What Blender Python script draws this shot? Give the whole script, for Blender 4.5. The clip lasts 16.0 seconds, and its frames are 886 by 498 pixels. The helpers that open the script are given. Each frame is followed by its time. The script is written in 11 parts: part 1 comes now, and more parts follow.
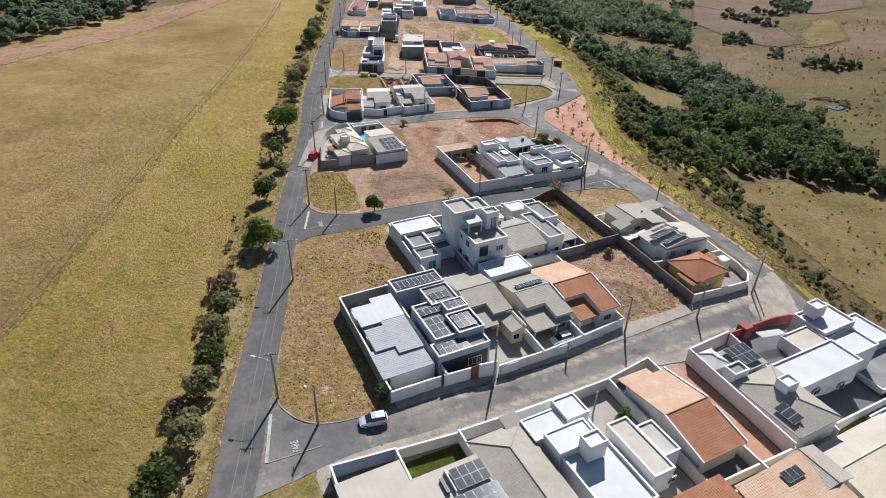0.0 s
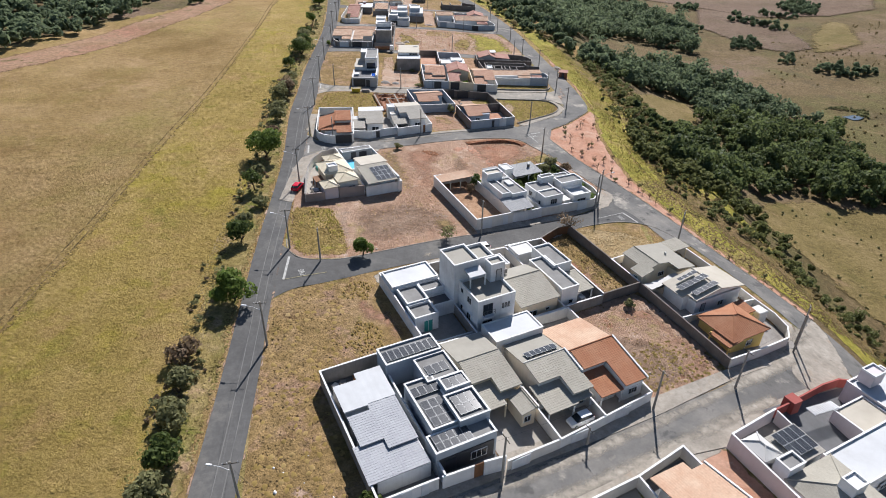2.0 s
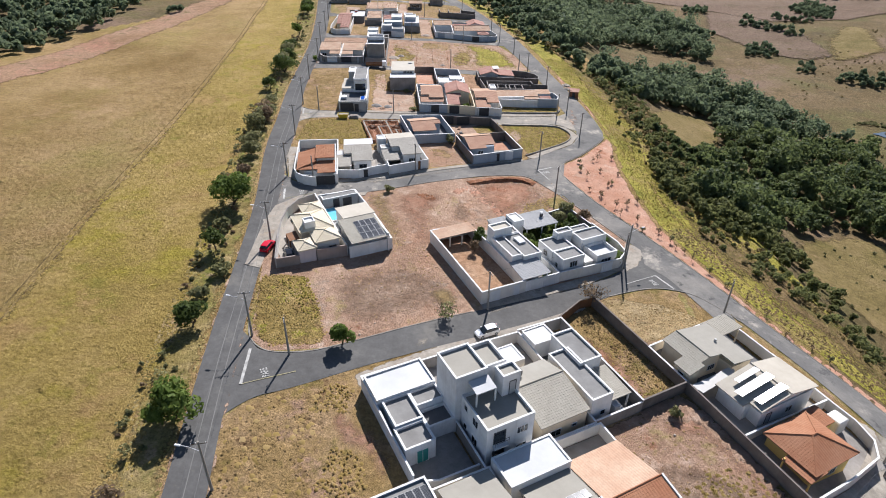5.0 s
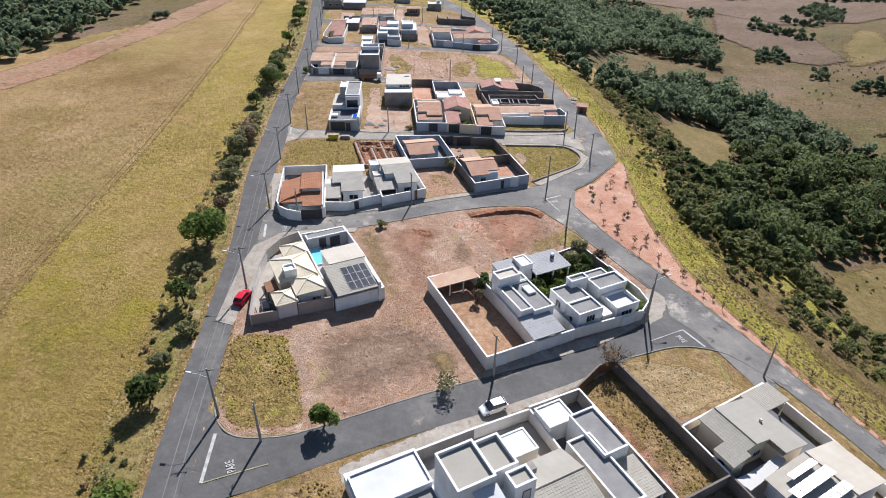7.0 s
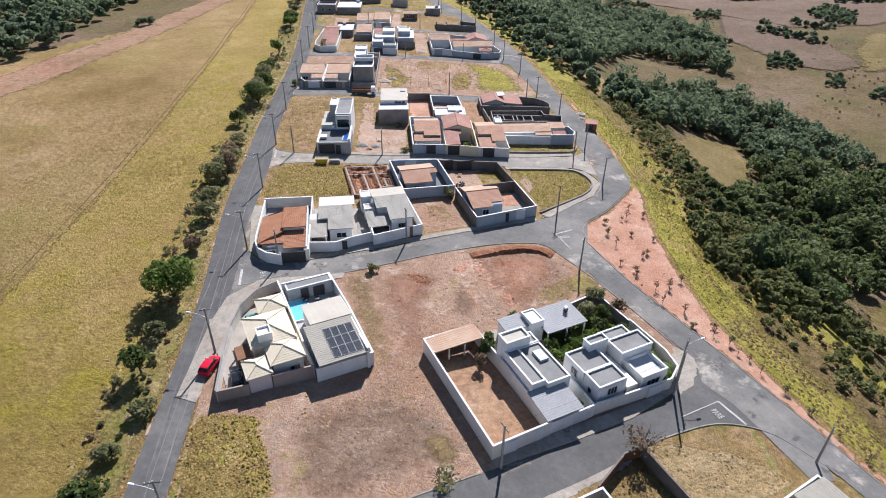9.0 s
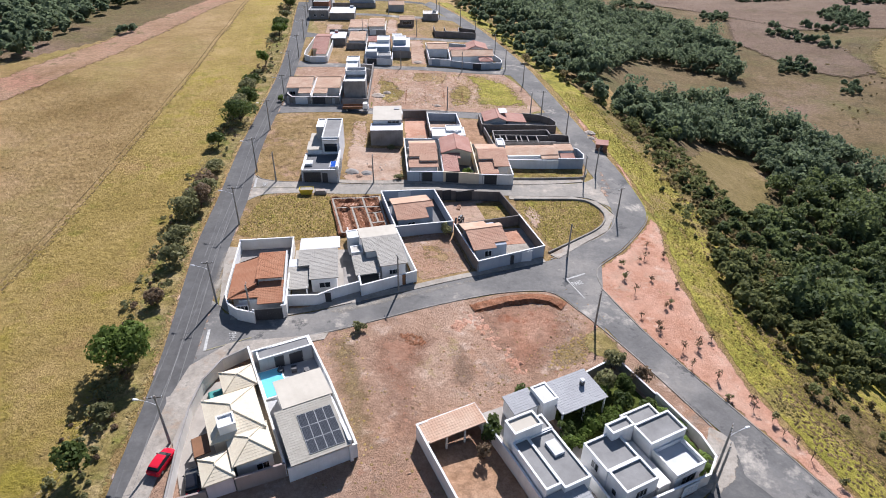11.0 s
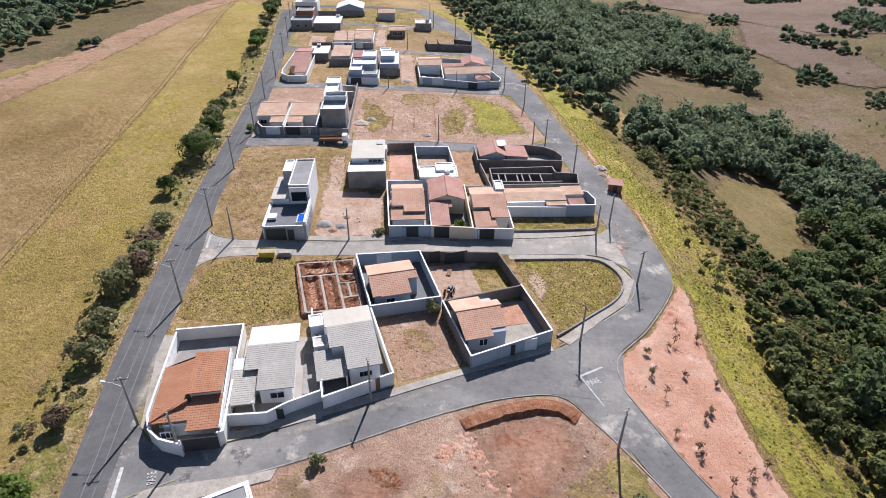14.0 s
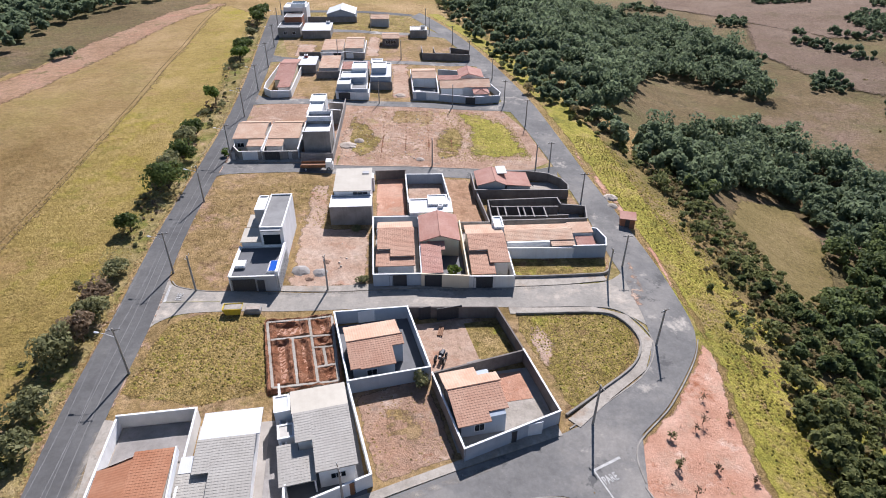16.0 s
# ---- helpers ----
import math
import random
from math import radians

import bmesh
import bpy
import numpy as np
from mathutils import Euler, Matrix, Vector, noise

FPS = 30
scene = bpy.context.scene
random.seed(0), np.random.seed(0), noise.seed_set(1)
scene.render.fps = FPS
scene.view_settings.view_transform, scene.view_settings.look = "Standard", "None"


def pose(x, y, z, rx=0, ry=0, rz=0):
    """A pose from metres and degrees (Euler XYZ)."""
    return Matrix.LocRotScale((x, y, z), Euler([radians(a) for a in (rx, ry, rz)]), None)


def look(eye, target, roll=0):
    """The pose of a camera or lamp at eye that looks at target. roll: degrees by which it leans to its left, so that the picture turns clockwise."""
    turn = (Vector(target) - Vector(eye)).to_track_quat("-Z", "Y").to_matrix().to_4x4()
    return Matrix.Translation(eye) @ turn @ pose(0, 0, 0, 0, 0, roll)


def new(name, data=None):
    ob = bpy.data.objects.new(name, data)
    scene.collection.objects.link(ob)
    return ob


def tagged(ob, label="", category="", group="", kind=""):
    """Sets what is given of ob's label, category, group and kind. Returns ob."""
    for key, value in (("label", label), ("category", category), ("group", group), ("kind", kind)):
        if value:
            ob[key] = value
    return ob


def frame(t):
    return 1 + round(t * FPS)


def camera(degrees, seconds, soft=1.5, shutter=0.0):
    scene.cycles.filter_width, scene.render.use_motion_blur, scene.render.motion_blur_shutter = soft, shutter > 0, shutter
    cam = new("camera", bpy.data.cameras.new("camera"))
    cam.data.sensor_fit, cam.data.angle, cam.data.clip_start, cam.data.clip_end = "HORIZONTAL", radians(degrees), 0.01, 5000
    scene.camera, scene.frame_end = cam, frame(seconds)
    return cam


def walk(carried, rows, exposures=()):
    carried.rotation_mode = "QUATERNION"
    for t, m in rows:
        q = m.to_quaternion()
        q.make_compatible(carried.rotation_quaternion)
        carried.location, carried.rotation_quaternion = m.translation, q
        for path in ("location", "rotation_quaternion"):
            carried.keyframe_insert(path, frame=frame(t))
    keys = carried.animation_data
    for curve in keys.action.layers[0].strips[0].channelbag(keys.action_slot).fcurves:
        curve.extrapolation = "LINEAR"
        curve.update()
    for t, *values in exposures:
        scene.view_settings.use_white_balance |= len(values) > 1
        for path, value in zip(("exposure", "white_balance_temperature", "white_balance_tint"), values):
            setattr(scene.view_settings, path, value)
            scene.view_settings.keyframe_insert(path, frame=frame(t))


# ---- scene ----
cam = camera(72.4, 16.0, soft=1.0)
EXPOSURE = 0.66
METRES, EYE, TILT, LEAN, TURN = 160.0, 66.0, -31.9, -1.2, 0.0
ROWS = [
    (0, 0.0000, 0.0000, 0.0000, 0.0000, 0.0000, 0.0000),
    (0.5, 0.0007, 0.0227, 0.0227, -0.0609, 0.0099, 0.0973),
    (1, 0.0015, 0.0453, 0.0454, -0.0617, -0.0012, 0.1547),
    (1.5, 0.0022, 0.0683, 0.0689, -0.0523, -0.0135, 0.2022),
    (2, 0.0029, 0.0918, 0.0926, -0.0628, -0.0170, 0.2797),
    (2.5, 0.0037, 0.1152, 0.1168, -0.1332, -0.0416, 0.3273),
    (3, 0.0043, 0.1382, 0.1406, -0.1134, -0.0173, 0.3650),
    (3.5, 0.0049, 0.1612, 0.1630, -0.1134, -0.0341, 0.4127),
    (4, 0.0049, 0.1842, 0.1850, -0.1433, -0.0821, 0.4505),
    (6.5, 0.0067, 0.2915, 0.2948, -0.1906, -0.2689, 0.5707),
    (7, 0.0073, 0.3129, 0.3163, -0.2296, -0.2836, 0.5989),
    (7.5, 0.0082, 0.3339, 0.3385, -0.2385, -0.3595, 0.6372),
    (8, 0.0091, 0.3550, 0.3604, -0.2372, -0.3965, 0.6756),
    (8.5, 0.0106, 0.3761, 0.3828, -0.2258, -0.4347, 0.7140),
    (9, 0.0114, 0.3978, 0.4050, -0.2442, -0.4840, 0.7226),
    (11.5, 0.0209, 0.5065, 0.5182, -0.3142, -0.7173, 0.8862),
    (12, 0.0251, 0.5286, 0.5411, -0.3117, -0.7634, 0.9251),
    (12.5, 0.0295, 0.5510, 0.5637, -0.2991, -0.8306, 0.9442),
    (13, 0.0348, 0.5732, 0.5868, -0.2864, -0.8689, 0.9832),
    (13.5, 0.0398, 0.5957, 0.6097, -0.2735, -0.9284, 1.0224),
    (14, 0.0446, 0.6186, 0.6331, -0.3005, -0.9890, 1.0516),
    (14.5, 0.0498, 0.6410, 0.6559, -0.2773, -1.0307, 1.1009),
    (15, 0.0547, 0.6633, 0.6787, -0.2340, -1.0836, 1.1503),
    (15.5, 0.0582, 0.6853, 0.7019, -0.2805, -1.1776, 1.1797),
    (16, 0.0628, 0.7077, 0.7241, -0.2469, -1.2427, 1.1792),
]
walk(cam, [(t, pose(0, 0, EYE, TILT, LEAN, TURN) @ pose(METRES * 0.62 * x, METRES * y, METRES * 0.62 * z, 90 + pitch, roll, yaw)) for t, x, y, z, yaw, pitch, roll in ROWS],
     exposures=[(0.0, EXPOSURE - 0.09, 6050, 12), (4.0, EXPOSURE + 0.02, 6050, 13), (9.0, EXPOSURE + 0.11, 5850, 15), (16.0, EXPOSURE + 0.17, 5850, 17)])

# ---- world and sun ----
SUN_AZIMUTH, SUN_HEIGHT = radians(12.5), radians(41.5)
world = bpy.data.worlds.new("sky")
world.use_nodes = True
scene.world = world
sky = world.node_tree.nodes.new("ShaderNodeTexSky")
sky.sky_type, sky.sun_disc = "NISHITA", False
sky.sun_elevation, sky.sun_rotation = SUN_HEIGHT, SUN_AZIMUTH
sky.dust_density = 0.25
background = world.node_tree.nodes["Background"]
background.inputs["Strength"].default_value = 0.056
world.node_tree.links.new(sky.outputs["Color"], background.inputs["Color"])
sun_data = bpy.data.lights.new("sun", "SUN")
sun_data.energy, sun_data.angle, sun_data.color = 5.0, radians(0.53), (1.0, 0.945, 0.865)
sun = new("sun", sun_data)
sun.matrix_world = look((400 * math.sin(SUN_AZIMUTH) * math.cos(SUN_HEIGHT), 400 * math.cos(SUN_AZIMUTH) * math.cos(SUN_HEIGHT), 400 * math.sin(SUN_HEIGHT)), (0, 0, 0))


# ---- materials ----
class Nodes:
    """A small helper round one material's node tree."""

    def __init__(self, name, rough=0.8, metal=0.0):
        self.mat = bpy.data.materials.new(name)
        self.mat.use_nodes = True
        self.tree = self.mat.node_tree
        self.bsdf = self.tree.nodes["Principled BSDF"]
        self.bsdf.inputs["Roughness"].default_value = rough
        self.bsdf.inputs["Metallic"].default_value = metal
        self.bsdf.inputs["Specular IOR Level"].default_value = 0.3
        self.geo = None

    def node(self, kind, **sockets):
        n = self.tree.nodes.new(kind)
        for k, v in sockets.items():
            self.put(n.inputs[k.replace("_", " ")], v)
        return n

    def put(self, socket, v):
        if hasattr(v, "is_output"):
            self.tree.links.new(v, socket)
        else:
            socket.default_value = v

    def place(self):
        if self.geo is None:
            self.geo = self.tree.nodes.new("ShaderNodeNewGeometry")
        return self.geo.outputs["Position"]

    def local(self):
        return self.node("ShaderNodeTexCoord").outputs["Object"]

    def scaled(self, vec, sx, sy, sz):
        m = self.tree.nodes.new("ShaderNodeMapping")
        self.put(m.inputs["Vector"], vec)
        m.inputs["Scale"].default_value = (sx, sy, sz)
        return m.outputs["Vector"]

    def noise(self, scale, detail=4.0, rough=0.6, vec=None):
        n = self.node("ShaderNodeTexNoise", Scale=scale, Detail=detail, Roughness=rough)
        self.put(n.inputs["Vector"], vec if vec is not None else self.place())
        return n.outputs["Fac"]

    def ramp(self, fac, stops, interp="LINEAR"):
        n = self.tree.nodes.new("ShaderNodeValToRGB")
        self.put(n.inputs["Fac"], fac)
        r = n.color_ramp
        r.interpolation = interp
        while len(r.elements) < len(stops):
            r.elements.new(0.5)
        for e, (p, c) in zip(r.elements, stops):
            e.position, e.color = p, c if len(c) == 4 else (*c, 1)
        return n.outputs["Color"]

    def mix(self, fac, a, b, blend="MIX"):
        n = self.tree.nodes.new("ShaderNodeMix")
        n.data_type, n.blend_type = "RGBA", blend
        self.put(n.inputs[0], fac)
        self.put(n.inputs[6], a)
        self.put(n.inputs[7], b)
        return n.outputs[2]

    def maths(self, op, a, b=0.0):
        n = self.tree.nodes.new("ShaderNodeMath")
        n.operation = op
        self.put(n.inputs[0], a)
        self.put(n.inputs[1], b)
        return n.outputs[0]

    def bump(self, height, strength=0.5, distance=0.05):
        n = self.node("ShaderNodeBump", Strength=strength, Distance=distance, Height=height)
        self.put(self.bsdf.inputs["Normal"], n.outputs["Normal"])

    def colour(self, c):
        self.put(self.bsdf.inputs["Base Color"], c)

    def done(self):
        return self.mat


def grey(v):
    return (v, v, v, 1)


def weathered(name, base, dark, rough=0.85, scale=0.5, amount=0.5, streak=True, bump=0.15, metal=0.0, spread=0.0):
    """Paint, plaster or concrete with blotches, streaks that run down and a fine grain."""
    n = Nodes(name, rough, metal)
    a = n.ramp(n.noise(scale, 5, 0.65), [(0.35, grey(0)), (0.72, grey(1))])
    b = n.ramp(n.noise(6.0, 3, 0.6), [(0.3, grey(0)), (0.8, grey(1))])
    c = n.mix(n.maths("MULTIPLY", a, amount), base, dark)
    c = n.mix(n.maths("MULTIPLY", b, 0.25 * amount), c, dark)
    if streak:
        v = n.scaled(n.place(), 2.2, 2.2, 0.12)
        st = n.ramp(n.noise(1.0, 4, 0.7, v), [(0.5, grey(0)), (0.75, grey(1))])
        c = n.mix(n.maths("MULTIPLY", st, 0.55 * amount), c, dark)
    if spread:
        info = n.node("ShaderNodeObjectInfo")
        c = n.mix(n.maths("MULTIPLY", info.outputs["Random"], spread), c, dark)
    n.colour(c)
    n.bump(n.noise(9.0, 4, 0.7), bump, 0.02)
    return n.done()


def tiled_roof(name, base, dark, light, rough=0.75):
    """Roof tiles: narrow columns down the slope, moss and faded patches; the courses are in the mesh."""
    n = Nodes(name, max(rough, 0.85))
    n.bsdf.inputs["Specular IOR Level"].default_value = 0.12
    big = n.ramp(n.noise(0.35, 4, 0.6), [(0.3, grey(0)), (0.7, grey(1))])
    fine = n.ramp(n.noise(5.0, 3, 0.7), [(0.3, grey(0)), (0.75, grey(1))])
    vor = n.node("ShaderNodeTexVoronoi", Scale=3.2)
    n.put(vor.inputs["Vector"], n.place())
    c = n.mix(big, base, light)
    c = n.mix(n.maths("MULTIPLY", fine, 0.32), c, dark)
    tone = n.node("ShaderNodeRGBToBW", Color=vor.outputs["Color"])
    c = n.mix(0.06, c, tone.outputs["Val"], "OVERLAY")
    n.colour(c)
    n.bump(n.noise(8.0), 0.08, 0.03)
    return n.done()


def soil(name, colours, scale=0.12, patches=(), rough=0.95, bump=0.7, mottle=1.0, combed=False, fade=(0.30, 0.52)):
    """Ground cover: three tones at large scale, clumps, grain; patches: (colour, scale, low, high).
    A sheet's own "rim" value (1 at its outline) thins it out in ragged flecks."""
    n = Nodes(name, rough)
    n.bsdf.inputs["Specular IOR Level"].default_value = 0.08
    where = n.scaled(n.place(), 0.8, 1.15, 1.0) if combed else n.place()
    c = n.ramp(n.noise(scale, 7, 0.68), [(0.32, colours[0]), (0.5, colours[1]), (0.68, colours[2])])
    for col, sc, lo, hi in patches:
        c = n.mix(n.ramp(n.noise(sc, 7, 0.72), [(lo, grey(0)), (hi, grey(1))]), c, col)
    mid = n.noise(0.8, 8, 0.8, where)
    fine = n.noise(3.4, 4, 0.85, where)
    clump = n.noise(1.9, 6, 0.75, where)
    c = n.mix(n.ramp(clump, [(0.36, grey(0.6 * mottle)), (0.54, grey(0))]), c, n.mix(0.5, c, (0.03, 0.022, 0.008, 1)))
    c = n.mix(n.ramp(clump, [(0.56, grey(0)), (0.72, grey(0.35 * mottle))]), c, n.mix(0.5, c, (0.5, 0.4, 0.2, 1), "SCREEN"))
    c = n.mix(n.ramp(mid, [(0.38, grey(0.8 * mottle)), (0.62, grey(0))]), c, n.mix(0.55, c, (0.02, 0.016, 0.006, 1)))
    c = n.mix(n.ramp(fine, [(0.32, grey(0.85 * mottle)), (0.66, grey(0))]), c, n.mix(0.42, c, (0.02, 0.016, 0.006, 1)))
    n.colour(c)
    rim = n.node("ShaderNodeAttribute")
    rim.attribute_name = "rim"
    ragged = n.maths("ADD", n.maths("MULTIPLY", n.noise(0.45, 8, 0.75), 1.5), -0.75)
    cover = n.maths("ADD", n.maths("SUBTRACT", 1.0, rim.outputs["Fac"]), ragged)
    n.put(n.bsdf.inputs["Alpha"], n.ramp(cover, [(fade[0], grey(0)), (fade[1], grey(1))]))
    n.bump(n.maths("ADD", n.maths("MULTIPLY", mid, 1.2), n.maths("MULTIPLY", fine, 0.5)), bump, 0.35)
    return n.done()


def tussock(name, tones, scale=0.22):
    """Grass clumps: drifts of four tones over the ground, and a tone of each clump's own."""
    n = Nodes(name, 0.9)
    n.bsdf.inputs["Specular IOR Level"].default_value = 0.08
    isl = n.node("ShaderNodeNewGeometry")
    f = n.maths("ADD", n.noise(scale, 7, 0.72), n.maths("MULTIPLY", n.maths("SUBTRACT", isl.outputs["Random Per Island"], 0.5), 0.22))
    c = n.ramp(f, [(0.30, tones[0]), (0.45, tones[1]), (0.56, tones[2]), (0.72, tones[3])])
    n.colour(c)
    thin = n.node("ShaderNodeBsdfTranslucent", Color=c)
    both = n.node("ShaderNodeMixShader", Fac=0.4)
    n.tree.links.new(n.bsdf.outputs["BSDF"], both.inputs[1])
    n.tree.links.new(thin.outputs["BSDF"], both.inputs[2])
    n.tree.links.new(both.outputs["Shader"], n.tree.nodes["Material Output"].inputs["Surface"])
    return n.done()


def plain(name, c, rough=0.5, metal=0.0, spec=0.5):
    n = Nodes(name, rough, metal)
    n.bsdf.inputs["Specular IOR Level"].default_value = spec
    f = n.ramp(n.noise(3.0, 4, 0.6), [(0.3, grey(0)), (0.8, grey(1))])
    n.colour(n.mix(n.maths("MULTIPLY", f, 0.25), c, tuple(v * 0.55 for v in c[:3]) + (1,)))
    return n.done()


def leafage(name, dark, mid, light, rough=0.6, glow=0.45):
    """Leaves: each clump has its own tone; part of the light passes through them."""
    n = Nodes(name, rough)
    n.bsdf.inputs["Specular IOR Level"].default_value = 0.1
    info = n.node("ShaderNodeObjectInfo")
    isl = n.node("ShaderNodeNewGeometry")
    c = n.ramp(isl.outputs["Random Per Island"], [(0.0, dark), (0.5, mid), (1.0, light)])
    big = n.ramp(n.noise(0.09, 3, 0.6), [(0.35, grey(0)), (0.7, grey(1))])
    c = n.mix(n.maths("MULTIPLY", big, 0.45), c, light)
    c = n.mix(n.maths("MULTIPLY", info.outputs["Random"], 0.25), c, dark)
    crown = n.noise(0.2, 2, 0.5)
    c = n.mix(n.ramp(crown, [(0.36, grey(0.55)), (0.5, grey(0))]), c, dark)
    c = n.mix(n.ramp(crown, [(0.52, grey(0)), (0.68, grey(0.45))]), c, light)
    n.colour(c)
    thin = n.node("ShaderNodeBsdfTranslucent", Color=n.mix(0.5, c, light))
    both = n.node("ShaderNodeMixShader", Fac=glow)
    n.tree.links.new(n.bsdf.outputs["BSDF"], both.inputs[1])
    n.tree.links.new(thin.outputs["BSDF"], both.inputs[2])
    n.tree.links.new(both.outputs["Shader"], n.tree.nodes["Material Output"].inputs["Surface"])
    return n.done()


ASPHALT = soil("asphalt", [(0.098, 0.096, 0.095, 1), (0.12, 0.118, 0.116, 1), (0.148, 0.145, 0.14, 1)], 0.10,
               [((0.2, 0.185, 0.162, 1), 0.05, 0.55, 0.75)], 0.9, 0.05, 0.3)
DUSTY_ASPHALT = soil("dusty asphalt", [(0.13, 0.127, 0.124, 1), (0.18, 0.174, 0.166, 1), (0.27, 0.252, 0.228, 1)], 0.08,
                     [((0.44, 0.40, 0.345, 1), 0.13, 0.57, 0.68), ((0.11, 0.108, 0.106, 1), 0.22, 0.58, 0.64)], 0.92, 0.05, 0.35)
PALE_ASPHALT = soil("sand-strewn asphalt", [(0.24, 0.225, 0.20, 1), (0.31, 0.285, 0.25, 1), (0.41, 0.365, 0.31, 1)], 0.08,
                    [((0.52, 0.45, 0.37, 1), 0.12, 0.53, 0.68), ((0.19, 0.18, 0.165, 1), 0.2, 0.58, 0.66)], 0.92, 0.05, 0.4)
RED_DRIFT = soil("drifted red soil", [(0.40, 0.20, 0.125, 1), (0.485, 0.275, 0.185, 1), (0.57, 0.36, 0.26, 1)], 0.14, [((0.34, 0.14, 0.08, 1), 0.22, 0.56, 0.66), ((0.44, 0.31, 0.22, 1), 0.2, 0.55, 0.66)], 0.95, 0.9, 0.6, False, (0.1, 1.15))
GREY_DRIFT = soil("grey-brown stony soil", [(0.33, 0.215, 0.15, 1), (0.405, 0.275, 0.195, 1), (0.49, 0.35, 0.26, 1)], 0.3, [((0.25, 0.165, 0.115, 1), 0.35, 0.58, 0.68), ((0.50, 0.42, 0.35, 1), 0.5, 0.6, 0.7)], 0.95, 1.0, 0.8, False, (0.1, 1.15))
DRY_HILL = soil("brown hillside grass", [(0.20, 0.145, 0.065, 1), (0.30, 0.205, 0.10, 1), (0.40, 0.275, 0.15, 1)], 0.15, [((0.19, 0.17, 0.05, 1), 0.12, 0.5, 0.62), ((0.36, 0.30, 0.08, 1), 0.2, 0.58, 0.68)], 0.95, 1.0, 1.0, False, (0.1, 1.1))
DRY_DRIFT = soil("thin dry straw", [(0.30, 0.21, 0.095, 1), (0.42, 0.30, 0.15, 1), (0.52, 0.39, 0.22, 1)], 0.3, [((0.26, 0.19, 0.08, 1), 0.3, 0.56, 0.68)], 0.95, 0.9, 0.9, False, (0.1, 1.15))
DUG_SOIL = soil("dug red earth", [(0.27, 0.105, 0.055, 1), (0.36, 0.16, 0.09, 1), (0.46, 0.24, 0.15, 1)], 0.5, (), 0.95, 0.9, 1.0)
PAVEMENT = soil("pavement concrete", [(0.29, 0.26, 0.22, 1), (0.385, 0.345, 0.295, 1), (0.47, 0.425, 0.365, 1)], 0.25,
                [((0.36, 0.275, 0.205, 1), 0.3, 0.56, 0.7), ((0.22, 0.195, 0.165, 1), 0.5, 0.58, 0.7)], 0.95, 0.1, 0.5)
KERB = weathered("kerb concrete", (0.30, 0.28, 0.25, 1), (0.12, 0.10, 0.08, 1), 0.95, 0.6, 0.8, False)
FIELD = soil("pasture grass", [(0.315, 0.205, 0.078, 1), (0.43, 0.292, 0.125, 1), (0.545, 0.372, 0.185, 1)], 0.035,
             [((0.36, 0.285, 0.09, 1), 0.02, 0.5, 0.7), ((0.66, 0.44, 0.25, 1), 0.03, 0.56, 0.74), ((0.32, 0.2, 0.085, 1), 0.09, 0.55, 0.72)], 0.95, 1.4, 0.72, True)
FIELD_GREEN = soil("pale green grass", [(0.345, 0.25, 0.07, 1), (0.465, 0.335, 0.105, 1), (0.565, 0.395, 0.16, 1)], 0.04,
                   [((0.43, 0.35, 0.06, 1), 0.045, 0.52, 0.64), ((0.49, 0.32, 0.13, 1), 0.07, 0.54, 0.66), ((0.35, 0.29, 0.065, 1), 0.11, 0.56, 0.66)], 0.95, 1.5, 0.72, True)
VERGE = soil("dry verge grass", [(0.24, 0.192, 0.0547, 1), (0.379, 0.292, 0.117, 1), (0.535, 0.4, 0.219, 1)], 0.17,
             [((0.211, 0.215, 0.0471, 1), 0.12, 0.5, 0.62), ((0.563, 0.382, 0.243, 1), 0.21, 0.58, 0.68), ((0.156, 0.131, 0.0471, 1), 0.33, 0.58, 0.7)])
WEEDS = soil("weedy dry grass", [(0.26, 0.172, 0.066, 1), (0.40, 0.27, 0.122, 1), (0.50, 0.34, 0.2, 1)], 0.13,
             [((0.521, 0.322, 0.264, 1), 0.08, 0.54, 0.68), ((0.204, 0.164, 0.0462, 1), 0.14, 0.57, 0.68), ((0.193, 0.114, 0.0594, 1), 0.3, 0.57, 0.68)])
GREEN_WEEDS = soil("green weeds", [(0.25, 0.186, 0.054, 1), (0.413, 0.3, 0.102, 1), (0.55, 0.39, 0.18, 1)], 0.2,
                   [((0.575, 0.348, 0.228, 1), 0.12, 0.6, 0.7), ((0.25, 0.15, 0.066, 1), 0.24, 0.54, 0.66), ((0.413, 0.384, 0.06, 1), 0.3, 0.57, 0.66)], 0.95, 1.0, 1.25)
STRAW = soil("cut straw grass", [(0.368, 0.259, 0.12, 1), (0.483, 0.356, 0.186, 1), (0.54, 0.414, 0.24, 1)], 0.25)
RED_SOIL = soil("red bare soil", [(0.42, 0.205, 0.13, 1), (0.515, 0.29, 0.2, 1), (0.60, 0.385, 0.285, 1)], 0.09,
                [((0.46, 0.31, 0.225, 1), 0.13, 0.54, 0.66), ((0.36, 0.145, 0.08, 1), 0.16, 0.58, 0.68), ((0.62, 0.44, 0.34, 1), 0.24, 0.58, 0.68), ((0.30, 0.215, 0.10, 1), 0.25, 0.64, 0.7)], 0.95, 0.6, 0.42)
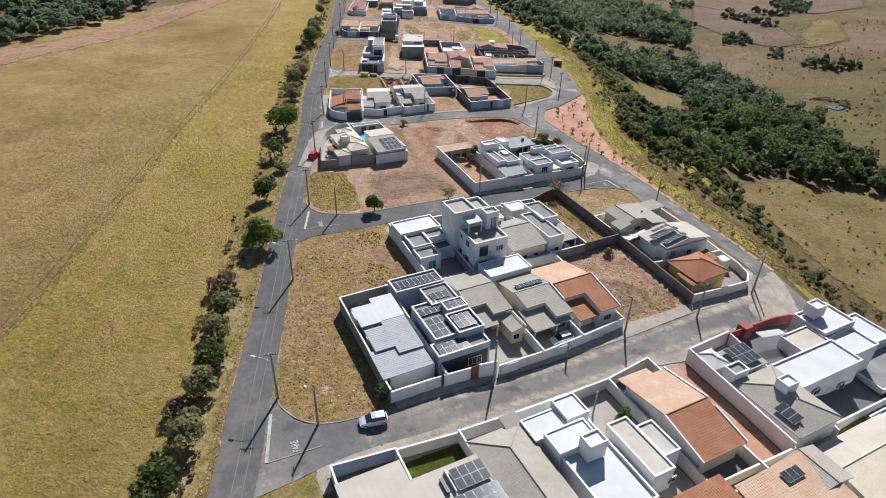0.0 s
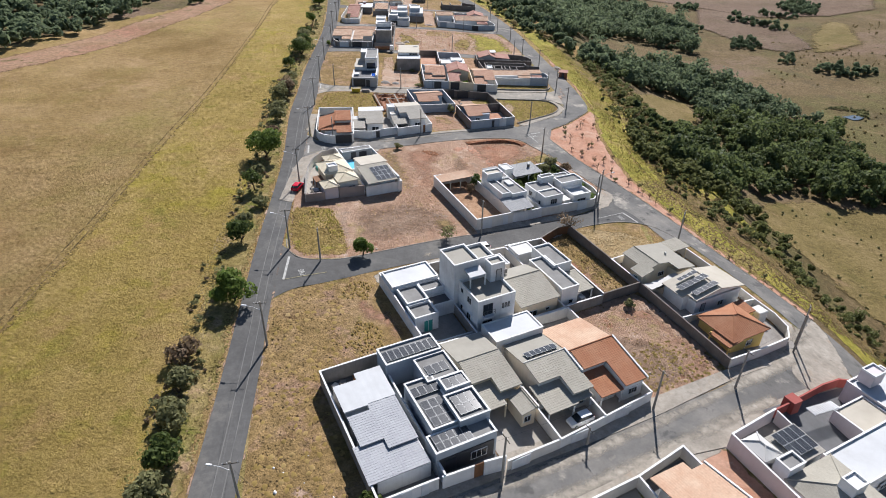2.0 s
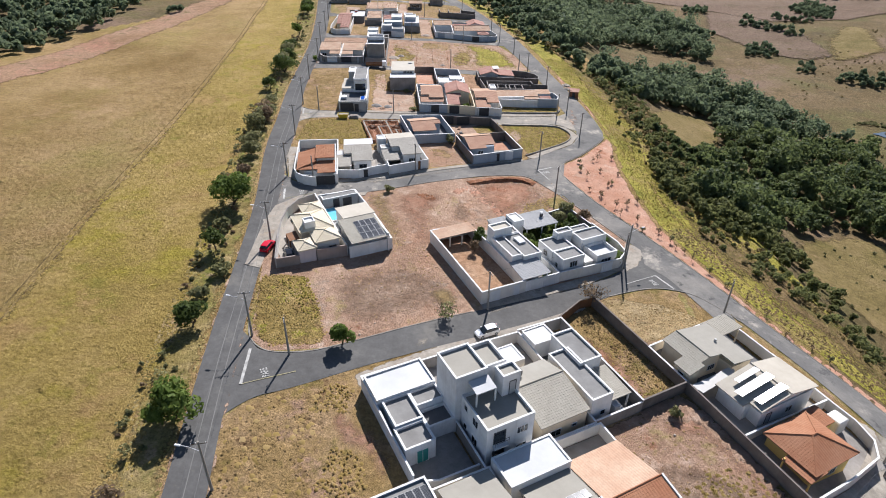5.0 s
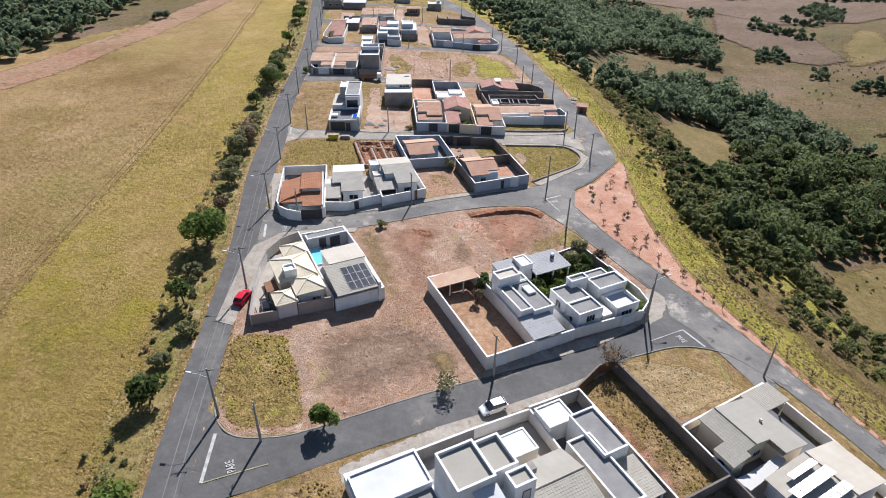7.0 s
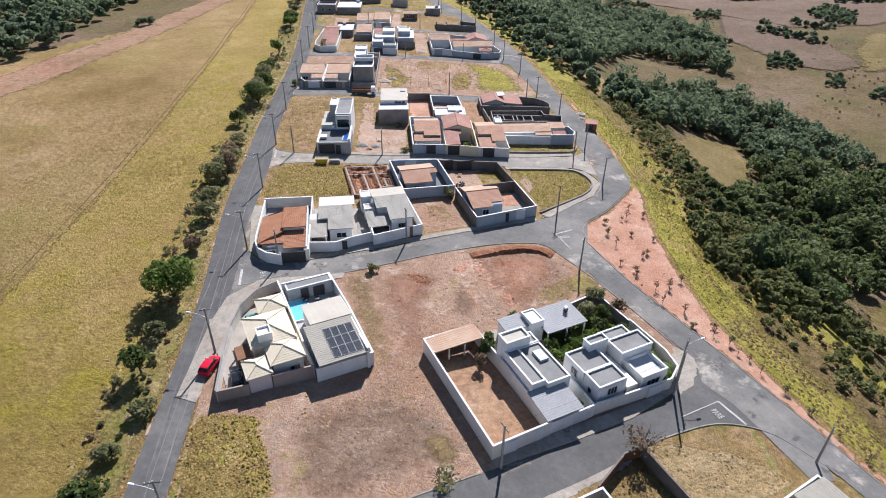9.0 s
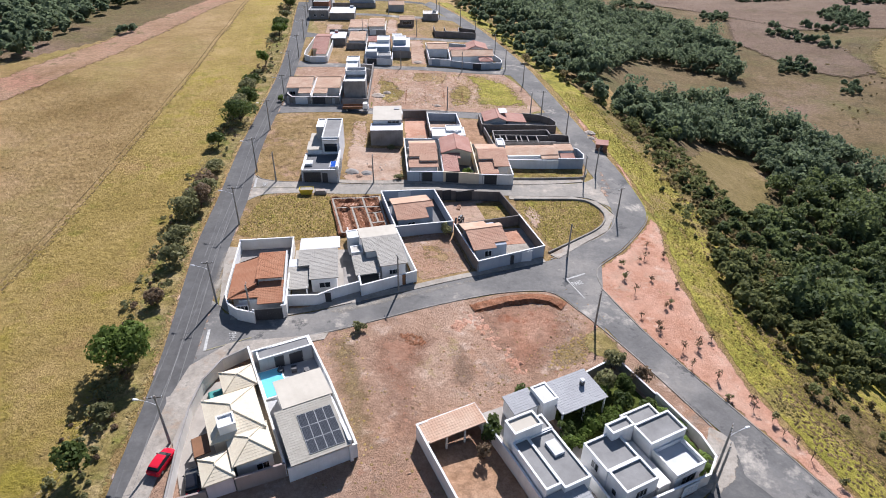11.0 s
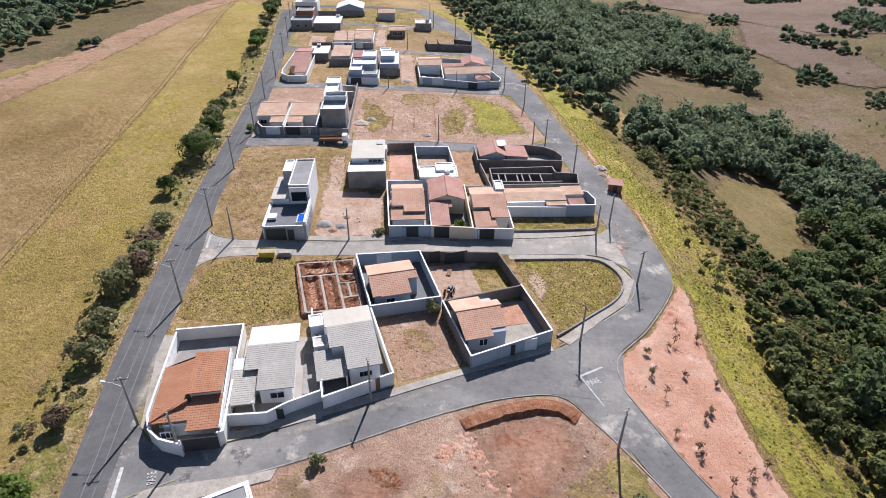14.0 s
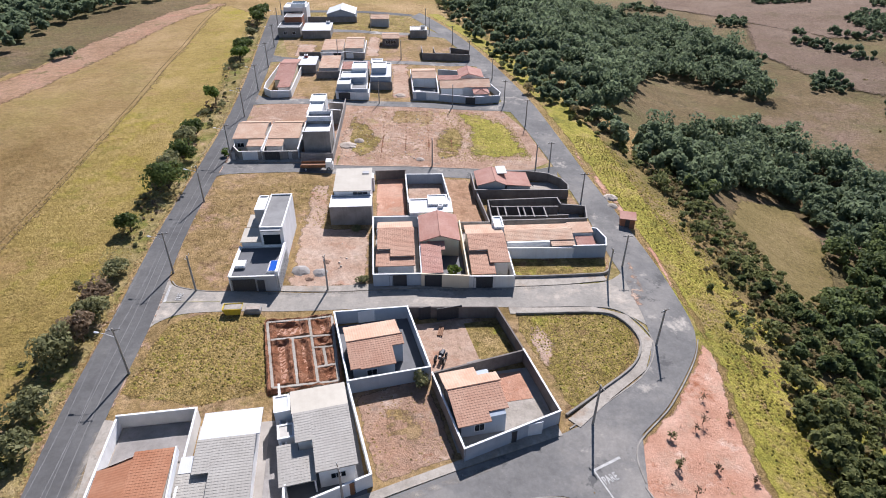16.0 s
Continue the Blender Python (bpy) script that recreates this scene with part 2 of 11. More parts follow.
BROWN_SOIL = soil("brown bare soil", [(0.325, 0.20, 0.135, 1), (0.42, 0.272, 0.19, 1), (0.51, 0.36, 0.265, 1)], 0.10,
                  [((0.44, 0.26, 0.17, 1), 0.085, 0.54, 0.66), ((0.58, 0.44, 0.35, 1), 0.2, 0.56, 0.68), ((0.33, 0.265, 0.215, 1), 0.12, 0.56, 0.66), ((0.30, 0.135, 0.08, 1), 0.19, 0.61, 0.69), ((0.37, 0.28, 0.13, 1), 0.15, 0.58, 0.67)], 0.95, 0.9, 0.5)
PALE_SOIL = soil("pale sandy soil", [(0.4, 0.258, 0.178, 1), (0.5, 0.35, 0.259, 1), (0.56, 0.433, 0.345, 1)], 0.15,
                 [((0.42, 0.216, 0.138, 1), 0.12, 0.54, 0.68), ((0.3, 0.227, 0.138, 1), 0.35, 0.6, 0.7)], 0.95, 0.5, 0.7)
SCRUB = soil("hillside scrub", [(0.206, 0.161, 0.0529, 1), (0.315, 0.226, 0.0907, 1), (0.424, 0.28, 0.151, 1)], 0.07,
             [((0.169, 0.161, 0.0378, 1), 0.08, 0.5, 0.64), ((0.23, 0.137, 0.0693, 1), 0.2, 0.55, 0.68)])
HILL_GREEN = soil("bright hill grass", [(0.29, 0.27, 0.045, 1), (0.43, 0.375, 0.07, 1), (0.54, 0.425, 0.12, 1)], 0.12,
                  [((0.36, 0.25, 0.12, 1), 0.06, 0.52, 0.64), ((0.20, 0.20, 0.045, 1), 0.16, 0.55, 0.66)], 0.95, 1.0, 0.9)
MEADOW = soil("valley meadow", [(0.15, 0.108, 0.05, 1), (0.225, 0.16, 0.08, 1), (0.305, 0.215, 0.12, 1)], 0.022,
              [((0.20, 0.175, 0.07, 1), 0.017, 0.48, 0.62), ((0.13, 0.105, 0.062, 1), 0.05, 0.58, 0.68), ((0.31, 0.21, 0.15, 1), 0.011, 0.54, 0.66), ((0.135, 0.105, 0.05, 1), 0.16, 0.57, 0.66), ((0.34, 0.25, 0.13, 1), 0.1, 0.58, 0.7)], 0.95, 1.0, 1.1, True)
NEAR_MEADOW = soil("olive meadow", [(0.209, 0.16, 0.058, 1), (0.286, 0.215, 0.0869, 1), (0.363, 0.264, 0.127, 1)], 0.05,
                   [((0.187, 0.154, 0.0483, 1), 0.04, 0.52, 0.66), ((0.374, 0.242, 0.145, 1), 0.06, 0.58, 0.7), ((0.143, 0.11, 0.0423, 1), 0.25, 0.6, 0.7)], 0.95, 0.9, 1.0, True)
TRACK_SOIL = soil("scrubby bare earth", [(0.35, 0.211, 0.119, 1), (0.458, 0.286, 0.181, 1), (0.541, 0.341, 0.24, 1)], 0.06,
                  [((0.505, 0.268, 0.181, 1), 0.05, 0.52, 0.66), ((0.204, 0.159, 0.0661, 1), 0.12, 0.56, 0.66)])
TRODDEN = soil("trodden dark line", [(0.14, 0.095, 0.04, 1), (0.24, 0.165, 0.07, 1), (0.36, 0.25, 0.11, 1)], 0.3)
PLOUGHED = soil("ploughed field", [(0.195, 0.128, 0.09, 1), (0.24, 0.165, 0.12, 1), (0.295, 0.21, 0.158, 1)], 0.02,
                [((0.18, 0.135, 0.08, 1), 0.018, 0.52, 0.66), ((0.15, 0.115, 0.075, 1), 0.05, 0.6, 0.7), ((0.31, 0.215, 0.145, 1), 0.09, 0.56, 0.7)], 0.95, 1.0, 1.0, True)
ORANGE_SOIL = soil("orange trodden earth", [(0.34, 0.195, 0.115, 1), (0.43, 0.265, 0.165, 1), (0.49, 0.33, 0.22, 1)], 0.2, [((0.26, 0.155, 0.10, 1), 0.25, 0.55, 0.7)], 0.95, 0.4, 0.7)
DUST = soil("pale cement dust", [(0.32, 0.285, 0.24, 1), (0.40, 0.36, 0.305, 1), (0.50, 0.455, 0.39, 1)], 0.3, (), 0.95, 0.1, 0.5, False, (0.15, 1.1))
LAWN = soil("lawn", [(0.06, 0.085, 0.015, 1), (0.09, 0.12, 0.02, 1), (0.13, 0.15, 0.035, 1)], 0.5)
WHITE = weathered("white painted plaster", (0.755, 0.755, 0.75, 1), (0.48, 0.465, 0.44, 1), 0.85, 0.4, 0.55)
OFFWHITE = weathered("off-white plaster", (0.70, 0.67, 0.62, 1), (0.44, 0.40, 0.35, 1), 0.85, 0.4, 0.45)
PINKISH = weathered("pale lilac plaster", (0.62, 0.55, 0.56, 1), (0.42, 0.36, 0.36, 1), 0.85, 0.4, 0.4)
CREAM = weathered("cream plaster", (0.70, 0.60, 0.44, 1), (0.48, 0.38, 0.26, 1), 0.85, 0.4, 0.35)
YELLOW = weathered("ochre plaster", (0.68, 0.49, 0.16, 1), (0.45, 0.31, 0.11, 1), 0.85, 0.4, 0.35)
RED_PAINT = weathered("red painted wall", (0.33, 0.085, 0.07, 1), (0.2, 0.055, 0.045, 1), 0.85, 0.5, 0.5)
GREY = weathered("grey plaster", (0.40, 0.40, 0.40, 1), (0.24, 0.235, 0.23, 1), 0.88, 0.4, 0.5)
BLUEGREY = weathered("blue-grey plaster", (0.36, 0.40, 0.45, 1), (0.22, 0.24, 0.27, 1), 0.85, 0.4, 0.4)
CONCRETE = weathered("raw cement render", (0.30, 0.28, 0.26, 1), (0.15, 0.135, 0.12, 1), 0.92, 0.35, 0.8)
STAINED = weathered("stained white render", (0.74, 0.745, 0.755, 1), (0.35, 0.345, 0.345, 1), 0.88, 0.25, 0.65)
BROWN_WALL = weathered("grey-brown render", (0.33, 0.27, 0.245, 1), (0.22, 0.18, 0.16, 1), 0.92, 0.4, 0.6)
BLOCKWORK = weathered("cement block wall", (0.20, 0.175, 0.155, 1), (0.10, 0.085, 0.075, 1), 0.95, 0.5, 0.8)
TERRACE = weathered("concrete roof deck", (0.25, 0.246, 0.236, 1), (0.13, 0.125, 0.12, 1), 0.9, 0.3, 0.75, False)
YARD = weathered("yard concrete", (0.36, 0.33, 0.29, 1), (0.2, 0.175, 0.15, 1), 0.93, 0.3, 0.7, False)
DARK_FLOOR = weathered("dark paving", (0.13, 0.13, 0.135, 1), (0.07, 0.07, 0.07, 1), 0.8, 0.4, 0.6, False)
WHITE_METAL = weathered("white metal sheet", (0.53, 0.54, 0.55, 1), (0.37, 0.37, 0.37, 1), 0.7, 0.3, 0.55, False)
CREAM_METAL = weathered("cream roof sheet", (0.455, 0.415, 0.345, 1), (0.32, 0.285, 0.23, 1), 0.75, 0.3, 0.6, False)
BEIGE_METAL = weathered("grey-beige roof sheet", (0.31, 0.292, 0.25, 1), (0.22, 0.204, 0.172, 1), 0.8, 0.3, 0.6, False)
GREY_METAL = weathered("grey roof sheet", (0.52, 0.51, 0.49, 1), (0.34, 0.33, 0.31, 1), 0.7, 0.3, 0.4, False)
# two-slope clay roofs have sun painted in: PALE_TILE north slopes, darker tile south slopes
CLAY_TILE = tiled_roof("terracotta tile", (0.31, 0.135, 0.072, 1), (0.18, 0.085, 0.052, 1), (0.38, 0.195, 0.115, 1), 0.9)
PALE_TILE = tiled_roof("faded and sunlit clay tile", (0.469, 0.293, 0.197, 1), (0.26, 0.168, 0.121, 1), (0.55, 0.405, 0.295, 1))
BROWN_TILE = tiled_roof("brown clay tile", (0.34, 0.173, 0.132, 1), (0.17, 0.0893, 0.0747, 1), (0.42, 0.252, 0.201, 1))
GREY_TILE = tiled_roof("grey-beige tile", (0.32, 0.297, 0.248, 1), (0.205, 0.19, 0.162, 1), (0.38, 0.355, 0.30, 1))
STEEL_TILE = tiled_roof("pale grey tile", (0.31, 0.312, 0.315, 1), (0.22, 0.221, 0.223, 1), (0.36, 0.36, 0.362, 1))
SLATE_TILE = tiled_roof("pale lilac-grey tile", (0.35, 0.355, 0.375, 1), (0.25, 0.255, 0.27, 1), (0.41, 0.415, 0.43, 1))
CEMENT_TILE = tiled_roof("cement grey tile", (0.325, 0.303, 0.265, 1), (0.23, 0.215, 0.19, 1), (0.375, 0.352, 0.312, 1))
# PALE_TILE's darker twin for slopes that face away from the sun
SHADED_TILE = tiled_roof("shaded salmon clay tile", (0.38, 0.215, 0.145, 1), (0.24, 0.135, 0.095, 1), (0.45, 0.285, 0.2, 1))
PALE_DECK = weathered("pale cement roof deck", (0.50, 0.47, 0.42, 1), (0.33, 0.30, 0.26, 1), 0.92, 0.35, 0.7, False)
BEIGE_TILE = tiled_roof("beige tile", (0.60, 0.52, 0.38, 1), (0.38, 0.32, 0.23, 1), (0.68, 0.61, 0.47, 1))
GLASS = plain("dark window glass", (0.02, 0.025, 0.03, 1), 0.08, 0.0, 0.6)
FRAME_WHITE = plain("white window frame", (0.7, 0.7, 0.7, 1), 0.5)
FRAME_DARK = plain("dark metal", (0.035, 0.035, 0.04, 1), 0.5)
GATE_DARK = weathered("dark metal gate", (0.05, 0.05, 0.055, 1), (0.03, 0.03, 0.03, 1), 0.55, 0.6, 0.5)
GATE_WHITE = weathered("white metal gate", (0.66, 0.67, 0.68, 1), (0.45, 0.45, 0.45, 1), 0.55, 0.6, 0.4)
WOOD = weathered("brown wood", (0.24, 0.115, 0.055, 1), (0.12, 0.06, 0.03, 1), 0.75, 0.8, 0.6)
TEAL = plain("teal door paint", (0.03, 0.22, 0.20, 1), 0.5)
POOL_TILE = plain("blue pool tile", (0.16, 0.50, 0.66, 1), 0.15)
POOL_BLUE = plain("blue fibreglass", (0.02, 0.09, 0.42, 1), 0.15)
POLE = weathered("pole concrete", (0.30, 0.28, 0.25, 1), (0.17, 0.155, 0.14, 1), 0.9, 0.7, 0.5)
DARK_TRUNK = weathered("bark", (0.10, 0.075, 0.05, 1), (0.045, 0.035, 0.025, 1), 0.95, 1.5, 0.7)
LEAF = leafage("tree leaves", (0.035, 0.055, 0.016, 1), (0.075, 0.105, 0.03, 1), (0.13, 0.165, 0.05, 1))
LEAF_BRIGHT = leafage("fresh green leaves", (0.055, 0.09, 0.016, 1), (0.11, 0.165, 0.03, 1), (0.18, 0.235, 0.06, 1))
LEAF_DULL = leafage("dusty grey-green leaves", (0.103, 0.109, 0.05, 1), (0.19, 0.196, 0.09, 1), (0.299, 0.287, 0.14, 1))
LEAF_DRY = leafage("dry brown leaves", (0.12, 0.085, 0.055, 1), (0.2, 0.145, 0.095, 1), (0.3, 0.22, 0.14, 1))
FOREST = leafage("forest leaves", (0.048, 0.07, 0.036, 1), (0.095, 0.13, 0.055, 1), (0.20, 0.235, 0.085, 1), 0.6, 0.45)
LEAF_OLIVE = leafage("dry olive leaves", (0.15, 0.115, 0.05, 1), (0.25, 0.20, 0.09, 1), (0.36, 0.29, 0.14, 1), 0.7, 0.4)
FRINGE = leafage("scrub leaves", (0.07, 0.09, 0.036, 1), (0.135, 0.155, 0.058, 1), (0.245, 0.25, 0.098, 1), 0.65, 0.5)
# FOREST_FAR holds distance haze in its colour: paler and bluer than FOREST
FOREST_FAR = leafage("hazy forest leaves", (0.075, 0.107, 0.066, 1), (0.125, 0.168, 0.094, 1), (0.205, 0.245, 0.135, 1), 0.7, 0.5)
TUFT = tussock("dry grass tufts", [(0.205, 0.124, 0.0587, 1), (0.326, 0.217, 0.114, 1), (0.435, 0.3, 0.185, 1), (0.363, 0.235, 0.151, 1)])
TUFT_GOLD = tussock("tall golden grass", [(0.25, 0.175, 0.06, 1), (0.35, 0.25, 0.088, 1), (0.43, 0.305, 0.12, 1), (0.50, 0.365, 0.19, 1)], 0.15)
TUFT_FRESH = tussock("fresh yellow-green grass", [(0.19, 0.155, 0.042, 1), (0.28, 0.235, 0.052, 1), (0.36, 0.29, 0.075, 1), (0.43, 0.31, 0.13, 1)], 0.12)
TUFT_GREEN = tussock("green grass tufts", [(0.19, 0.122, 0.055, 1), (0.297, 0.226, 0.0774, 1), (0.428, 0.33, 0.12, 1), (0.392, 0.26, 0.155, 1)])
ROAD_PAINT = weathered("worn road paint", (0.50, 0.49, 0.46, 1), (0.2, 0.195, 0.185, 1), 0.85, 1.2, 0.9, False)
FADED_PAINT = weathered("faded road line", (0.185, 0.18, 0.172, 1), (0.13, 0.127, 0.12, 1), 0.9, 0.3, 1.0, False)
FADED_YELLOW = weathered("faded yellow line", (0.33, 0.29, 0.15, 1), (0.18, 0.17, 0.14, 1), 0.9, 0.7, 0.8, False)
RUBBLE = weathered("rubble", (0.46, 0.40, 0.34, 1), (0.25, 0.2, 0.16, 1), 0.95, 1.5, 0.8, False, spread=0.6)
CAR_WHITE = plain("white car paint", (0.78, 0.79, 0.8, 1), 0.18)
CAR_SILVER = plain("silver car paint", (0.55, 0.58, 0.62, 1), 0.22, 0.3)
CAR_RED = plain("red car paint", (0.55, 0.012, 0.03, 1), 0.2)
CAR_DARK = plain("black car paint", (0.015, 0.015, 0.018, 1), 0.15)
RUBBER = plain("tyre rubber", (0.015, 0.015, 0.015, 1), 0.8)
SKIP_YELLOW = weathered("yellow skip paint", (0.62, 0.46, 0.03, 1), (0.3, 0.2, 0.05, 1), 0.6, 0.8, 0.5)
HUT_RED = weathered("red-brown brick", (0.30, 0.125, 0.07, 1), (0.17, 0.075, 0.05, 1), 0.9, 0.8, 0.6)


def solar_material():
    n = Nodes("solar cells", 0.15)
    n.bsdf.inputs["Specular IOR Level"].default_value = 0.6
    brick = n.node("ShaderNodeTexBrick", Scale=1.0, Mortar_Size=0.016)
    brick.offset = 0.0
    for k, v in (("Brick Width", 0.165), ("Row Height", 0.165), ("Color1", (0.022, 0.024, 0.03, 1)), ("Color2", (0.028, 0.03, 0.036, 1)), ("Mortar", (0.09, 0.095, 0.10, 1))):
        n.put(brick.inputs[k], v)
    n.put(brick.inputs["Vector"], n.local())
    n.colour(brick.outputs["Color"])
    return n.done()


SOLAR = solar_material()
PANEL_FRAME = plain("brushed aluminium frame", (0.30, 0.31, 0.32, 1), 0.45)


# ---- the lie of the land ----
ACROSS = [(-4000, -60), (-2000, -30), (-900, -14), (-500, -3), (-300, 3), (-120, 5.4), (-50, 5.3), (-27, 5.1), (-15, 4.4), (0, 3.9), (10, 3.2), (25, 2.2), (45, 1.6),
          (52, 0.5), (60, -1.6), (74, -6), (92, -17), (108, -23), (140, -28), (200, -29), (300, -24), (500, -8), (900, 14), (2000, 40), (4000, 60)]
ALONG = [(-4000, -60), (-500, -12), (0, -3.4), (50, -2.2), (80, -1.4), (110, -0.1), (150, 0.1), (400, 0), (600, -4), (1200, -8), (4500, 10)]


def slopes(table):
    x, y = np.array(table, float).T
    d = np.diff(y) / np.diff(x)
    m = np.zeros(len(x))
    m[0], m[-1] = d[0], d[-1]
    for i in range(1, len(x) - 1):
        m[i] = 0 if d[i - 1] * d[i] <= 0 else 2 * d[i - 1] * d[i] / (d[i - 1] + d[i])
    return x, y, m


ACROSS_T, ALONG_T = slopes(ACROSS), slopes(ALONG)


def profile(v, table):
    x, y, m = table
    v = np.clip(np.asarray(v, float), x[0], x[-1])
    i = np.clip(np.searchsorted(x, v) - 1, 0, len(x) - 2)
    h = x[i + 1] - x[i]
    t = (v - x[i]) / h
    return (2 * t**3 - 3 * t**2 + 1) * y[i] + (t**3 - 2 * t**2 + t) * h * m[i] + (3 * t**2 - 2 * t**3) * y[i + 1] + (t**3 - t**2) * h * m[i + 1]


def wavy(x, y):
    """Low swells of the open land; none in the village."""
    x, y = np.asarray(x, float), np.asarray(y, float)
    out = np.clip((np.abs(x - 5) - 62) / 40, 0, 1) + np.clip((y - 440) / 60, 0, 1)
    w = np.sin(x * 0.071 + 1.3 * np.sin(y * 0.043)) * np.sin(y * 0.057 + 0.8 * np.sin(x * 0.037)) * 0.5
    w += np.sin(x * 0.21 + y * 0.13) * np.sin(y * 0.19 - x * 0.08) * 0.14
    far = np.clip((np.hypot(x, y - 200) - 260) / 300, 0, 1)
    w = w + far * 7.0 * np.sin(x * 0.011 + 2) * np.sin(y * 0.0093 + 0.5 * np.sin(x * 0.006))
    return np.clip(out, 0, 1) * w


def land(x, y):
    return profile(x, ACROSS_T) + profile(y, ALONG_T) + wavy(x, y)


def gz(x, y):
    return float(land(x, y))


# ---- building kit ----
MESHES = {}


class Bits:
    """Collects corner points and faces of one mesh."""

    def __init__(self):
        self.v, self.f = [], []

    def add(self, pts, faces):
        k = len(self.v)
        self.v += [tuple(p) for p in pts]
        self.f += [tuple(k + i for i in f) for f in faces]
        return self

    def box(self, x0, x1, y0, y1, z0, z1, bevel=0.0):
        """A box; with bevel its four upright edges and the top edge are chamfered."""
        if bevel <= 0:
            p = [(x, y, z) for z in (z0, z1) for x, y in ((x0, y0), (x1, y0), (x1, y1), (x0, y1))]
            return self.add(p, [(3, 2, 1, 0), (4, 5, 6, 7), (0, 1, 5, 4), (1, 2, 6, 5), (2, 3, 7, 6), (3, 0, 4, 7)])
        b = min(bevel, (x1 - x0) * 0.45, (y1 - y0) * 0.45, (z1 - z0) * 0.45)

        def ring(z, s):
            c = b * (1 - s)
            return [(x0 + b + c * 0, y0 + c, z), (x1 - b, y0 + c, z), (x1 - c, y0 + b, z), (x1 - c, y1 - b, z), (x1 - b, y1 - c, z), (x0 + b, y1 - c, z), (x0 + c, y1 - b, z), (x0 + c, y0 + b, z)]

        p = ring(z0, 1) + ring(z1 - b, 1) + ring(z1, 0)
        f = [tuple(range(7, -1, -1)), tuple(range(16, 24))]
        for a in (0, 8):
            f += [(a + i, a + (i + 1) % 8, a + 8 + (i + 1) % 8, a + 8 + i) for i in range(8)]
        return self.add(p, f)

    def ring(self, x0, x1, y0, y1, k, z0, z1):
        """A flat rectangular frame of rail width k, lying in x and y, from z0 to z1: one closed body."""
        p = [(x, y, z) for z in (z0, z1) for x, y in ((x0, y0), (x1, y0), (x1, y1), (x0, y1), (x0 + k, y0 + k), (x1 - k, y0 + k), (x1 - k, y1 - k), (x0 + k, y1 - k))]
        f = []
        for i in range(4):
            j = (i + 1) % 4
            f += [(8 + i, 8 + j, 12 + j, 12 + i), (j, i, 4 + i, 4 + j), (i, j, 8 + j, 8 + i), (4 + j, 4 + i, 12 + i, 12 + j)]
        return self.add(p, f)

    def upright(self):
        """Turns what lies in x and y into what stands in x and z, facing -y."""
        self.v = [(x, -z, y) for x, y, z in self.v]
        return self

    def prism(self, poly, z0, z1):
        n = len(poly)
        p = [(x, y, z0) for x, y in poly] + [(x, y, z1) for x, y in poly]
        return self.add(p, [tuple(range(n - 1, -1, -1)), tuple(range(n, 2 * n))] + [(i, (i + 1) % n, n + (i + 1) % n, n + i) for i in range(n)])

    def tube(self, path, radii, sides=8):
        k = len(self.v)
        n = len(path)
        for i, (c, r) in enumerate(zip(path, radii)):
            c = Vector(c)
            a = (Vector(path[min(i + 1, n - 1)]) - Vector(path[max(i - 1, 0)])).normalized()
            s = a.cross(Vector((0.31, 0.95, 0.1)))
            s = s.normalized() if s.length > 0.01 else Vector((1, 0, 0))
            t = a.cross(s)
            for j in range(sides):
                w = 2 * math.pi * j / sides
                self.v.append(tuple(c + (s * math.cos(w) + t * math.sin(w)) * r))
        for i in range(n - 1):
            for j in range(sides):
                q = (j + 1) % sides
                self.f.append((k + i * sides + j, k + i * sides + q, k + (i + 1) * sides + q, k + (i + 1) * sides + j))
        self.f.append(tuple(k + j for j in range(sides - 1, -1, -1)))
        self.f.append(tuple(k + (n - 1) * sides + j for j in range(sides)))
        return self

    def wall(self, line, h, t=0.16, z0=-0.9, closed=False, z1=None):
        """An upright wall of even thickness along a line of corners, mitred."""
        n = len(line)
        left, right = [], []
        for i in range(n):
            p = Vector(line[i])
            a = Vector(line[i - 1]) if (i > 0 or closed) else None
            b = Vector(line[(i + 1) % n]) if (i < n - 1 or closed) else None
            d0 = (p - a).normalized() if a is not None else None
            d1 = (b - p).normalized() if b is not None else None
            d0, d1 = d0 or d1, d1 or d0
            n0, n1 = Vector((-d0.y, d0.x)), Vector((-d1.y, d1.x))
            m = (n0 + n1)
            m = m / max(m.dot(n0), 0.3)
            left.append(p + m * (t / 2))
            right.append(p - m * (t / 2))
        for i in range(n if closed else n - 1):
            j = (i + 1) % n
            q = [left[i], left[j], right[j], right[i]]
            self.prism([(c.x, c.y) for c in reversed(q)], z0, h)
        return self


def link(name, bits, mat, parent=None, label="", smooth=False):
    me = bpy.data.meshes.new(name)
    me.from_pydata(bits.v, [], bits.f)
    me.materials.append(mat)
    if smooth:
        me.shade_smooth()
    me.update()
    ob = new(name, me)
    if parent is not None:
        ob.parent = parent
    if label:
        ob["label"] = label
    return ob


def part(name, bits, mat, parent, label="", smooth=False):
    return link(name, bits, mat, parent, label, smooth)


def shared(name, key, make, mat, parent, m, label=""):
    """A part whose mesh is made once under key and placed at m within its parent."""
    if key not in MESHES:
        b = make()
        me = bpy.data.meshes.new(name)
        me.from_pydata(b.v, [], b.f)
        me.materials.append(mat)
        me.update()
        MESHES[key] = me
    ob = new(name, MESHES[key])
    ob.parent = parent
    ob.matrix_basis = m
    if label:
        ob["label"] = label
    return ob


def thing(name, label, category, m, group="", kind=""):
    ob = new(name)
    ob.empty_display_size = 0.5
    ob.matrix_basis = m
    return tagged(ob, label, category, group, kind)


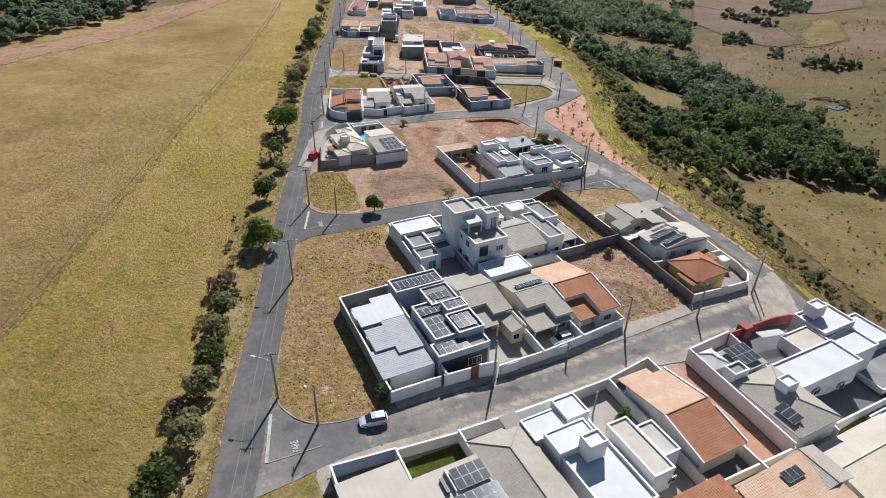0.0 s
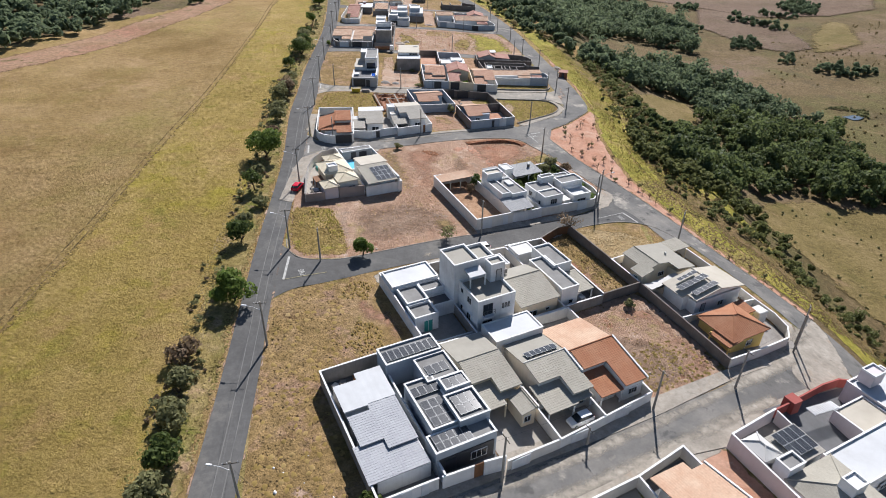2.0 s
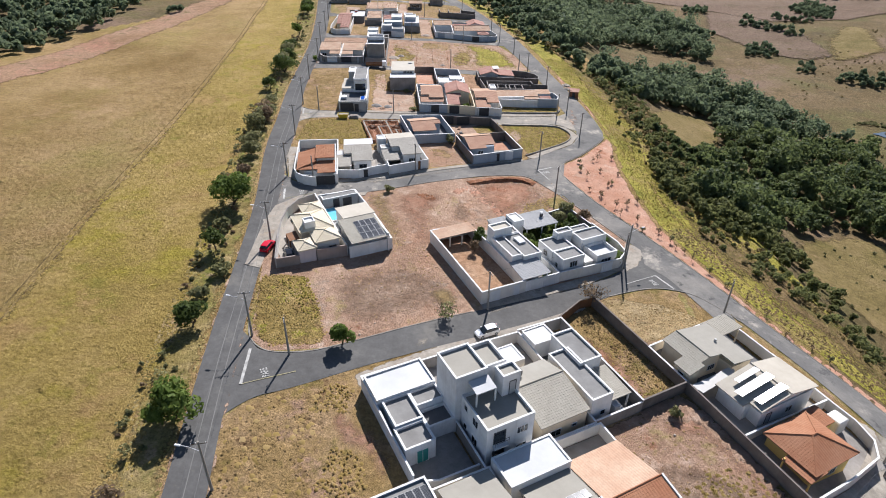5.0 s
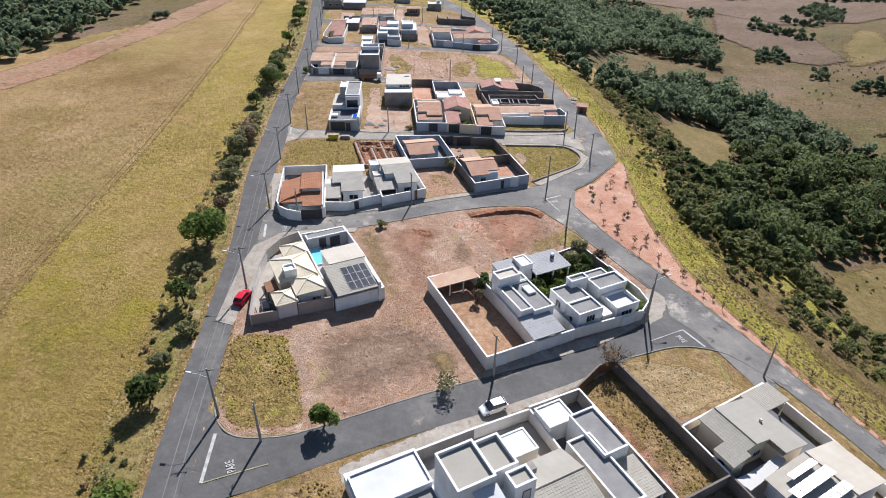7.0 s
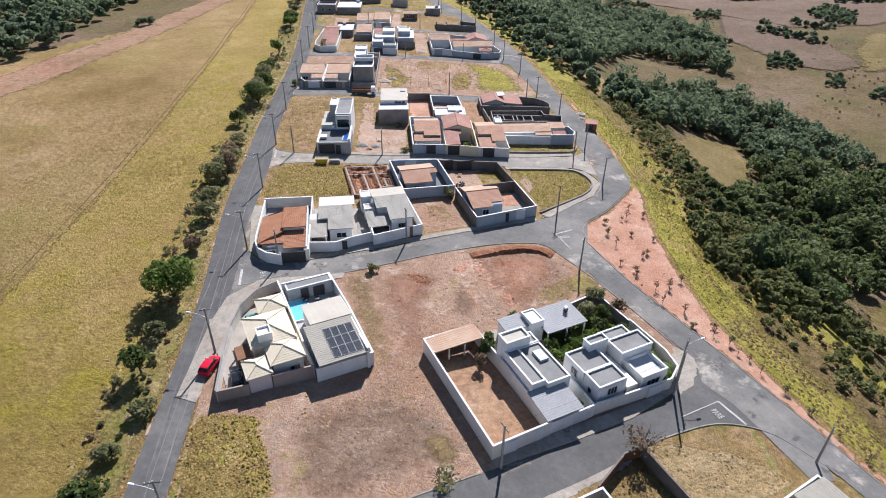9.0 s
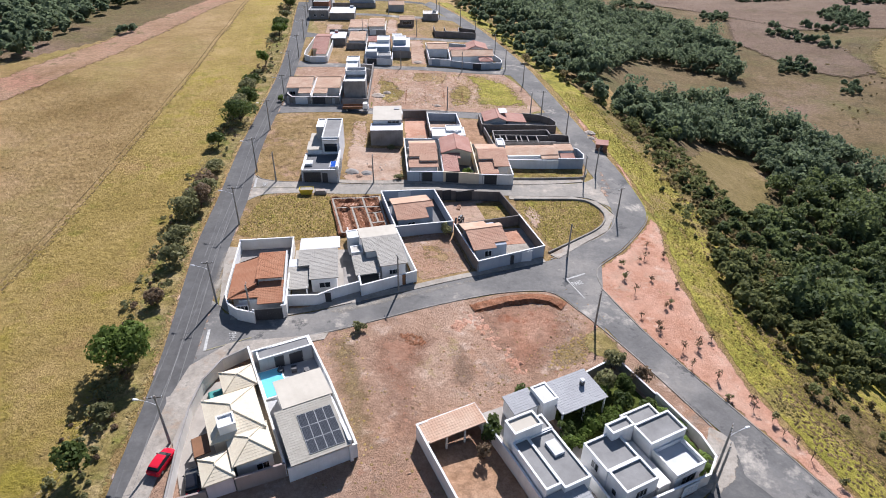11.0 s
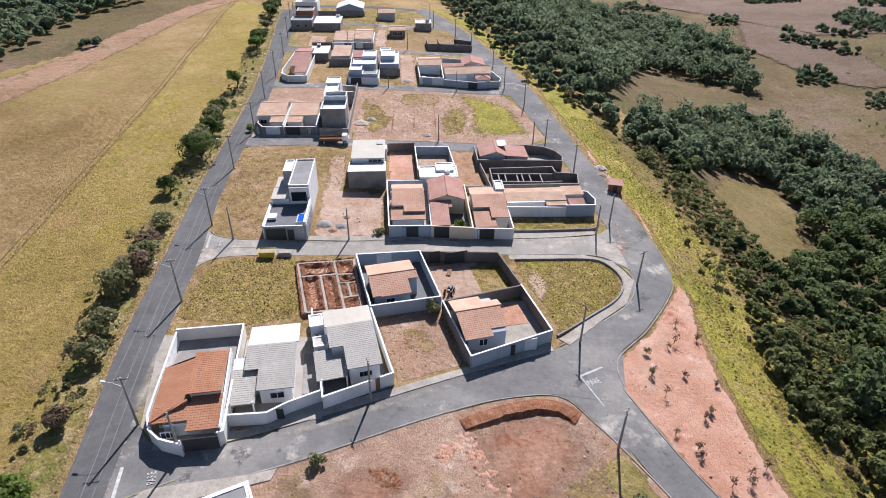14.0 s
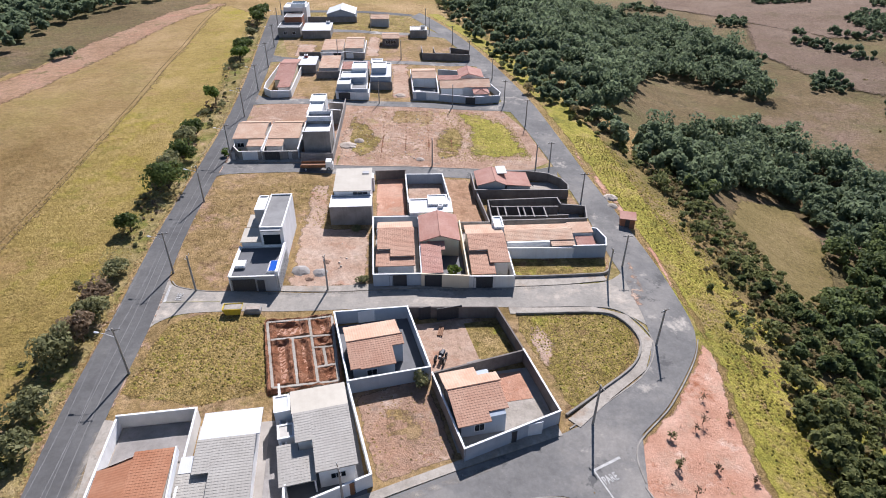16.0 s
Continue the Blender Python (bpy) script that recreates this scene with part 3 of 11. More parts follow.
class Site:
    """A plot's own axes: u along its street, v into the block."""

    def __init__(self, ox, oy, angle):
        self.o, self.a = Vector((ox, oy)), radians(angle)
        self.degrees = angle

    def at(self, u, v):
        c, s = math.cos(self.a), math.sin(self.a)
        return self.o.x + c * u - s * v, self.o.y + s * u + c * v


# ---- ground patches ----
def drape(name, polygon, mat, lift, step=3.0, rough=0.0, label="", category="", edge=0.0, kind="structure", seed=0, soft=None):
    """A sheet that follows the land, with the outline given; rough: how far the outline wanders; edge: depth of its rim;
    soft: width over which it thins out."""
    if soft is None and rough:
        soft = min(5.0, max(0.7, rough * 3.2))
        step = min(step, max(1.0, soft * 1.3))
    rough *= 0.5
    rnd = random.Random(seed + len(polygon) * 7)
    pts = []
    n = len(polygon)
    for i in range(n):
        a, b = Vector(polygon[i]), Vector(polygon[(i + 1) % n])
        k = max(1, int((b - a).length / (1.5 if rough else step)))
        for j in range(k):
            p = a.lerp(b, j / k)
            if rough:
                p = p + Vector((rnd.uniform(-rough, rough), rnd.uniform(-rough, rough)))
            pts.append(p)
    bm = bmesh.new()
    face = bm.faces.new([bm.verts.new((p.x, p.y, 0)) for p in pts])
    bmesh.ops.triangulate(bm, faces=[face])
    xs, ys = [p.x for p in pts], [p.y for p in pts]
    for axis, lo, hi in ((0, min(xs), max(xs)), (1, min(ys), max(ys))):
        c = math.ceil(lo / step) * step
        while c < hi:
            co, no = [0, 0, 0], [0, 0, 0]
            co[axis], no[axis] = c + 0.013, 1
            bmesh.ops.bisect_plane(bm, geom=bm.verts[:] + bm.edges[:] + bm.faces[:], plane_co=co, plane_no=no)
            c += step
    bmesh.ops.recalc_face_normals(bm, faces=bm.faces[:])
    if soft:
        at = np.array([(v.co.x, v.co.y) for v in bm.verts])
        far = np.full(len(at), 1e9)
        for i in range(len(pts)):
            p, q = np.array(pts[i - 1]), np.array(pts[i])
            d = q - p
            t = np.clip(((at - p) @ d) / max(d @ d, 1e-9), 0, 1)
            far = np.minimum(far, np.hypot(*(at - p - t[:, None] * d).T))
        layer = bm.verts.layers.float.new("rim")
        for v, w in zip(bm.verts, np.clip(1 - far / soft, 0, 1)):
            v[layer] = float(w)
    z = land([v.co.x for v in bm.verts], [v.co.y for v in bm.verts])
    for v, h in zip(bm.verts, z):
        v.co.z = h + lift
    if edge:
        rim = [e for e in bm.edges if e.is_boundary]
        got = bmesh.ops.extrude_edge_only(bm, edges=rim)
        for v in got["geom"]:
            if isinstance(v, bmesh.types.BMVert):
                v.co.z -= edge
    me = bpy.data.meshes.new(name)
    bm.to_mesh(me)
    bm.free()
    for p in me.polygons:
        if p.normal.z < -0.3:
            me.flip_normals()
            break
    me.materials.append(mat)
    ob = new(name, me)
    return tagged(ob, label, category, "", kind)


def ribbon(name, left, right, mat, lift, label, category, step=2.5):
    """A road between two edge lines that have the same number of points."""
    b = Bits()
    rows = []
    for i in range(len(left) - 1):
        l0, l1, r0, r1 = Vector(left[i]), Vector(left[i + 1]), Vector(right[i]), Vector(right[i + 1])
        k = max(1, int(max((l1 - l0).length, (r1 - r0).length) / step))
        for j in range(k):
            rows.append((l0.lerp(l1, j / k), r0.lerp(r1, j / k)))
    rows.append((Vector(left[-1]), Vector(right[-1])))
    for a, c in rows:
        for j in range(4):
            p = a.lerp(c, j / 3)
            b.v.append((p.x, p.y, gz(p.x, p.y) + lift))
    for i in range(len(rows) - 1):
        for j in range(3):
            k = i * 4 + j
            b.f.append((k, k + 1, k + 5, k + 4))
    ob = link(name, b, mat)
    m = ob.data.polygons[0].normal.z
    if m < 0:
        ob.data.flip_normals()
    return tagged(ob, label, category, "", "structure")


def smooth_line(pts, n=6):
    """Rounds a line of points (Catmull-Rom)."""
    p = [Vector(pts[0])] + [Vector(q) for q in pts] + [Vector(pts[-1])]
    out = []
    for i in range(1, len(p) - 2):
        for j in range(n):
            t = j / n
            a, b, c, d = p[i - 1], p[i], p[i + 1], p[i + 2]
            out.append(0.5 * (2 * b + (c - a) * t + (2 * a - 5 * b + 4 * c - d) * t * t + (3 * b - a - 3 * c + d) * t**3))
    out.append(p[-2])
    return out


def kerb(name, line, label="low concrete kerb along the street", width=0.22, height=0.16, parent=None):
    b = Bits()
    pts = [Vector(q) for q in line]
    rows = []
    for i, q in enumerate(pts):
        d = (pts[min(i + 1, len(pts) - 1)] - pts[max(i - 1, 0)]).normalized()
        nrm = Vector((-d.y, d.x)) * width / 2
        z = gz(q.x, q.y)
        for s, h in ((-1, -0.2), (-1, height - 0.03), (-0.7, height), (0.7, height), (1, height - 0.03), (1, -0.2)):
            b.v.append((q.x + nrm.x * s, q.y + nrm.y * s, z + h))
    for i in range(len(pts) - 1):
        for j in range(5):
            k = i * 6 + j
            b.f.append((k, k + 6, k + 7, k + 1))
    return tagged(link(name, b, KERB), label, "kerb", "", "structure")


def axis(lo, a, b, hi, step, grow=1.22):
    mid = list(np.arange(a, b + 0.01, step))
    up, d = [], step
    while (up[-1] if up else b) < hi:
        d *= grow
        up.append((up[-1] if up else b) + d)
    dn, d = [], step
    while (dn[-1] if dn else a) > lo:
        d *= grow
        dn.append((dn[-1] if dn else a) - d)
    return np.array(dn[::-1] + mid + up)


def make_ground():
    xs, ys = axis(-3800, -190, 260, 3800, 2.6), axis(-3800, 10, 520, 4400, 2.6)
    X, Y = np.meshgrid(xs, ys)
    Z = land(X.ravel(), Y.ravel())
    v = np.column_stack([X.ravel(), Y.ravel(), Z])
    w = len(xs)
    i = (np.arange(len(ys) - 1)[:, None] * w + np.arange(w - 1)[None, :]).ravel()
    f = np.column_stack([i, i + 1, i + w + 1, i + w])
    me = bpy.data.meshes.new("ground")
    me.from_pydata(v.tolist(), [], f.tolist())
    me.materials.append(FIELD)
    me.materials.append(MEADOW)
    cx, cy = v[f[:, 0], 0], v[f[:, 0], 1]
    valley = (cx > 66 + 5 * np.sin(cy * 0.11) + np.clip((cy - 300) * -0.15, -40, 0)) | (cx < -165 + 12 * np.sin(cy * 0.02) + (cy - 240) * 0.25)
    me.polygons.foreach_set("material_index", valley.astype(np.int32))
    me.shade_smooth()
    return tagged(new("ground", me), "rolling pasture of dry yellow-green grass", "ground", "", "structure")


make_ground()
# main road along the pasture
MAIN_L = [(-20.5, -60), (-23.2, 0), (-26.6, 46.5), (-27.9, 57), (-30.1, 80), (-31.9, 98), (-34.0, 118), (-37.4, 154), (-42.6, 187), (-44.6, 209), (-47.4, 238), (-50.6, 291), (-55.7, 337), (-63.4, 391), (-68, 425)]
MAIN_R = [(-14.5, -60), (-18.0, 0), (-21.2, 46.5), (-22.4, 57), (-24.8, 80), (-27.0, 98), (-29.2, 118), (-32.6, 154), (-36.4, 187), (-38.2, 209), (-41.9, 238), (-45.0, 291), (-49.6, 337), (-56.0, 391), (-60, 425)]
# cross streets: south edge and north edge from the main road to the east road
STREETS = {
    "S0": ([(-24, 43.5), (-18.1, 47.1), (-10.6, 52.0), (-1.6, 55.9), (6.6, 59.6), (19.5, 66.3), (33.5, 73.2), (49.8, 81.4), (62, 88.5), (74, 96)],
           [(-24, 62.5), (-21.8, 60.2), (-16.9, 56.8), (-7.6, 59.6), (1, 63.6), (15, 70.2), (30, 77.2), (47, 85.6), (57, 91), (66, 97.5)]),
    "S1": ([(-30, 96), (-24.5, 101.9), (-19.8, 104.2), (-10.5, 108.8), (0.6, 113.8), (8.5, 117.4), (20.6, 123.4), (31.5, 129.4), (40.1, 132.3), (47, 131.5)],
           [(-30, 117), (-27.4, 114.2), (-24.5, 111.5), (-15.7, 112.9), (-4, 118.3), (8.9, 124.0), (20, 129.0), (28.8, 133.2), (36.2, 138.2), (42, 146)]),
    "S2": ([(-35, 154), (-31.0, 158.2), (-26, 161.0), (-17.7, 163.7), (-10.4, 166.6), (5.8, 174.0), (14.9, 177.4), (22.8, 178.4), (27.4, 172.5), (30, 168)],
           [(-37, 174), (-33.2, 170.6), (-30.6, 168.2), (-22.5, 168.0), (-11.2, 172.7), (-1.2, 176.8), (9.8, 182.0), (22.3, 187.6), (30, 192.0), (36, 197)]),
    "S3": ([(-41, 203), (-38.6, 205.8), (-36.6, 208.6), (-32.6, 210.4), (-18.5, 211.4), (-0.2, 213.2), (18.9, 214.8), (33.6, 215.6), (39, 213.5), (43, 209)],
           [(-41, 222.5), (-39.5, 219.6), (-37.5, 217.4), (-32, 216.2), (-20, 216.4), (-10, 217.0), (9.4, 219.4), (30, 221.8), (38, 223.2), (43, 228)]),
    "S4": ([(-46, 252), (-44, 257), (-41.6, 260.4), (-30, 261.7), (-17.2, 262.3), (0, 262.6), (14.6, 263.0), (30, 263.6), (36, 264)],
           [(-46, 270), (-44.5, 267.4), (-42, 266.6), (-27.1, 266.8), (-12, 267.0), (0, 267.4), (15, 268.4), (30, 269.4), (37, 272)]),
    "S5": ([(-50, 301), (-48, 305.5), (-41.5, 307.3), (-30, 307.6), (-15.1, 308.0), (0, 308.4), (15, 309.0), (27, 309.8), (31, 308)],
           [(-50, 320), (-47.6, 315.5), (-42, 312.4), (-30, 312.0), (-15.5, 312.3), (0, 312.8), (12, 313.4), (24.5, 315.4), (28, 319)]),
    "S6": ([(-54, 347), (-48, 350.6), (-30, 351), (-10, 351.5), (10, 352.5), (20, 355), (25, 353)],
           [(-54, 360), (-46, 355.8), (-30, 355), (-10, 355.5), (9, 356.5), (17, 359.5), (20, 366)]),
    "S7": ([(-58, 388), (-52, 393.5), (-30, 393.5), (-10, 393), (4, 393), (13, 392)],
           [(-58, 402), (-52, 398.5), (-30, 398), (-10, 397.4), (0, 398), (4, 405)]),
    "S8": ([(-62, 424), (-55, 430.5), (-30, 431), (-14, 431), (-4, 429)],
           [(-66, 436), (-56, 436), (-30, 436), (-13, 436), (-3, 433)]),
}
EAST_L = [(28.9, 172), (33.8, 160.8), (40.5, 148), (47.5, 136.5), (53.8, 125.5), (60.5, 115.5), (66, 105), (72, 92), (82, 70), (92, 40)]
EAST_R = [(32.0, 180), (37.2, 166), (45.4, 149.5), (52.0, 138.0), (58.8, 127.0), (65.6, 117.2), (72, 107.5), (79, 95), (90, 72), (100, 42)]
BEND_L = [(23.0, 178.5), (26.0, 188.5), (31.3, 194.2), (37.9, 199.9), (40.9, 206.5), (41.6, 213.5), (41.2, 224.5), (40.3, 232), (38.9, 250), (36.4, 270), (32.3, 295.7), (27.6, 318.7), (20.8, 360), (11.0, 392), (-4, 428)]
BEND_R = [(29.8, 177.5), (32.4, 186.0), (39.4, 193.3), (46.3, 202.7), (49.0, 208.5), (49.8, 214.3), (49.4, 224.1), (48.6, 232), (47.0, 243.5), (43.8, 266), (40.6, 292), (36.4, 322), (26.6, 366), (15.6, 402), (0, 438)]
ribbon("road_main", smooth_line(MAIN_L), smooth_line(MAIN_R), ASPHALT, 0.11, "grey asphalt road with faded white lines beside the pasture", "road")
for k, (s, n) in enumerate(STREETS.values()):
    ribbon("road_cross_%d" % k, smooth_line(s), smooth_line(n), (PALE_ASPHALT if k == 3 else DUSTY_ASPHALT) if k in (0, 2, 3, 4, 5, 6, 7) else ASPHALT, 0.09 + 0.002 * k, "dusty grey asphalt side street", "road")
ribbon("road_east", smooth_line(EAST_L), smooth_line(EAST_R), DUSTY_ASPHALT, 0.115, "grey asphalt road along the hillside edge", "road")
ribbon("road_bend", smooth_line(BEND_L), smooth_line(BEND_R), DUSTY_ASPHALT, 0.12, "curved grey asphalt road round the blocks", "road")

# ---- pasture strips, verges, plots of bare soil and grass ----
def offset_line(line, d):
    pts = [Vector(q) for q in line]
    out = []
    for i, q in enumerate(pts):
        t = (pts[min(i + 1, len(pts) - 1)] - pts[max(i - 1, 0)]).normalized()
        out.append((q.x - t.y * d, q.y + t.x * d))
    return out


main_left = [tuple(q) for q in smooth_line(MAIN_L, 3)]
drape("ground_green_strip", [(-66, -60), (-67.6, 73), (-68.3, 121), (-74, 220), (-85, 334), (-98, 455)] + [(q[0] - 5, q[1]) for q in main_left[::-1]], FIELD_GREEN, 0.025, 4, 0.5,
      "paler green grass strip beside the road", "grass", seed=1, soft=2.5)
trodden = smooth_line([(-65.8, 30), (-67.5, 73), (-68.2, 121), (-71, 170), (-73.8, 220), (-79, 280), (-84.8, 334), (-98, 455)], 8)
for k, q in enumerate((-0.75, 0.75)):
    ribbon("ground_trodden_line_%d" % k, offset_line(trodden, q + 0.17), offset_line(trodden, q - 0.17), TRODDEN, 0.06, "thin brown trodden line through the grass", "track")
drape("ground_verge", offset_line(main_left, 7.0) + main_left[::-1], VERGE, 0.045, 4, 0.7, "dry weedy verge between pasture and road", "verge", seed=2)
drape("ground_dirt_track", [(-196, 200), (-172, 230), (-156, 254), (-147, 277), (-139, 308), (-133, 340), (-124, 400), (-112, 455), (-92, 455), (-102, 410), (-108, 367), (-114, 321), (-120, 285), (-129, 252), (-138, 234), (-152, 210), (-176, 180)], TRACK_SOIL, 0.09, 4, 1.5, "bare reddish dirt track across the pasture", "track", seed=3, soft=6)


def side(s, n, lo=0, hi=None):
    return s[lo:hi] + n[lo:hi][::-1]


def block(name, south, north, mat, label, west=(), east=(), lift=0.05, rough=0.0, seed=0):
    """The ground of one block: from a street's north edge to the next street's south edge."""
    drape(name, list(south) + list(east) + list(north)[::-1] + list(west), mat, lift, 4, rough, label, "soil", seed=seed)


S = STREETS
drape("ground_village", [(-20, 30), (-27, 97), (-30, 130), (-36, 187), (-44, 280), (-50, 337), (-58, 405), (-62, 432), (-4, 434), (14, 394), (24, 360), (34, 300), (40, 250), (43, 224), (43, 206), (36, 196), (30, 182), (34, 162), (46, 142), (60, 120), (76, 96), (60, 40)],
      VERGE, 0.03, 5, 0, "dry grass between streets and plots", "grass")
block("ground_block_south", [(-19.5, -40), (-20.3, 20), (-21, 44), (-18.1, 47.0)] + S["S0"][0][2:9], [(60, -40), (92, 60)], VERGE, "dry grass and soil under the southern houses", lift=0.04)
block("ground_block_one", S["S0"][1][1:10], [(-28, 97.5)] + S["S1"][0][1:10], WEEDS, "overgrown plots of dry grass", east=[(66, 104), (60.6, 114), (53.6, 125)], lift=0.05)
block("ground_block_two", S["S1"][1][1:9], [(-33.5, 154)] + S["S2"][0][1:10], BROWN_SOIL, "empty plots of brown and red soil", east=[(40.5, 147.6), (34.2, 160.6)], lift=0.05)
block("ground_block_three", S["S2"][1][1:9], [(-39, 203)] + S["S3"][0][1:9], WEEDS, "plots with dry grass and bare soil", east=[(38.2, 200.2), (40.9, 206.5)], lift=0.05)
block("ground_block_four", S["S3"][1][1:9], [(-44, 252)] + S["S4"][0][1:9], WEEDS, "plots with weeds and sandy soil", east=[(40.4, 232), (38.8, 250)], lift=0.05)
block("ground_block_five", S["S4"][1][1:8], [(-47, 300)] + S["S5"][0][1:8], BROWN_SOIL, "wide empty plot of brown soil and weeds", east=[(35.5, 274), (32.3, 295)], lift=0.05)
block("ground_block_six", S["S5"][1][1:8], [(-50, 345)] + S["S6"][0][1:6], WEEDS, "plots with pale soil and weeds", east=[(26.5, 322), (21, 350)], lift=0.05)
block("ground_block_seven", S["S6"][1][1:6], [(-55, 388)] + S["S7"][0][1:5], WEEDS, "plots with pale soil and weeds", east=[(17.4, 370), (12.5, 388)], lift=0.05)
block("ground_block_eight", S["S7"][1][1:5], [(-59, 424)] + S["S8"][0][1:4], GREEN_WEEDS, "weedy plots at the village's far end", east=[(5, 404), (-2, 424)], lift=0.05)
F0, F1, F2 = Site(-12.4, 48.4, 26.4), Site(-6.3, 62.5, 26.4), Site(8.8, 125.0, 25.5)
F3, F4, F5, F6 = Site(9.1, 183.1, 23.5), Site(-10, 217.2, 3.0), Site(-35, 268, 2.5), Site(-35, 313, 2.5)


def plot(name, site, poly, mat, label, lift=0.065, rough=0.25, seed=0, category="soil"):
    return drape(name, [site.at(*q) for q in poly], mat, lift, 4, rough, label, category, seed=seed)


plot("ground_plot_brown", F1, [(42.6, -1), (58, -1), (58.2, 20), (42.6, 20)], BROWN_SOIL, "empty walled plot of brown soil", seed=4)
drape("ground_walled_red", [F1.at(*q) for q in ((54, 0), (58, 0), (58, 19.6), (50, 19.6), (51, 15), (55, 12))], RED_DRIFT, 0.068, 1.5, 0.6, "reddish earth along a plot's walls", "soil", seed=142, soft=2.4)
drape("ground_walled_grey", [F1.at(*q) for q in ((43.2, 0.2), (52, 0.2), (54, 5), (52, 10), (46, 13), (43.2, 10))], GREY_DRIFT, 0.07, 1.5, 0.6, "dark stony earth on an empty plot", "soil", seed=143, soft=2.6)
plot("ground_plot_green", F1, [(50.2, 20.6), (58.8, 20.6), (59, 41), (50.4, 40)], WEEDS, "narrow plot with green weeds", seed=5)
drape("ground_green_plot_soil", [F1.at(*q) for q in ((50.6, 21), (53.4, 21), (54.4, 28), (53.6, 36), (51, 39.4))], RED_DRIFT, 0.07, 1.5, 0.5, "bare reddish soil along a wall", "soil", seed=141, soft=1.4)
plot("ground_plot_straw", F1, [(59.4, 30.2), (75.8, 30.6), (71, 38), (64, 43), (59.6, 43)], STRAW, "corner plot of cut straw-coloured grass", seed=6, rough=0.4)
drape("ground_bare_patch", [(-13.8, 99.6), (-12.4, 101), (-7.2, 97.4), (-4.2, 92.4), (-5.4, 90), (-8.6, 94), (-11.4, 95.6)], RED_DRIFT, 0.062, 1.5, 0.6, "bare reddish bank in dry grass", "soil", seed=7, soft=1.6)
drape("ground_grey_soil", [(-19, 130), (-15.6, 133.6), (-4, 137.6), (4, 130), (8, 124.6), (-2, 121.4), (-12, 117), (-16.4, 121)], GREY_DRIFT, 0.063, 2.0, 1.0, "grey-brown stony part of a bare plot", "soil", seed=131, soft=7)
drape("ground_pale_drift", [(-1, 128), (3, 130), (5.4, 125.6), (2, 123)], DRY_DRIFT, 0.066, 1.0, 0.5, "pale litter on bare soil", "soil", seed=132, soft=1.8)
drape("ground_sandy_patch", [(-17.5, 62), (-14, 61), (-13, 63.4), (-15, 65), (-18, 64.5)], PALE_SOIL, 0.064, 3, 0.5, "pale sandy patch in grass", "soil", seed=8)
drape("ground_corner_grass", [(-30.6, 131.5), (-22.6, 131.8), (-18.7, 124.5), (-15.6, 115.5), (-16.6, 113), (-24.4, 112), (-27.2, 114.6), (-29.4, 121)], GREEN_WEEDS, 0.075, 3, 0.5, "corner of yellow-green weeds", "grass", seed=9)
drape("ground_red_bank", [(7.5, 172.6), (14.9, 176.4), (22.4, 177.4), (26.6, 172), (25.6, 166), (19, 158), (14, 155.6), (11.4, 160), (8.8, 166)], RED_DRIFT, 0.07, 2.5, 0.9, "graded red soil plot", "soil", seed=10, soft=5)
drape("ground_red_drift", [(-9.4, 163), (-5.4, 165.6), (1.6, 166.6), (4.4, 163.6), (0.6, 157), (0.2, 150), (1.4, 144), (-4, 142), (-5.6, 150)], RED_DRIFT, 0.072, 2.0, 1.2, "reddish drift across a brown soil plot", "soil", seed=121, soft=4.5)
drape("ground_gravel_patch", [(4.2, 163.4), (7.4, 163.6), (9.4, 156), (7.6, 151.4), (3.8, 154.4)], GREY_DRIFT, 0.076, 1.5, 0.5, "grey gravel spread on bare soil", "gravel", seed=122, soft=3.2)
drape("ground_straw_margin", [(-16, 163), (-10, 165), (-7, 154), (-5, 145), (-6, 140), (-8.6, 139), (-13, 156)], DRY_DRIFT, 0.074, 2.0, 0.8, "dry straw along a house wall", "grass", seed=123, soft=3.5)
drape("ground_bank_grass", [(20.6, 163.6), (26, 168.4), (29, 166), (25.6, 160), (18.4, 157)], DRY_DRIFT, 0.083, 2.0, 0.8, "dry grass along a garden wall", "grass", seed=124, soft=2.5)
drape("ground_grass_edge", [(29.4, 170), (33.6, 160.5), (29, 160), (25, 163.5), (26.5, 168)], VERGE, 0.085, 3, 0.5, "dry grass at the plot's edge", "grass", seed=11)
drape("ground_west_grass", [(-37, 192), (-36.4, 203), (-35.6, 208), (-32, 210.2), (-20.6, 211), (-18.2, 203), (-16.8, 193.6), (-25, 190.5)], GREEN_WEEDS, 0.07, 3, 0.4, "plot of yellow-green grass", "grass", seed=12)
drape("ground_oval_grass", [(19.6, 208.5), (20, 213.4), (28.4, 214.4), (36, 214.2), (39, 210.5), (38.6, 203.4), (34, 198.6), (25.2, 191.6), (23.4, 199)], GREEN_WEEDS, 0.07, 3, 0.3, "corner plot of green-yellow grass", "grass", seed=13)
drape("ground_oval_soil", [(19.4, 212.6), (23, 213), (26, 206), (24.5, 198), (22.6, 200)], PALE_SOIL, 0.08, 3, 0.7, "bare pale soil beside a wall", "soil", seed=14)
plot("ground_foundation", F4, [(-10.8, -8.2), (0, -7.2), (2, -22), (-7.6, -22.8)], RED_SOIL, "dug red soil of a building site", 0.09, 0.2, 15)
plot("ground_plot_three", F3, [(-10.6, 0.4), (0.6, 0.2), (2, 15), (-9, 15)], BROWN_SOIL, "empty plot of brown soil and weeds", 0.065, 0.3, 16)
plot("ground_sandy_four", F4, [(-9.3, 1), (5.2, 1), (5, 21), (-3.6, 21.5), (-4.4, 40), (-9.4, 40)], PALE_SOIL, "sandy building plot", 0.065, 0.6, 17)
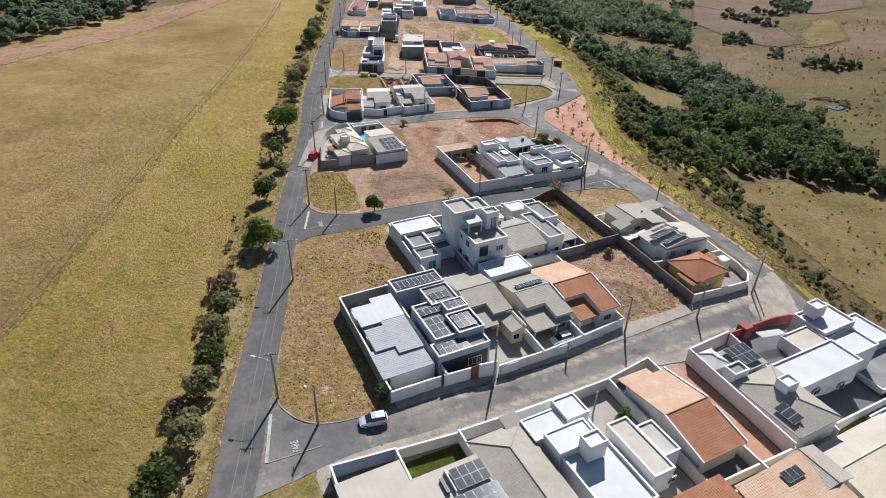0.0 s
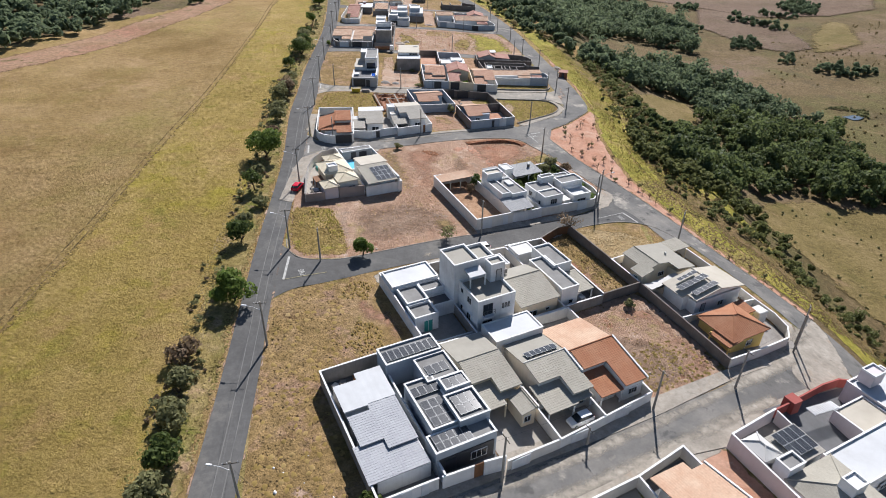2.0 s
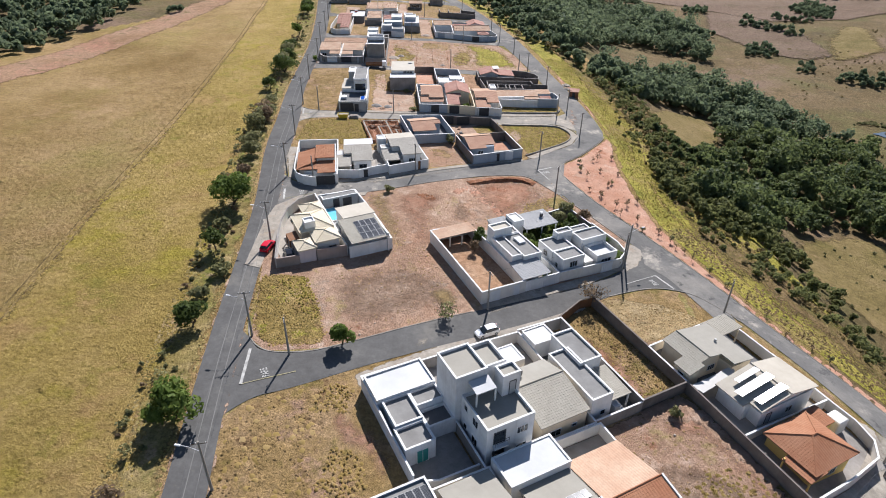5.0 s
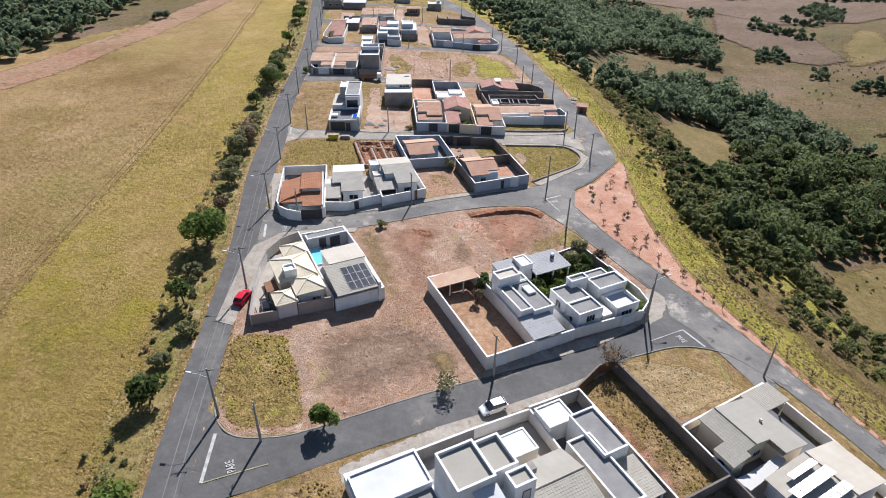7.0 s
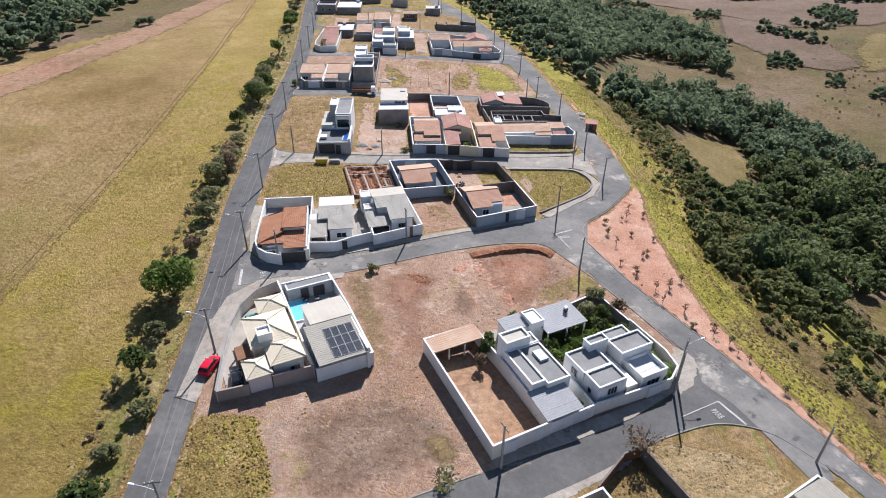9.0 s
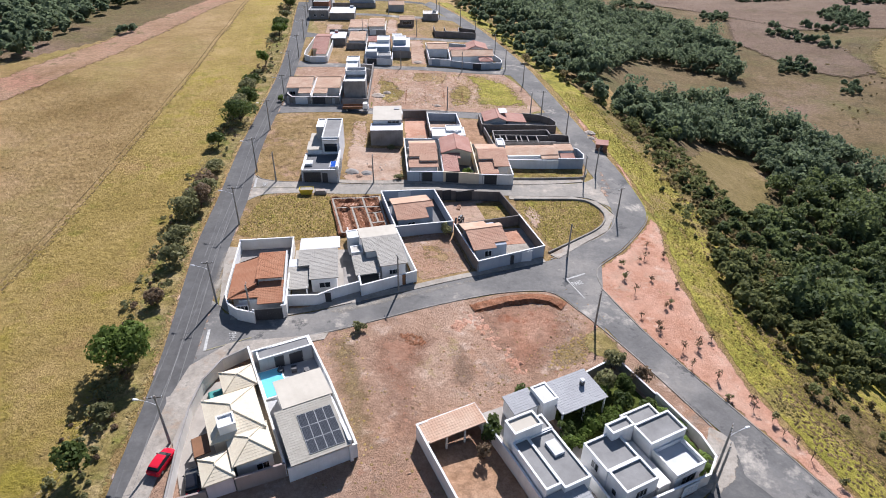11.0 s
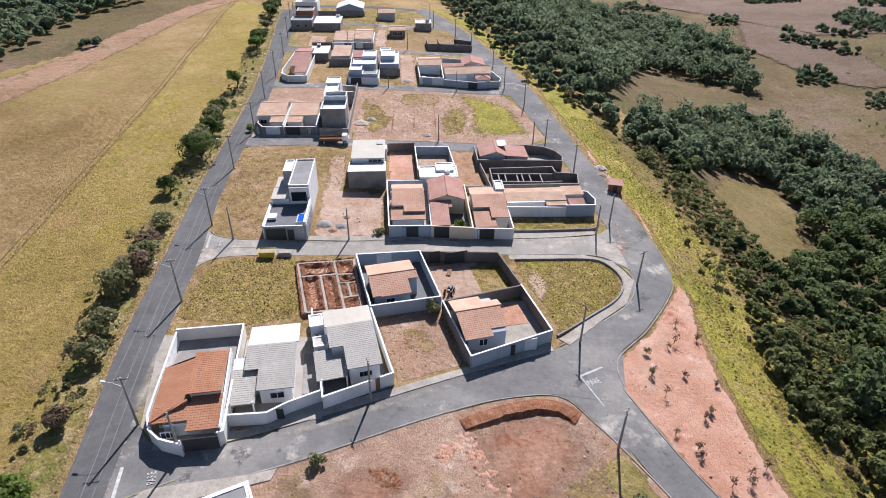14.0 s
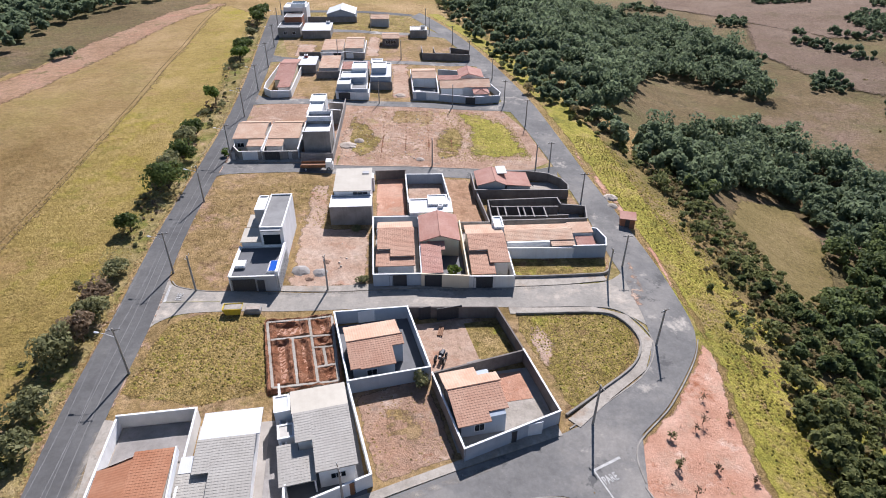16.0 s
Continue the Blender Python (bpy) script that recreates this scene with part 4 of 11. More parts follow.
plot("ground_site_four", F4, [(5.4, 24), (12.2, 24), (12, 44), (5.2, 44)], RED_SOIL, "walled plot of red soil", 0.065, 0.2, 18)
plot("ground_site_east", F4, [(21.5, 22), (28.6, 22), (27.4, 44), (19.6, 44)], ORANGE_SOIL, "bright orange soil plot", 0.065, 0.4, 19)
plot("ground_green_four", F4, [(31, 5), (48.8, 6), (50, 9), (50, 11.1), (31, 11)], GREEN_WEEDS, "strip of green weeds", 0.065, 0.2, 20)
drape("ground_green_five", [F5.at(*q) for q in ((48, 3), (69, 4), (66, 28), (58, 38), (47, 38), (50, 22))], HILL_GREEN, 0.07, 2.5, 1.0, "green weedy end of an empty plot", "grass", seed=21, soft=7)
plot("ground_pale_five", F5, [(17.5, 1), (24, 1), (26, 12), (22, 24), (18, 38), (16.8, 20)], PALE_SOIL, "pale rubble-strewn soil", 0.07, 0.9, 22)
plot("ground_pale_six", F6, [(28, 1), (35, 1), (34.5, 38), (27, 38)], PALE_SOIL, "bare pale plot", 0.07, 0.7, 23)
plot("ground_pale_seven", F6, [(17.6, 46), (24, 46), (24, 76), (17.6, 76)], PALE_SOIL, "bare pale plot", 0.07, 0.7, 24)
plot("ground_pale_eight", F6, [(-8, 44), (0, 44), (0, 62), (-9, 62)], PALE_SOIL, "bare pale plot", 0.07, 0.7, 25)
plot("ground_red_gap", F0, [(51.3, -20.8), (57.7, -20.8), (57.9, -1.5), (56, 1.2), (51.2, 1.4)], RED_SOIL, "bare red soil between two houses", 0.07, 0.15, 86)
plot("ground_south_shoulder", F0, [(-2, -2), (92, -2), (92, 3.2), (66, 3.4), (40, 2.6), (19, 2.2), (-2, 3.4)], PAVEMENT, "pale cement and sand along the street", 0.075, 0.1, 87)
plot("ground_corner_shoulder", F1, [(57, -3.6), (70, -3.0), (80, 0.5), (84, 6), (80, 9), (76, 1), (66, -1.6), (57, -1.4)], PAVEMENT, "pale cement along the corner wall", 0.115, 0.2, 88)
for k, poly in enumerate(([(19, 2), (27, 3), (29, 14), (25, 26), (20, 36), (18, 24)], [(30, 24), (44, 26), (44, 37), (30, 37)], [(41, 2), (48, 2), (52, 20), (46, 30), (42, 16)])):
    plot("ground_weedy_%d" % (k + 1), F5, poly, GREEN_WEEDS if k != 1 else WEEDS, "weedy part of a wide empty plot", 0.075 + 0.003 * k, 1.0, 90 + k)
for k in range(4):
    plot("ground_plot_rut_%d" % (k + 1), F5, [(28 + 6 * k, 2), (28.8 + 6 * k, 2), (29.4 + 6 * k, 36), (28.4 + 6 * k, 36)], DUG_SOIL, "reddish rut across an empty plot", 0.086, 0.15, 95 + k)
drape("ground_corner_apron", [(60.5, 97.1), (66.4, 102.5), (72.8, 109.7), (73.9, 103.7), (71.2, 90.4), (70.6, 82.1), (67.0, 76.9), (63.6, 81.7), (60.0, 85.7), (57.8, 88.9)], PAVEMENT, 0.118, 1.5, 0.1, "pale dusty cement at the street corner", "dust", seed=97, soft=1.2)
plot("ground_side_shoulder", F1, [(15.5, 39.2), (58, 41.6), (59, 45.0), (44, 43.6), (30, 43.2), (15.5, 42.6)], PAVEMENT, "pale sandy cement along the side street", 0.075, 0.1, 98)
drape("ground_corner_cement", [(39.1, 145.8), (41.8, 148.2), (43.0, 144.5), (39.9, 139.6), (36.3, 136.8), (36.6, 140.8)], PAVEMENT, 0.1, 1.2, 0.1, "pale cement at the street corner", "dust", seed=111, soft=0.7)
drape("ground_east_shoulder", [(41.9, 145.5), (44.1, 145.0), (49.2, 137.3), (52.9, 127.5), (52.9, 124.4), (49.2, 123.9), (47.1, 129.0), (44.2, 136.1), (41.2, 140.3)], DUSTY_ASPHALT, 0.106, 2, 0, "grey asphalt shoulder of the hillside road", "road")
plot("ground_plot_gold", F3, [(-8, 3), (-2, 2), (-0.6, 9), (-4, 13), (-7.6, 11)], WEEDS, "dry yellow weeds in the middle of a plot", 0.075, 0.9, 99)
strip_e = [(30.2, 180.5), (33, 186.4), (40, 193.4), (46, 201.8), (49.7, 208)]
drape("ground_red_strip", strip_e + [(51.0, 204), (48.6, 192), (47.8, 184), (47.9, 170), (49.0, 156), (54.2, 140.5), (60.4, 128.5), (68, 117.5), (75, 108), (71.5, 108.3), (65.2, 118), (58.4, 127.8), (51.6, 138.8), (45.0, 150.2), (36.8, 166.6), (31.8, 179)],
      RED_SOIL, 0.06, 3, 0.35, "strip of bare red soil with planted saplings", "soil", seed=26)
belt_in = [(2, 438), (17.5, 402), (28.6, 366), (38.4, 322), (42.6, 292), (45.8, 266), (48.6, 243), (50.6, 224), (51.2, 206), (48.8, 192), (48.0, 184), (48.1, 170), (49.2, 156), (54.4, 140.5), (60.6, 128.5), (68.2, 117.5), (75.2, 108), (84, 92), (96, 66)]
drape("ground_hill_belt", belt_in + [(q[0] + 0.8 * w, q[1] + 1) for q, w in zip(belt_in[::-1], (10, 10, 10, 9, 9, 9, 8, 7.5, 7, 6.5, 7, 8, 10, 12, 14, 13, 12, 10, 9))], HILL_GREEN, 0.055, 3.5, 0.45, "bright green-yellow grass on the hill's shoulder", "grass", seed=27)
drape("ground_dry_hillside", [(55, 158), (59.5, 145.5), (66, 133), (74, 120.5), (82, 108), (100, 100), (93, 124), (83, 142), (71, 156), (61, 166)], DRY_HILL, 0.15, 2.5, 1.0, "brown dry grass on the hillside", "grass", seed=151, soft=6)
drape("ground_hill_scrub", [(q[0] + 0.7 * w, q[1] + 1) for q, w in zip(belt_in, (8, 9, 11, 12, 13, 11, 9, 7, 6, 5.5, 6, 6.5, 7, 8, 8, 8, 9, 9, 9))] + [(q[0] + w, q[1] + 2) for q, w in zip(belt_in[::-1], (24, 24, 23, 21, 20, 19, 18, 18, 18, 20, 20, 20, 19, 18, 18, 18, 16, 14, 12))],
      SCRUB, 0.05, 3.5, 1.4, "rough scrubby hillside grass", "scrub", seed=28)
drape("ground_orange_edge", [(49.4, 222), (48.8, 232), (47.2, 243.6), (44, 266), (42, 284), (44, 284), (46.6, 266), (49.6, 246), (51, 232), (50.6, 222)], RED_SOIL, 0.075, 3, 0.5, "bare red roadside soil", "soil", seed=29)
drape("ground_orange_dust", [(41.6, 214.5), (40.6, 219), (41.6, 224.5), (43.5, 231), (44.6, 231), (44.2, 222), (43, 215.5)], PALE_SOIL, 0.128, 3, 0.5, "reddish dust washed over asphalt", "soil", seed=30)

drape("ground_plough_a", [(220, 574), (250, 540), (254, 466), (245, 410), (216, 406), (196, 440), (190, 490)], PLOUGHED, 0.5, 8, 2.5, "bare brown ploughed field", "field", seed=81, soft=10)
drape("ground_plough_b", [(180, 640), (210, 590), (246, 508), (300, 500), (350, 520), (420, 640), (330, 760), (200, 760)], PLOUGHED, 0.5, 10, 2.5, "bare pinkish ploughed field", "field", seed=82, soft=12)
drape("ground_green_valley", [(286, 494), (303, 477), (279, 413), (251, 400), (228, 398), (249, 446)], NEAR_MEADOW, 0.52, 6, 2.5, "damp green valley pasture", "field", seed=83, soft=14)
drape("ground_near_meadow", [(88, 172), (104, 192), (122, 201), (150, 197), (196, 196), (190, 120), (150, 84), (120, 92), (104, 118), (98, 140), (94, 158)], NEAR_MEADOW, 0.2, 4, 1.5, "olive-tan meadow below the hill", "field", seed=84, soft=8)
drape("ground_clearing", [(68, 236), (74, 256), (99, 297), (119, 300), (117, 275), (103, 244), (90, 228), (74, 216)], NEAR_MEADOW, 0.2, 4, 1.0, "grassy clearing in the woodland", "field", seed=85, soft=3)
# pavements and dusty aprons before the walls
for k, (poly, lab) in enumerate([
        ([F1.at(u, v) for u, v in ((0, -0.1), (0.2, -2.9), (42.4, -3.2), (58, -2.6), (67, -2.2), (76, 0.8), (79, 3.4), (67.5, -0.3), (58.4, -0.7), (42.4, -0.3))], "cement pavement before the front walls"),
        ([F0.at(u, v) for u, v in ((-0.5, 0.2), (0, 1.9), (19, 0.4), (42, 0.9), (51, 1.9), (58, 0.6), (67, 1), (67, -0.8), (58, -1.5), (50.8, 0.0), (42.6, -0.9), (27, -1.2), (18.8, -1.4))], "cement pavement along the house walls"),
        ([(-33.2, 170.6), (-36.2, 184), (-36.6, 188.4), (-33.4, 188.0), (-32.6, 180), (-32.2, 174), (-31.2, 171), (-28, 169.4), (-20, 170.4), (-10.6, 174.6), (-1, 178.4), (8.8, 183), (23, 189.4), (22.6, 187.6), (9.8, 182.1), (-1.2, 176.9), (-11.2, 172.8), (-22.5, 168.1), (-30.6, 168.3)], "dusty cement pavement round the corner house"),
        ([(-33.6, 134), (-33.9, 150), (-33.2, 156.5), (-29, 161.4), (-17.7, 163.8), (-14.6, 164.8), (-15, 163.2), (-24, 160), (-29.6, 155), (-30.8, 146), (-30.6, 133)], "cement pavement round the cream house"),
        ([(8.9, 124.0), (20, 129.0), (28.8, 133.2), (36.2, 138.2), (41, 147), (39.5, 148), (36.6, 142), (33.6, 137.6), (28, 135), (8.4, 126.1)], "cement pavement with yellow kerb"),
        ([(-10, 217.1), (9.4, 219.5), (30, 221.9), (38, 223.3), (37.6, 225), (20, 223.4), (9, 221.4), (-10, 218.8), (-27, 217.8), (-27, 216.4)], "cement pavement along a side street"),
        ([(18.9, 214.7), (33.6, 215.5), (39, 213.4), (41.4, 207), (38.2, 200.2), (31.6, 194.6), (26, 189.2), (24.6, 190.6), (30.6, 195.8), (37, 201.4), (39.4, 207), (37.6, 212.4), (33.4, 214), (19, 213)], "cement pavement round the grass corner"),
        ([F5.at(u, v) for u, v in ((-8, -1.2), (17, -0.9), (17, 0.6), (-8, 0.4))], "cement pavement before brown-roofed houses"),
        ([F6.at(u, v) for u, v in ((34, -0.6), (62, 1.4), (62, 3), (35, 1))], "cement pavement before blue-walled houses")]):
    drape("pavement_%d" % (k + 1), poly, PAVEMENT, 0.17, 3, 0, lab, "pavement", edge=0.3, seed=k)
plot("pavement_stain", F0, [(4, 3.2), (8.6, 2.9), (9.4, 4.8), (5, 5.2)], DUST, "pale cement dust on asphalt", 0.13, 0.4, 31)
drape("pavement_dust", [(8, 121.8), (14, 124.6), (15, 126.4), (10.6, 125.2)], DUST, 0.13, 1.0, 0.4, "pale dust spill on asphalt", "dust", seed=32)
drape("pavement_dust_b", [(-2.6, 113.4), (-0.6, 114.2), (0, 116), (-2, 115.6)], DUST, 0.13, 1.0, 0.3, "pale dust spill on asphalt", "dust", seed=33)
drape("pavement_dust_c", [(60, 96), (66, 98), (70, 103), (66, 105), (63, 100)], DUST, 0.13, 1.0, 0.6, "pale dust at the street corner", "dust", seed=34)
for k, (poly, lab) in enumerate((
        ([F1.at(u, v) for u, v in ((-1, -5.0), (12, -5.4), (30, -5.6), (62, -5.0), (74, -3.4), (80, 2.0), (76, 1.5), (58, -2.4), (42, -2.9), (1, -2.6))], "cement dust along the kerb"),
        ([F1.at(u, v) for u, v in ((-4, -10.2), (8, -9.6), (30, -9.8), (62, -9.2), (62, -6.4), (28, -7.0), (6, -6.8))], "cement dust along the kerb"),
        ([(-14, 169.0), (0, 175.2), (14, 182.0), (14, 183.6), (0, 177.2), (-16, 170.6)], "cement dust along the kerb"),
        ([(-24, 215.0), (0, 217.0), (26, 220.2), (26, 221.6), (0, 218.4), (-24, 216.4)], "cement dust along the kerb"),
        ([(-36.4, 176), (-34.6, 171.5), (-33.4, 171.5), (-34.0, 178), (-35.6, 187), (-37.2, 187)], "cement dust at the corner"))):
    drape("road_dust_%d" % k, poly, DUST, 0.125 + 0.002 * k, 0.9, 0.1, lab, "dust", seed=60 + k, soft=1.3)
for k, (line, d0, d1) in enumerate(((main_left, 0.42, -0.18), ([tuple(q) for q in smooth_line(MAIN_R, 3)], 0.15, -0.5))):
    drape("road_edge_dirt_%d" % k, offset_line(line, d0) + offset_line(line, d1)[::-1], PALE_SOIL, 0.122 + 0.002 * k, 0.9, 0.08, "pale dirt along the asphalt's edge", "dirt", seed=70 + k, soft=0.55)

# kerbs
kerb("kerb_1", smooth_line([(-22.3, 62), (-21.2, 59.6), (-18.6, 57.6), (-15.6, 56.9), (-12, 57.6), (-7.6, 59.4)]))
kerb("kerb_2", smooth_line([(-28.6, 118), (-27.4, 114.2), (-24.5, 111.6), (-20, 111.6), (-15.7, 112.9), (-4, 118.3), (7, 123.2)]))
kerb("kerb_3", smooth_line([(18.9, 214.8), (33.6, 215.6), (39, 213.5), (41.4, 207), (38.2, 200.0), (31.6, 194.4), (24.5, 189.0)]))
kerb("kerb_4", smooth_line([(20, 213.0), (33.2, 213.9), (37.4, 212.3), (39.2, 207), (36.8, 201.5), (30.4, 196), (24.4, 191.2)]), "dark low retaining kerb round the grass", 0.3, 0.45)
kerb("kerb_5", smooth_line([F4.at(31, 4.6), F4.at(44, 5.2), F4.at(48.6, 5.8), F4.at(50.4, 9)]), "dark low retaining kerb before weeds", 0.3, 0.6)
kerb("kerb_6", smooth_line([(32.2, 180), (37.4, 166), (45.6, 149.5), (52.2, 138.0), (59.0, 127.0), (65.8, 117.2), (72.2, 107.5)]))
kerb("kerb_7", smooth_line([(32.4, 180.6), (33, 186.2), (39.8, 193.3), (46.4, 202.4), (49.2, 208)]))
kerb("kerb_8", smooth_line([(-31, 158.4), (-26, 161.2), (-17.7, 163.9), (-10.4, 166.8), (5.8, 174.2), (14.9, 177.5), (22.6, 178.2), (26.6, 173.4), (29.4, 169), (34, 160.6), (40, 148.2)]))
kerb("kerb_9", smooth_line([(-42.6, 266.4), (-27.1, 266.7), (-12, 266.9), (0, 267.3), (15, 268.3), (30, 269.3), (35, 271)]))
kerb("kerb_10", smooth_line([(-38.8, 219), (-37, 217.3), (-32, 216.2), (-27, 216.2)]))
kerb("kerb_11", smooth_line([(59.6, 128), (53.8, 125.3), (51.8, 127.6), (47, 131.3), (40.1, 132.4), (31.5, 129.6)][1:]))


# ---- road markings ----
def stripe(name, a, b, width, mat, label, lift=0.145):
    a, b = Vector(a), Vector(b)
    d = (b - a).normalized()
    n = Vector((-d.y, d.x)) * width / 2
    k = max(1, int((b - a).length / 2))
    bits = Bits()
    for i in range(k + 1):
        p = a.lerp(b, i / k)
        for s in (1, -1):
            q = p + n * s
            bits.v.append((q.x, q.y, gz(q.x, q.y) + lift))
    bits.f = [(2 * i, 2 * i + 1, 2 * i + 3, 2 * i + 2) for i in range(k)]
    return tagged(link(name, bits, mat), label, "road marking", "", "structure")


def road_word(x, y, turn, size):
    cu = bpy.data.curves.new("word", "FONT")
    cu.body, cu.size, cu.align_x, cu.align_y = "PARE", size, "CENTER", "CENTER"
    cu.extrude, cu.offset = 0.004, 0.015
    tmp = bpy.data.objects.new("word", cu)
    scene.collection.objects.link(tmp)
    me = bpy.data.meshes.new_from_object(tmp.evaluated_get(bpy.context.evaluated_depsgraph_get()))
    bpy.data.objects.remove(tmp)
    me.materials.clear()
    me.materials.append(ROAD_PAINT)
    ob = new("road_word", me)
    dx = (gz(x + 1, y) - gz(x - 1, y)) / 2
    dy = (gz(x, y + 1) - gz(x, y - 1)) / 2
    up = Vector((-dx, -dy, 1)).normalized()
    ob.matrix_basis = Matrix.Translation((x, y, gz(x, y) + 0.15)) @ Vector((0, 0, 1)).rotation_difference(up).to_matrix().to_4x4() @ pose(0, 0, 0, 0, 0, turn) @ Matrix.Diagonal((0.85, 1.5, 1, 1))
    return tagged(ob, "white word PARE painted on asphalt", "road marking", "", "structure")


for a, b, c, w, turn in (((-22.1, 58.0), (-20.8, 50.2), (-14.4, 53.3), (-17.7, 53.0), 116), ((-26.8, 111.8), (-26.3, 104.6), (-19.2, 107.6), (-23.5, 107.0), 116),
                         ((-32.9, 164.5), (-32.1, 159.7), (-26, 162.8), (-28.8, 163.0), 108), ((-38.6, 217.7), (-38.0, 213.1), (-29.0, 213.4), (-36.0, 214.6), 94)):
    stripe("road_stop_line", a, b, 0.42, ROAD_PAINT, "white stop line across the side street")
    stripe("road_centre_line", b, c, 0.16, FADED_YELLOW, "faded yellow centre line")
    road_word(w[0], w[1], turn, 0.95)
stripe("road_stop_line", (42.1, 136.6), (44.4, 132.4), 0.35, ROAD_PAINT, "white stop line across the side street")
stripe("road_centre_line", (42.1, 136.6), (35.7, 133.5), 0.16, ROAD_PAINT, "white centre line")
road_word(41.0, 134.2, -64, 0.9)
stripe("road_stop_line", (26.3, 182.4), (30.1, 184.4), 0.35, ROAD_PAINT, "white stop line at the junction")
stripe("road_centre_line", (26.3, 182.4), (28.5, 176.6), 0.2, ROAD_PAINT, "white centre line")
road_word(28.1, 181.2, 24, 1.1)
mid = [((a[0] + b[0]) / 2 + 0.5, (a[1] + b[1]) / 2) for a, b in zip(MAIN_L, MAIN_R)]
for shift, mat in ((-0.55, FADED_PAINT), (0.75, FADED_PAINT)):
    line = smooth_line([(q[0] + shift, q[1]) for q in mid[1:]], 3)
    for i in range(len(line) - 1):
        stripe("road_line", line[i], line[i + 1], 0.12, mat, "faded white line along the road")


# ---- houses: the kit ----
FN, FA = Site(-10, 176.8, 14.0), Site(-30, 171.5, 8.0)
TURN_OF = {"S": 0, "E": 90, "N": 180, "W": 270}


class Plot:
    """One house with its yard: parts are given in the site's own u, v and in heights over the ground beneath them."""

    def __init__(self, ob, u, v, site):
        self.ob, self.u, self.v, self.site, self.base = ob, u, v, site, ob.matrix_basis.translation.z

    def dz(self, u, v):
        return gz(*self.site.at(u, v)) - self.base

    def body(self, u0, u1, v0, v1, h, mat, name="wall", z0=-1.2, label="", bevel=0.0):
        d = self.dz((u0 + u1) / 2, (v0 + v1) / 2)
        b = Bits().box(u0 - self.u, u1 - self.u, v0 - self.v, v1 - self.v, z0 + (d if z0 > 0 else 0), h + d, bevel)
        return part(name, b, mat, self.ob, label)

    def flat(self, u0, u1, v0, v1, z, mat=None, deck=None, par=0.45, t=0.18, cap=None):
        """A flat-roofed volume: walls, roof deck, and a parapet with a proud coping round it."""
        mat, deck = mat or WHITE, deck or TERRACE
        d = self.dz((u0 + u1) / 2, (v0 + v1) / 2)
        a, b, c, e = u0 - self.u, u1 - self.u, v0 - self.v, v1 - self.v
        top = z + d
        w = part("wall", Bits().box(a, b, c, e, -1.2, top - par), mat, self.ob)
        part("roof", Bits().box(a + t, b - t, c + t, e - t, top - par + 0.004, top - par + 0.05), deck, self.ob)
        ring = [(a + t / 2, c + t / 2), (b - t / 2, c + t / 2), (b - t / 2, e - t / 2), (a + t / 2, e - t / 2)]
        part("parapet", Bits().wall(ring, top - 0.06, t, top - par - 0.0, True), mat, self.ob)
        part("coping", Bits().wall(ring, top, t + 0.08, top - 0.062, True), cap or WHITE, self.ob)
        return w

    def slope(self, eave, ridge, mat, label="", thick=0.14, course=0.36, name="roof", d=None):
        """One roof plane from its eave (two points, u v z) to its ridge: lapped courses of rounded tile columns, or ribbed sheet."""
        if d is None:
            d = self.dz((eave[0][0] + ridge[1][0]) / 2, (eave[0][1] + ridge[1][1]) / 2)
        e0, e1, r0, r1 = [np.array((p[0] - self.u, p[1] - self.v, p[2] + d)) for p in (*eave, *ridge)]
        tiles = "tile" in mat.name
        length, ex = np.linalg.norm(e1 - e0), (e1 - e0) / np.linalg.norm(e1 - e0)
        rise = (r0 + r1) / 2 - (e0 + e1) / 2
        up = np.cross(ex, rise)
        up /= np.linalg.norm(up)
        up = up if up[2] > 0 else -up
        n = max(2, int(np.linalg.norm(rise - ex * (rise @ ex)) / course)) if tiles else 1
        m = max(2, int(length / (0.36 if tiles else 0.9)))
        xs = np.linspace(0, length, 2 * m + 1)
        hs = np.where(np.arange(2 * m + 1) % 2 == 1, 0.016 if "clay" in mat.name or "terra" in mat.name else 0.007, 0.0)
        rows = []
        for i in range(n):
            for f, lip in ((i / n, 0.022 if tiles else 0.0), ((i + 1) / n, 0.0)):
                p0, p1 = e0 + (r0 - e0) * f, e1 + (r1 - e1) * f
                a0, a1 = (p0 - e0) @ ex, (p1 - e0) @ ex
                x = np.clip(xs, a0, max(a1, a0))
                rows.append((p0 - ex * a0) + ex * x[:, None] + up * (hs + lip)[:, None])
        w = 2 * m + 1
        i, j = np.meshgrid(np.arange(len(rows) - 1), np.arange(2 * m), indexing="ij")
        k = (i * w + j).ravel()
        b = Bits()
        b.v = [tuple(p) for p in np.concatenate(rows)]
        b.f = [tuple(q) for q in np.column_stack([k, k + 1, k + 1 + w, k + w]).tolist()]
        dn = np.array((0, 0, -thick))
        b.add([e0, e1, r1, r0, e0 + dn, e1 + dn, r1 + dn, r0 + dn], [(4, 7, 6, 5), (0, 4, 5, 1), (3, 2, 6, 7), (0, 3, 7, 4), (1, 5, 6, 2)])
        return part(name, b, mat, self.ob, label)

    def ridge(self, a, c, mat, r=0.11, d=None):
        d = self.dz((a[0] + c[0]) / 2, (a[1] + c[1]) / 2) if d is None else d
        p = [Vector((q[0] - self.u, q[1] - self.v, q[2] + d + 0.05)) for q in (a, c)]
        part("ridge", Bits().tube(p, [r, r], 6), mat, self.ob)

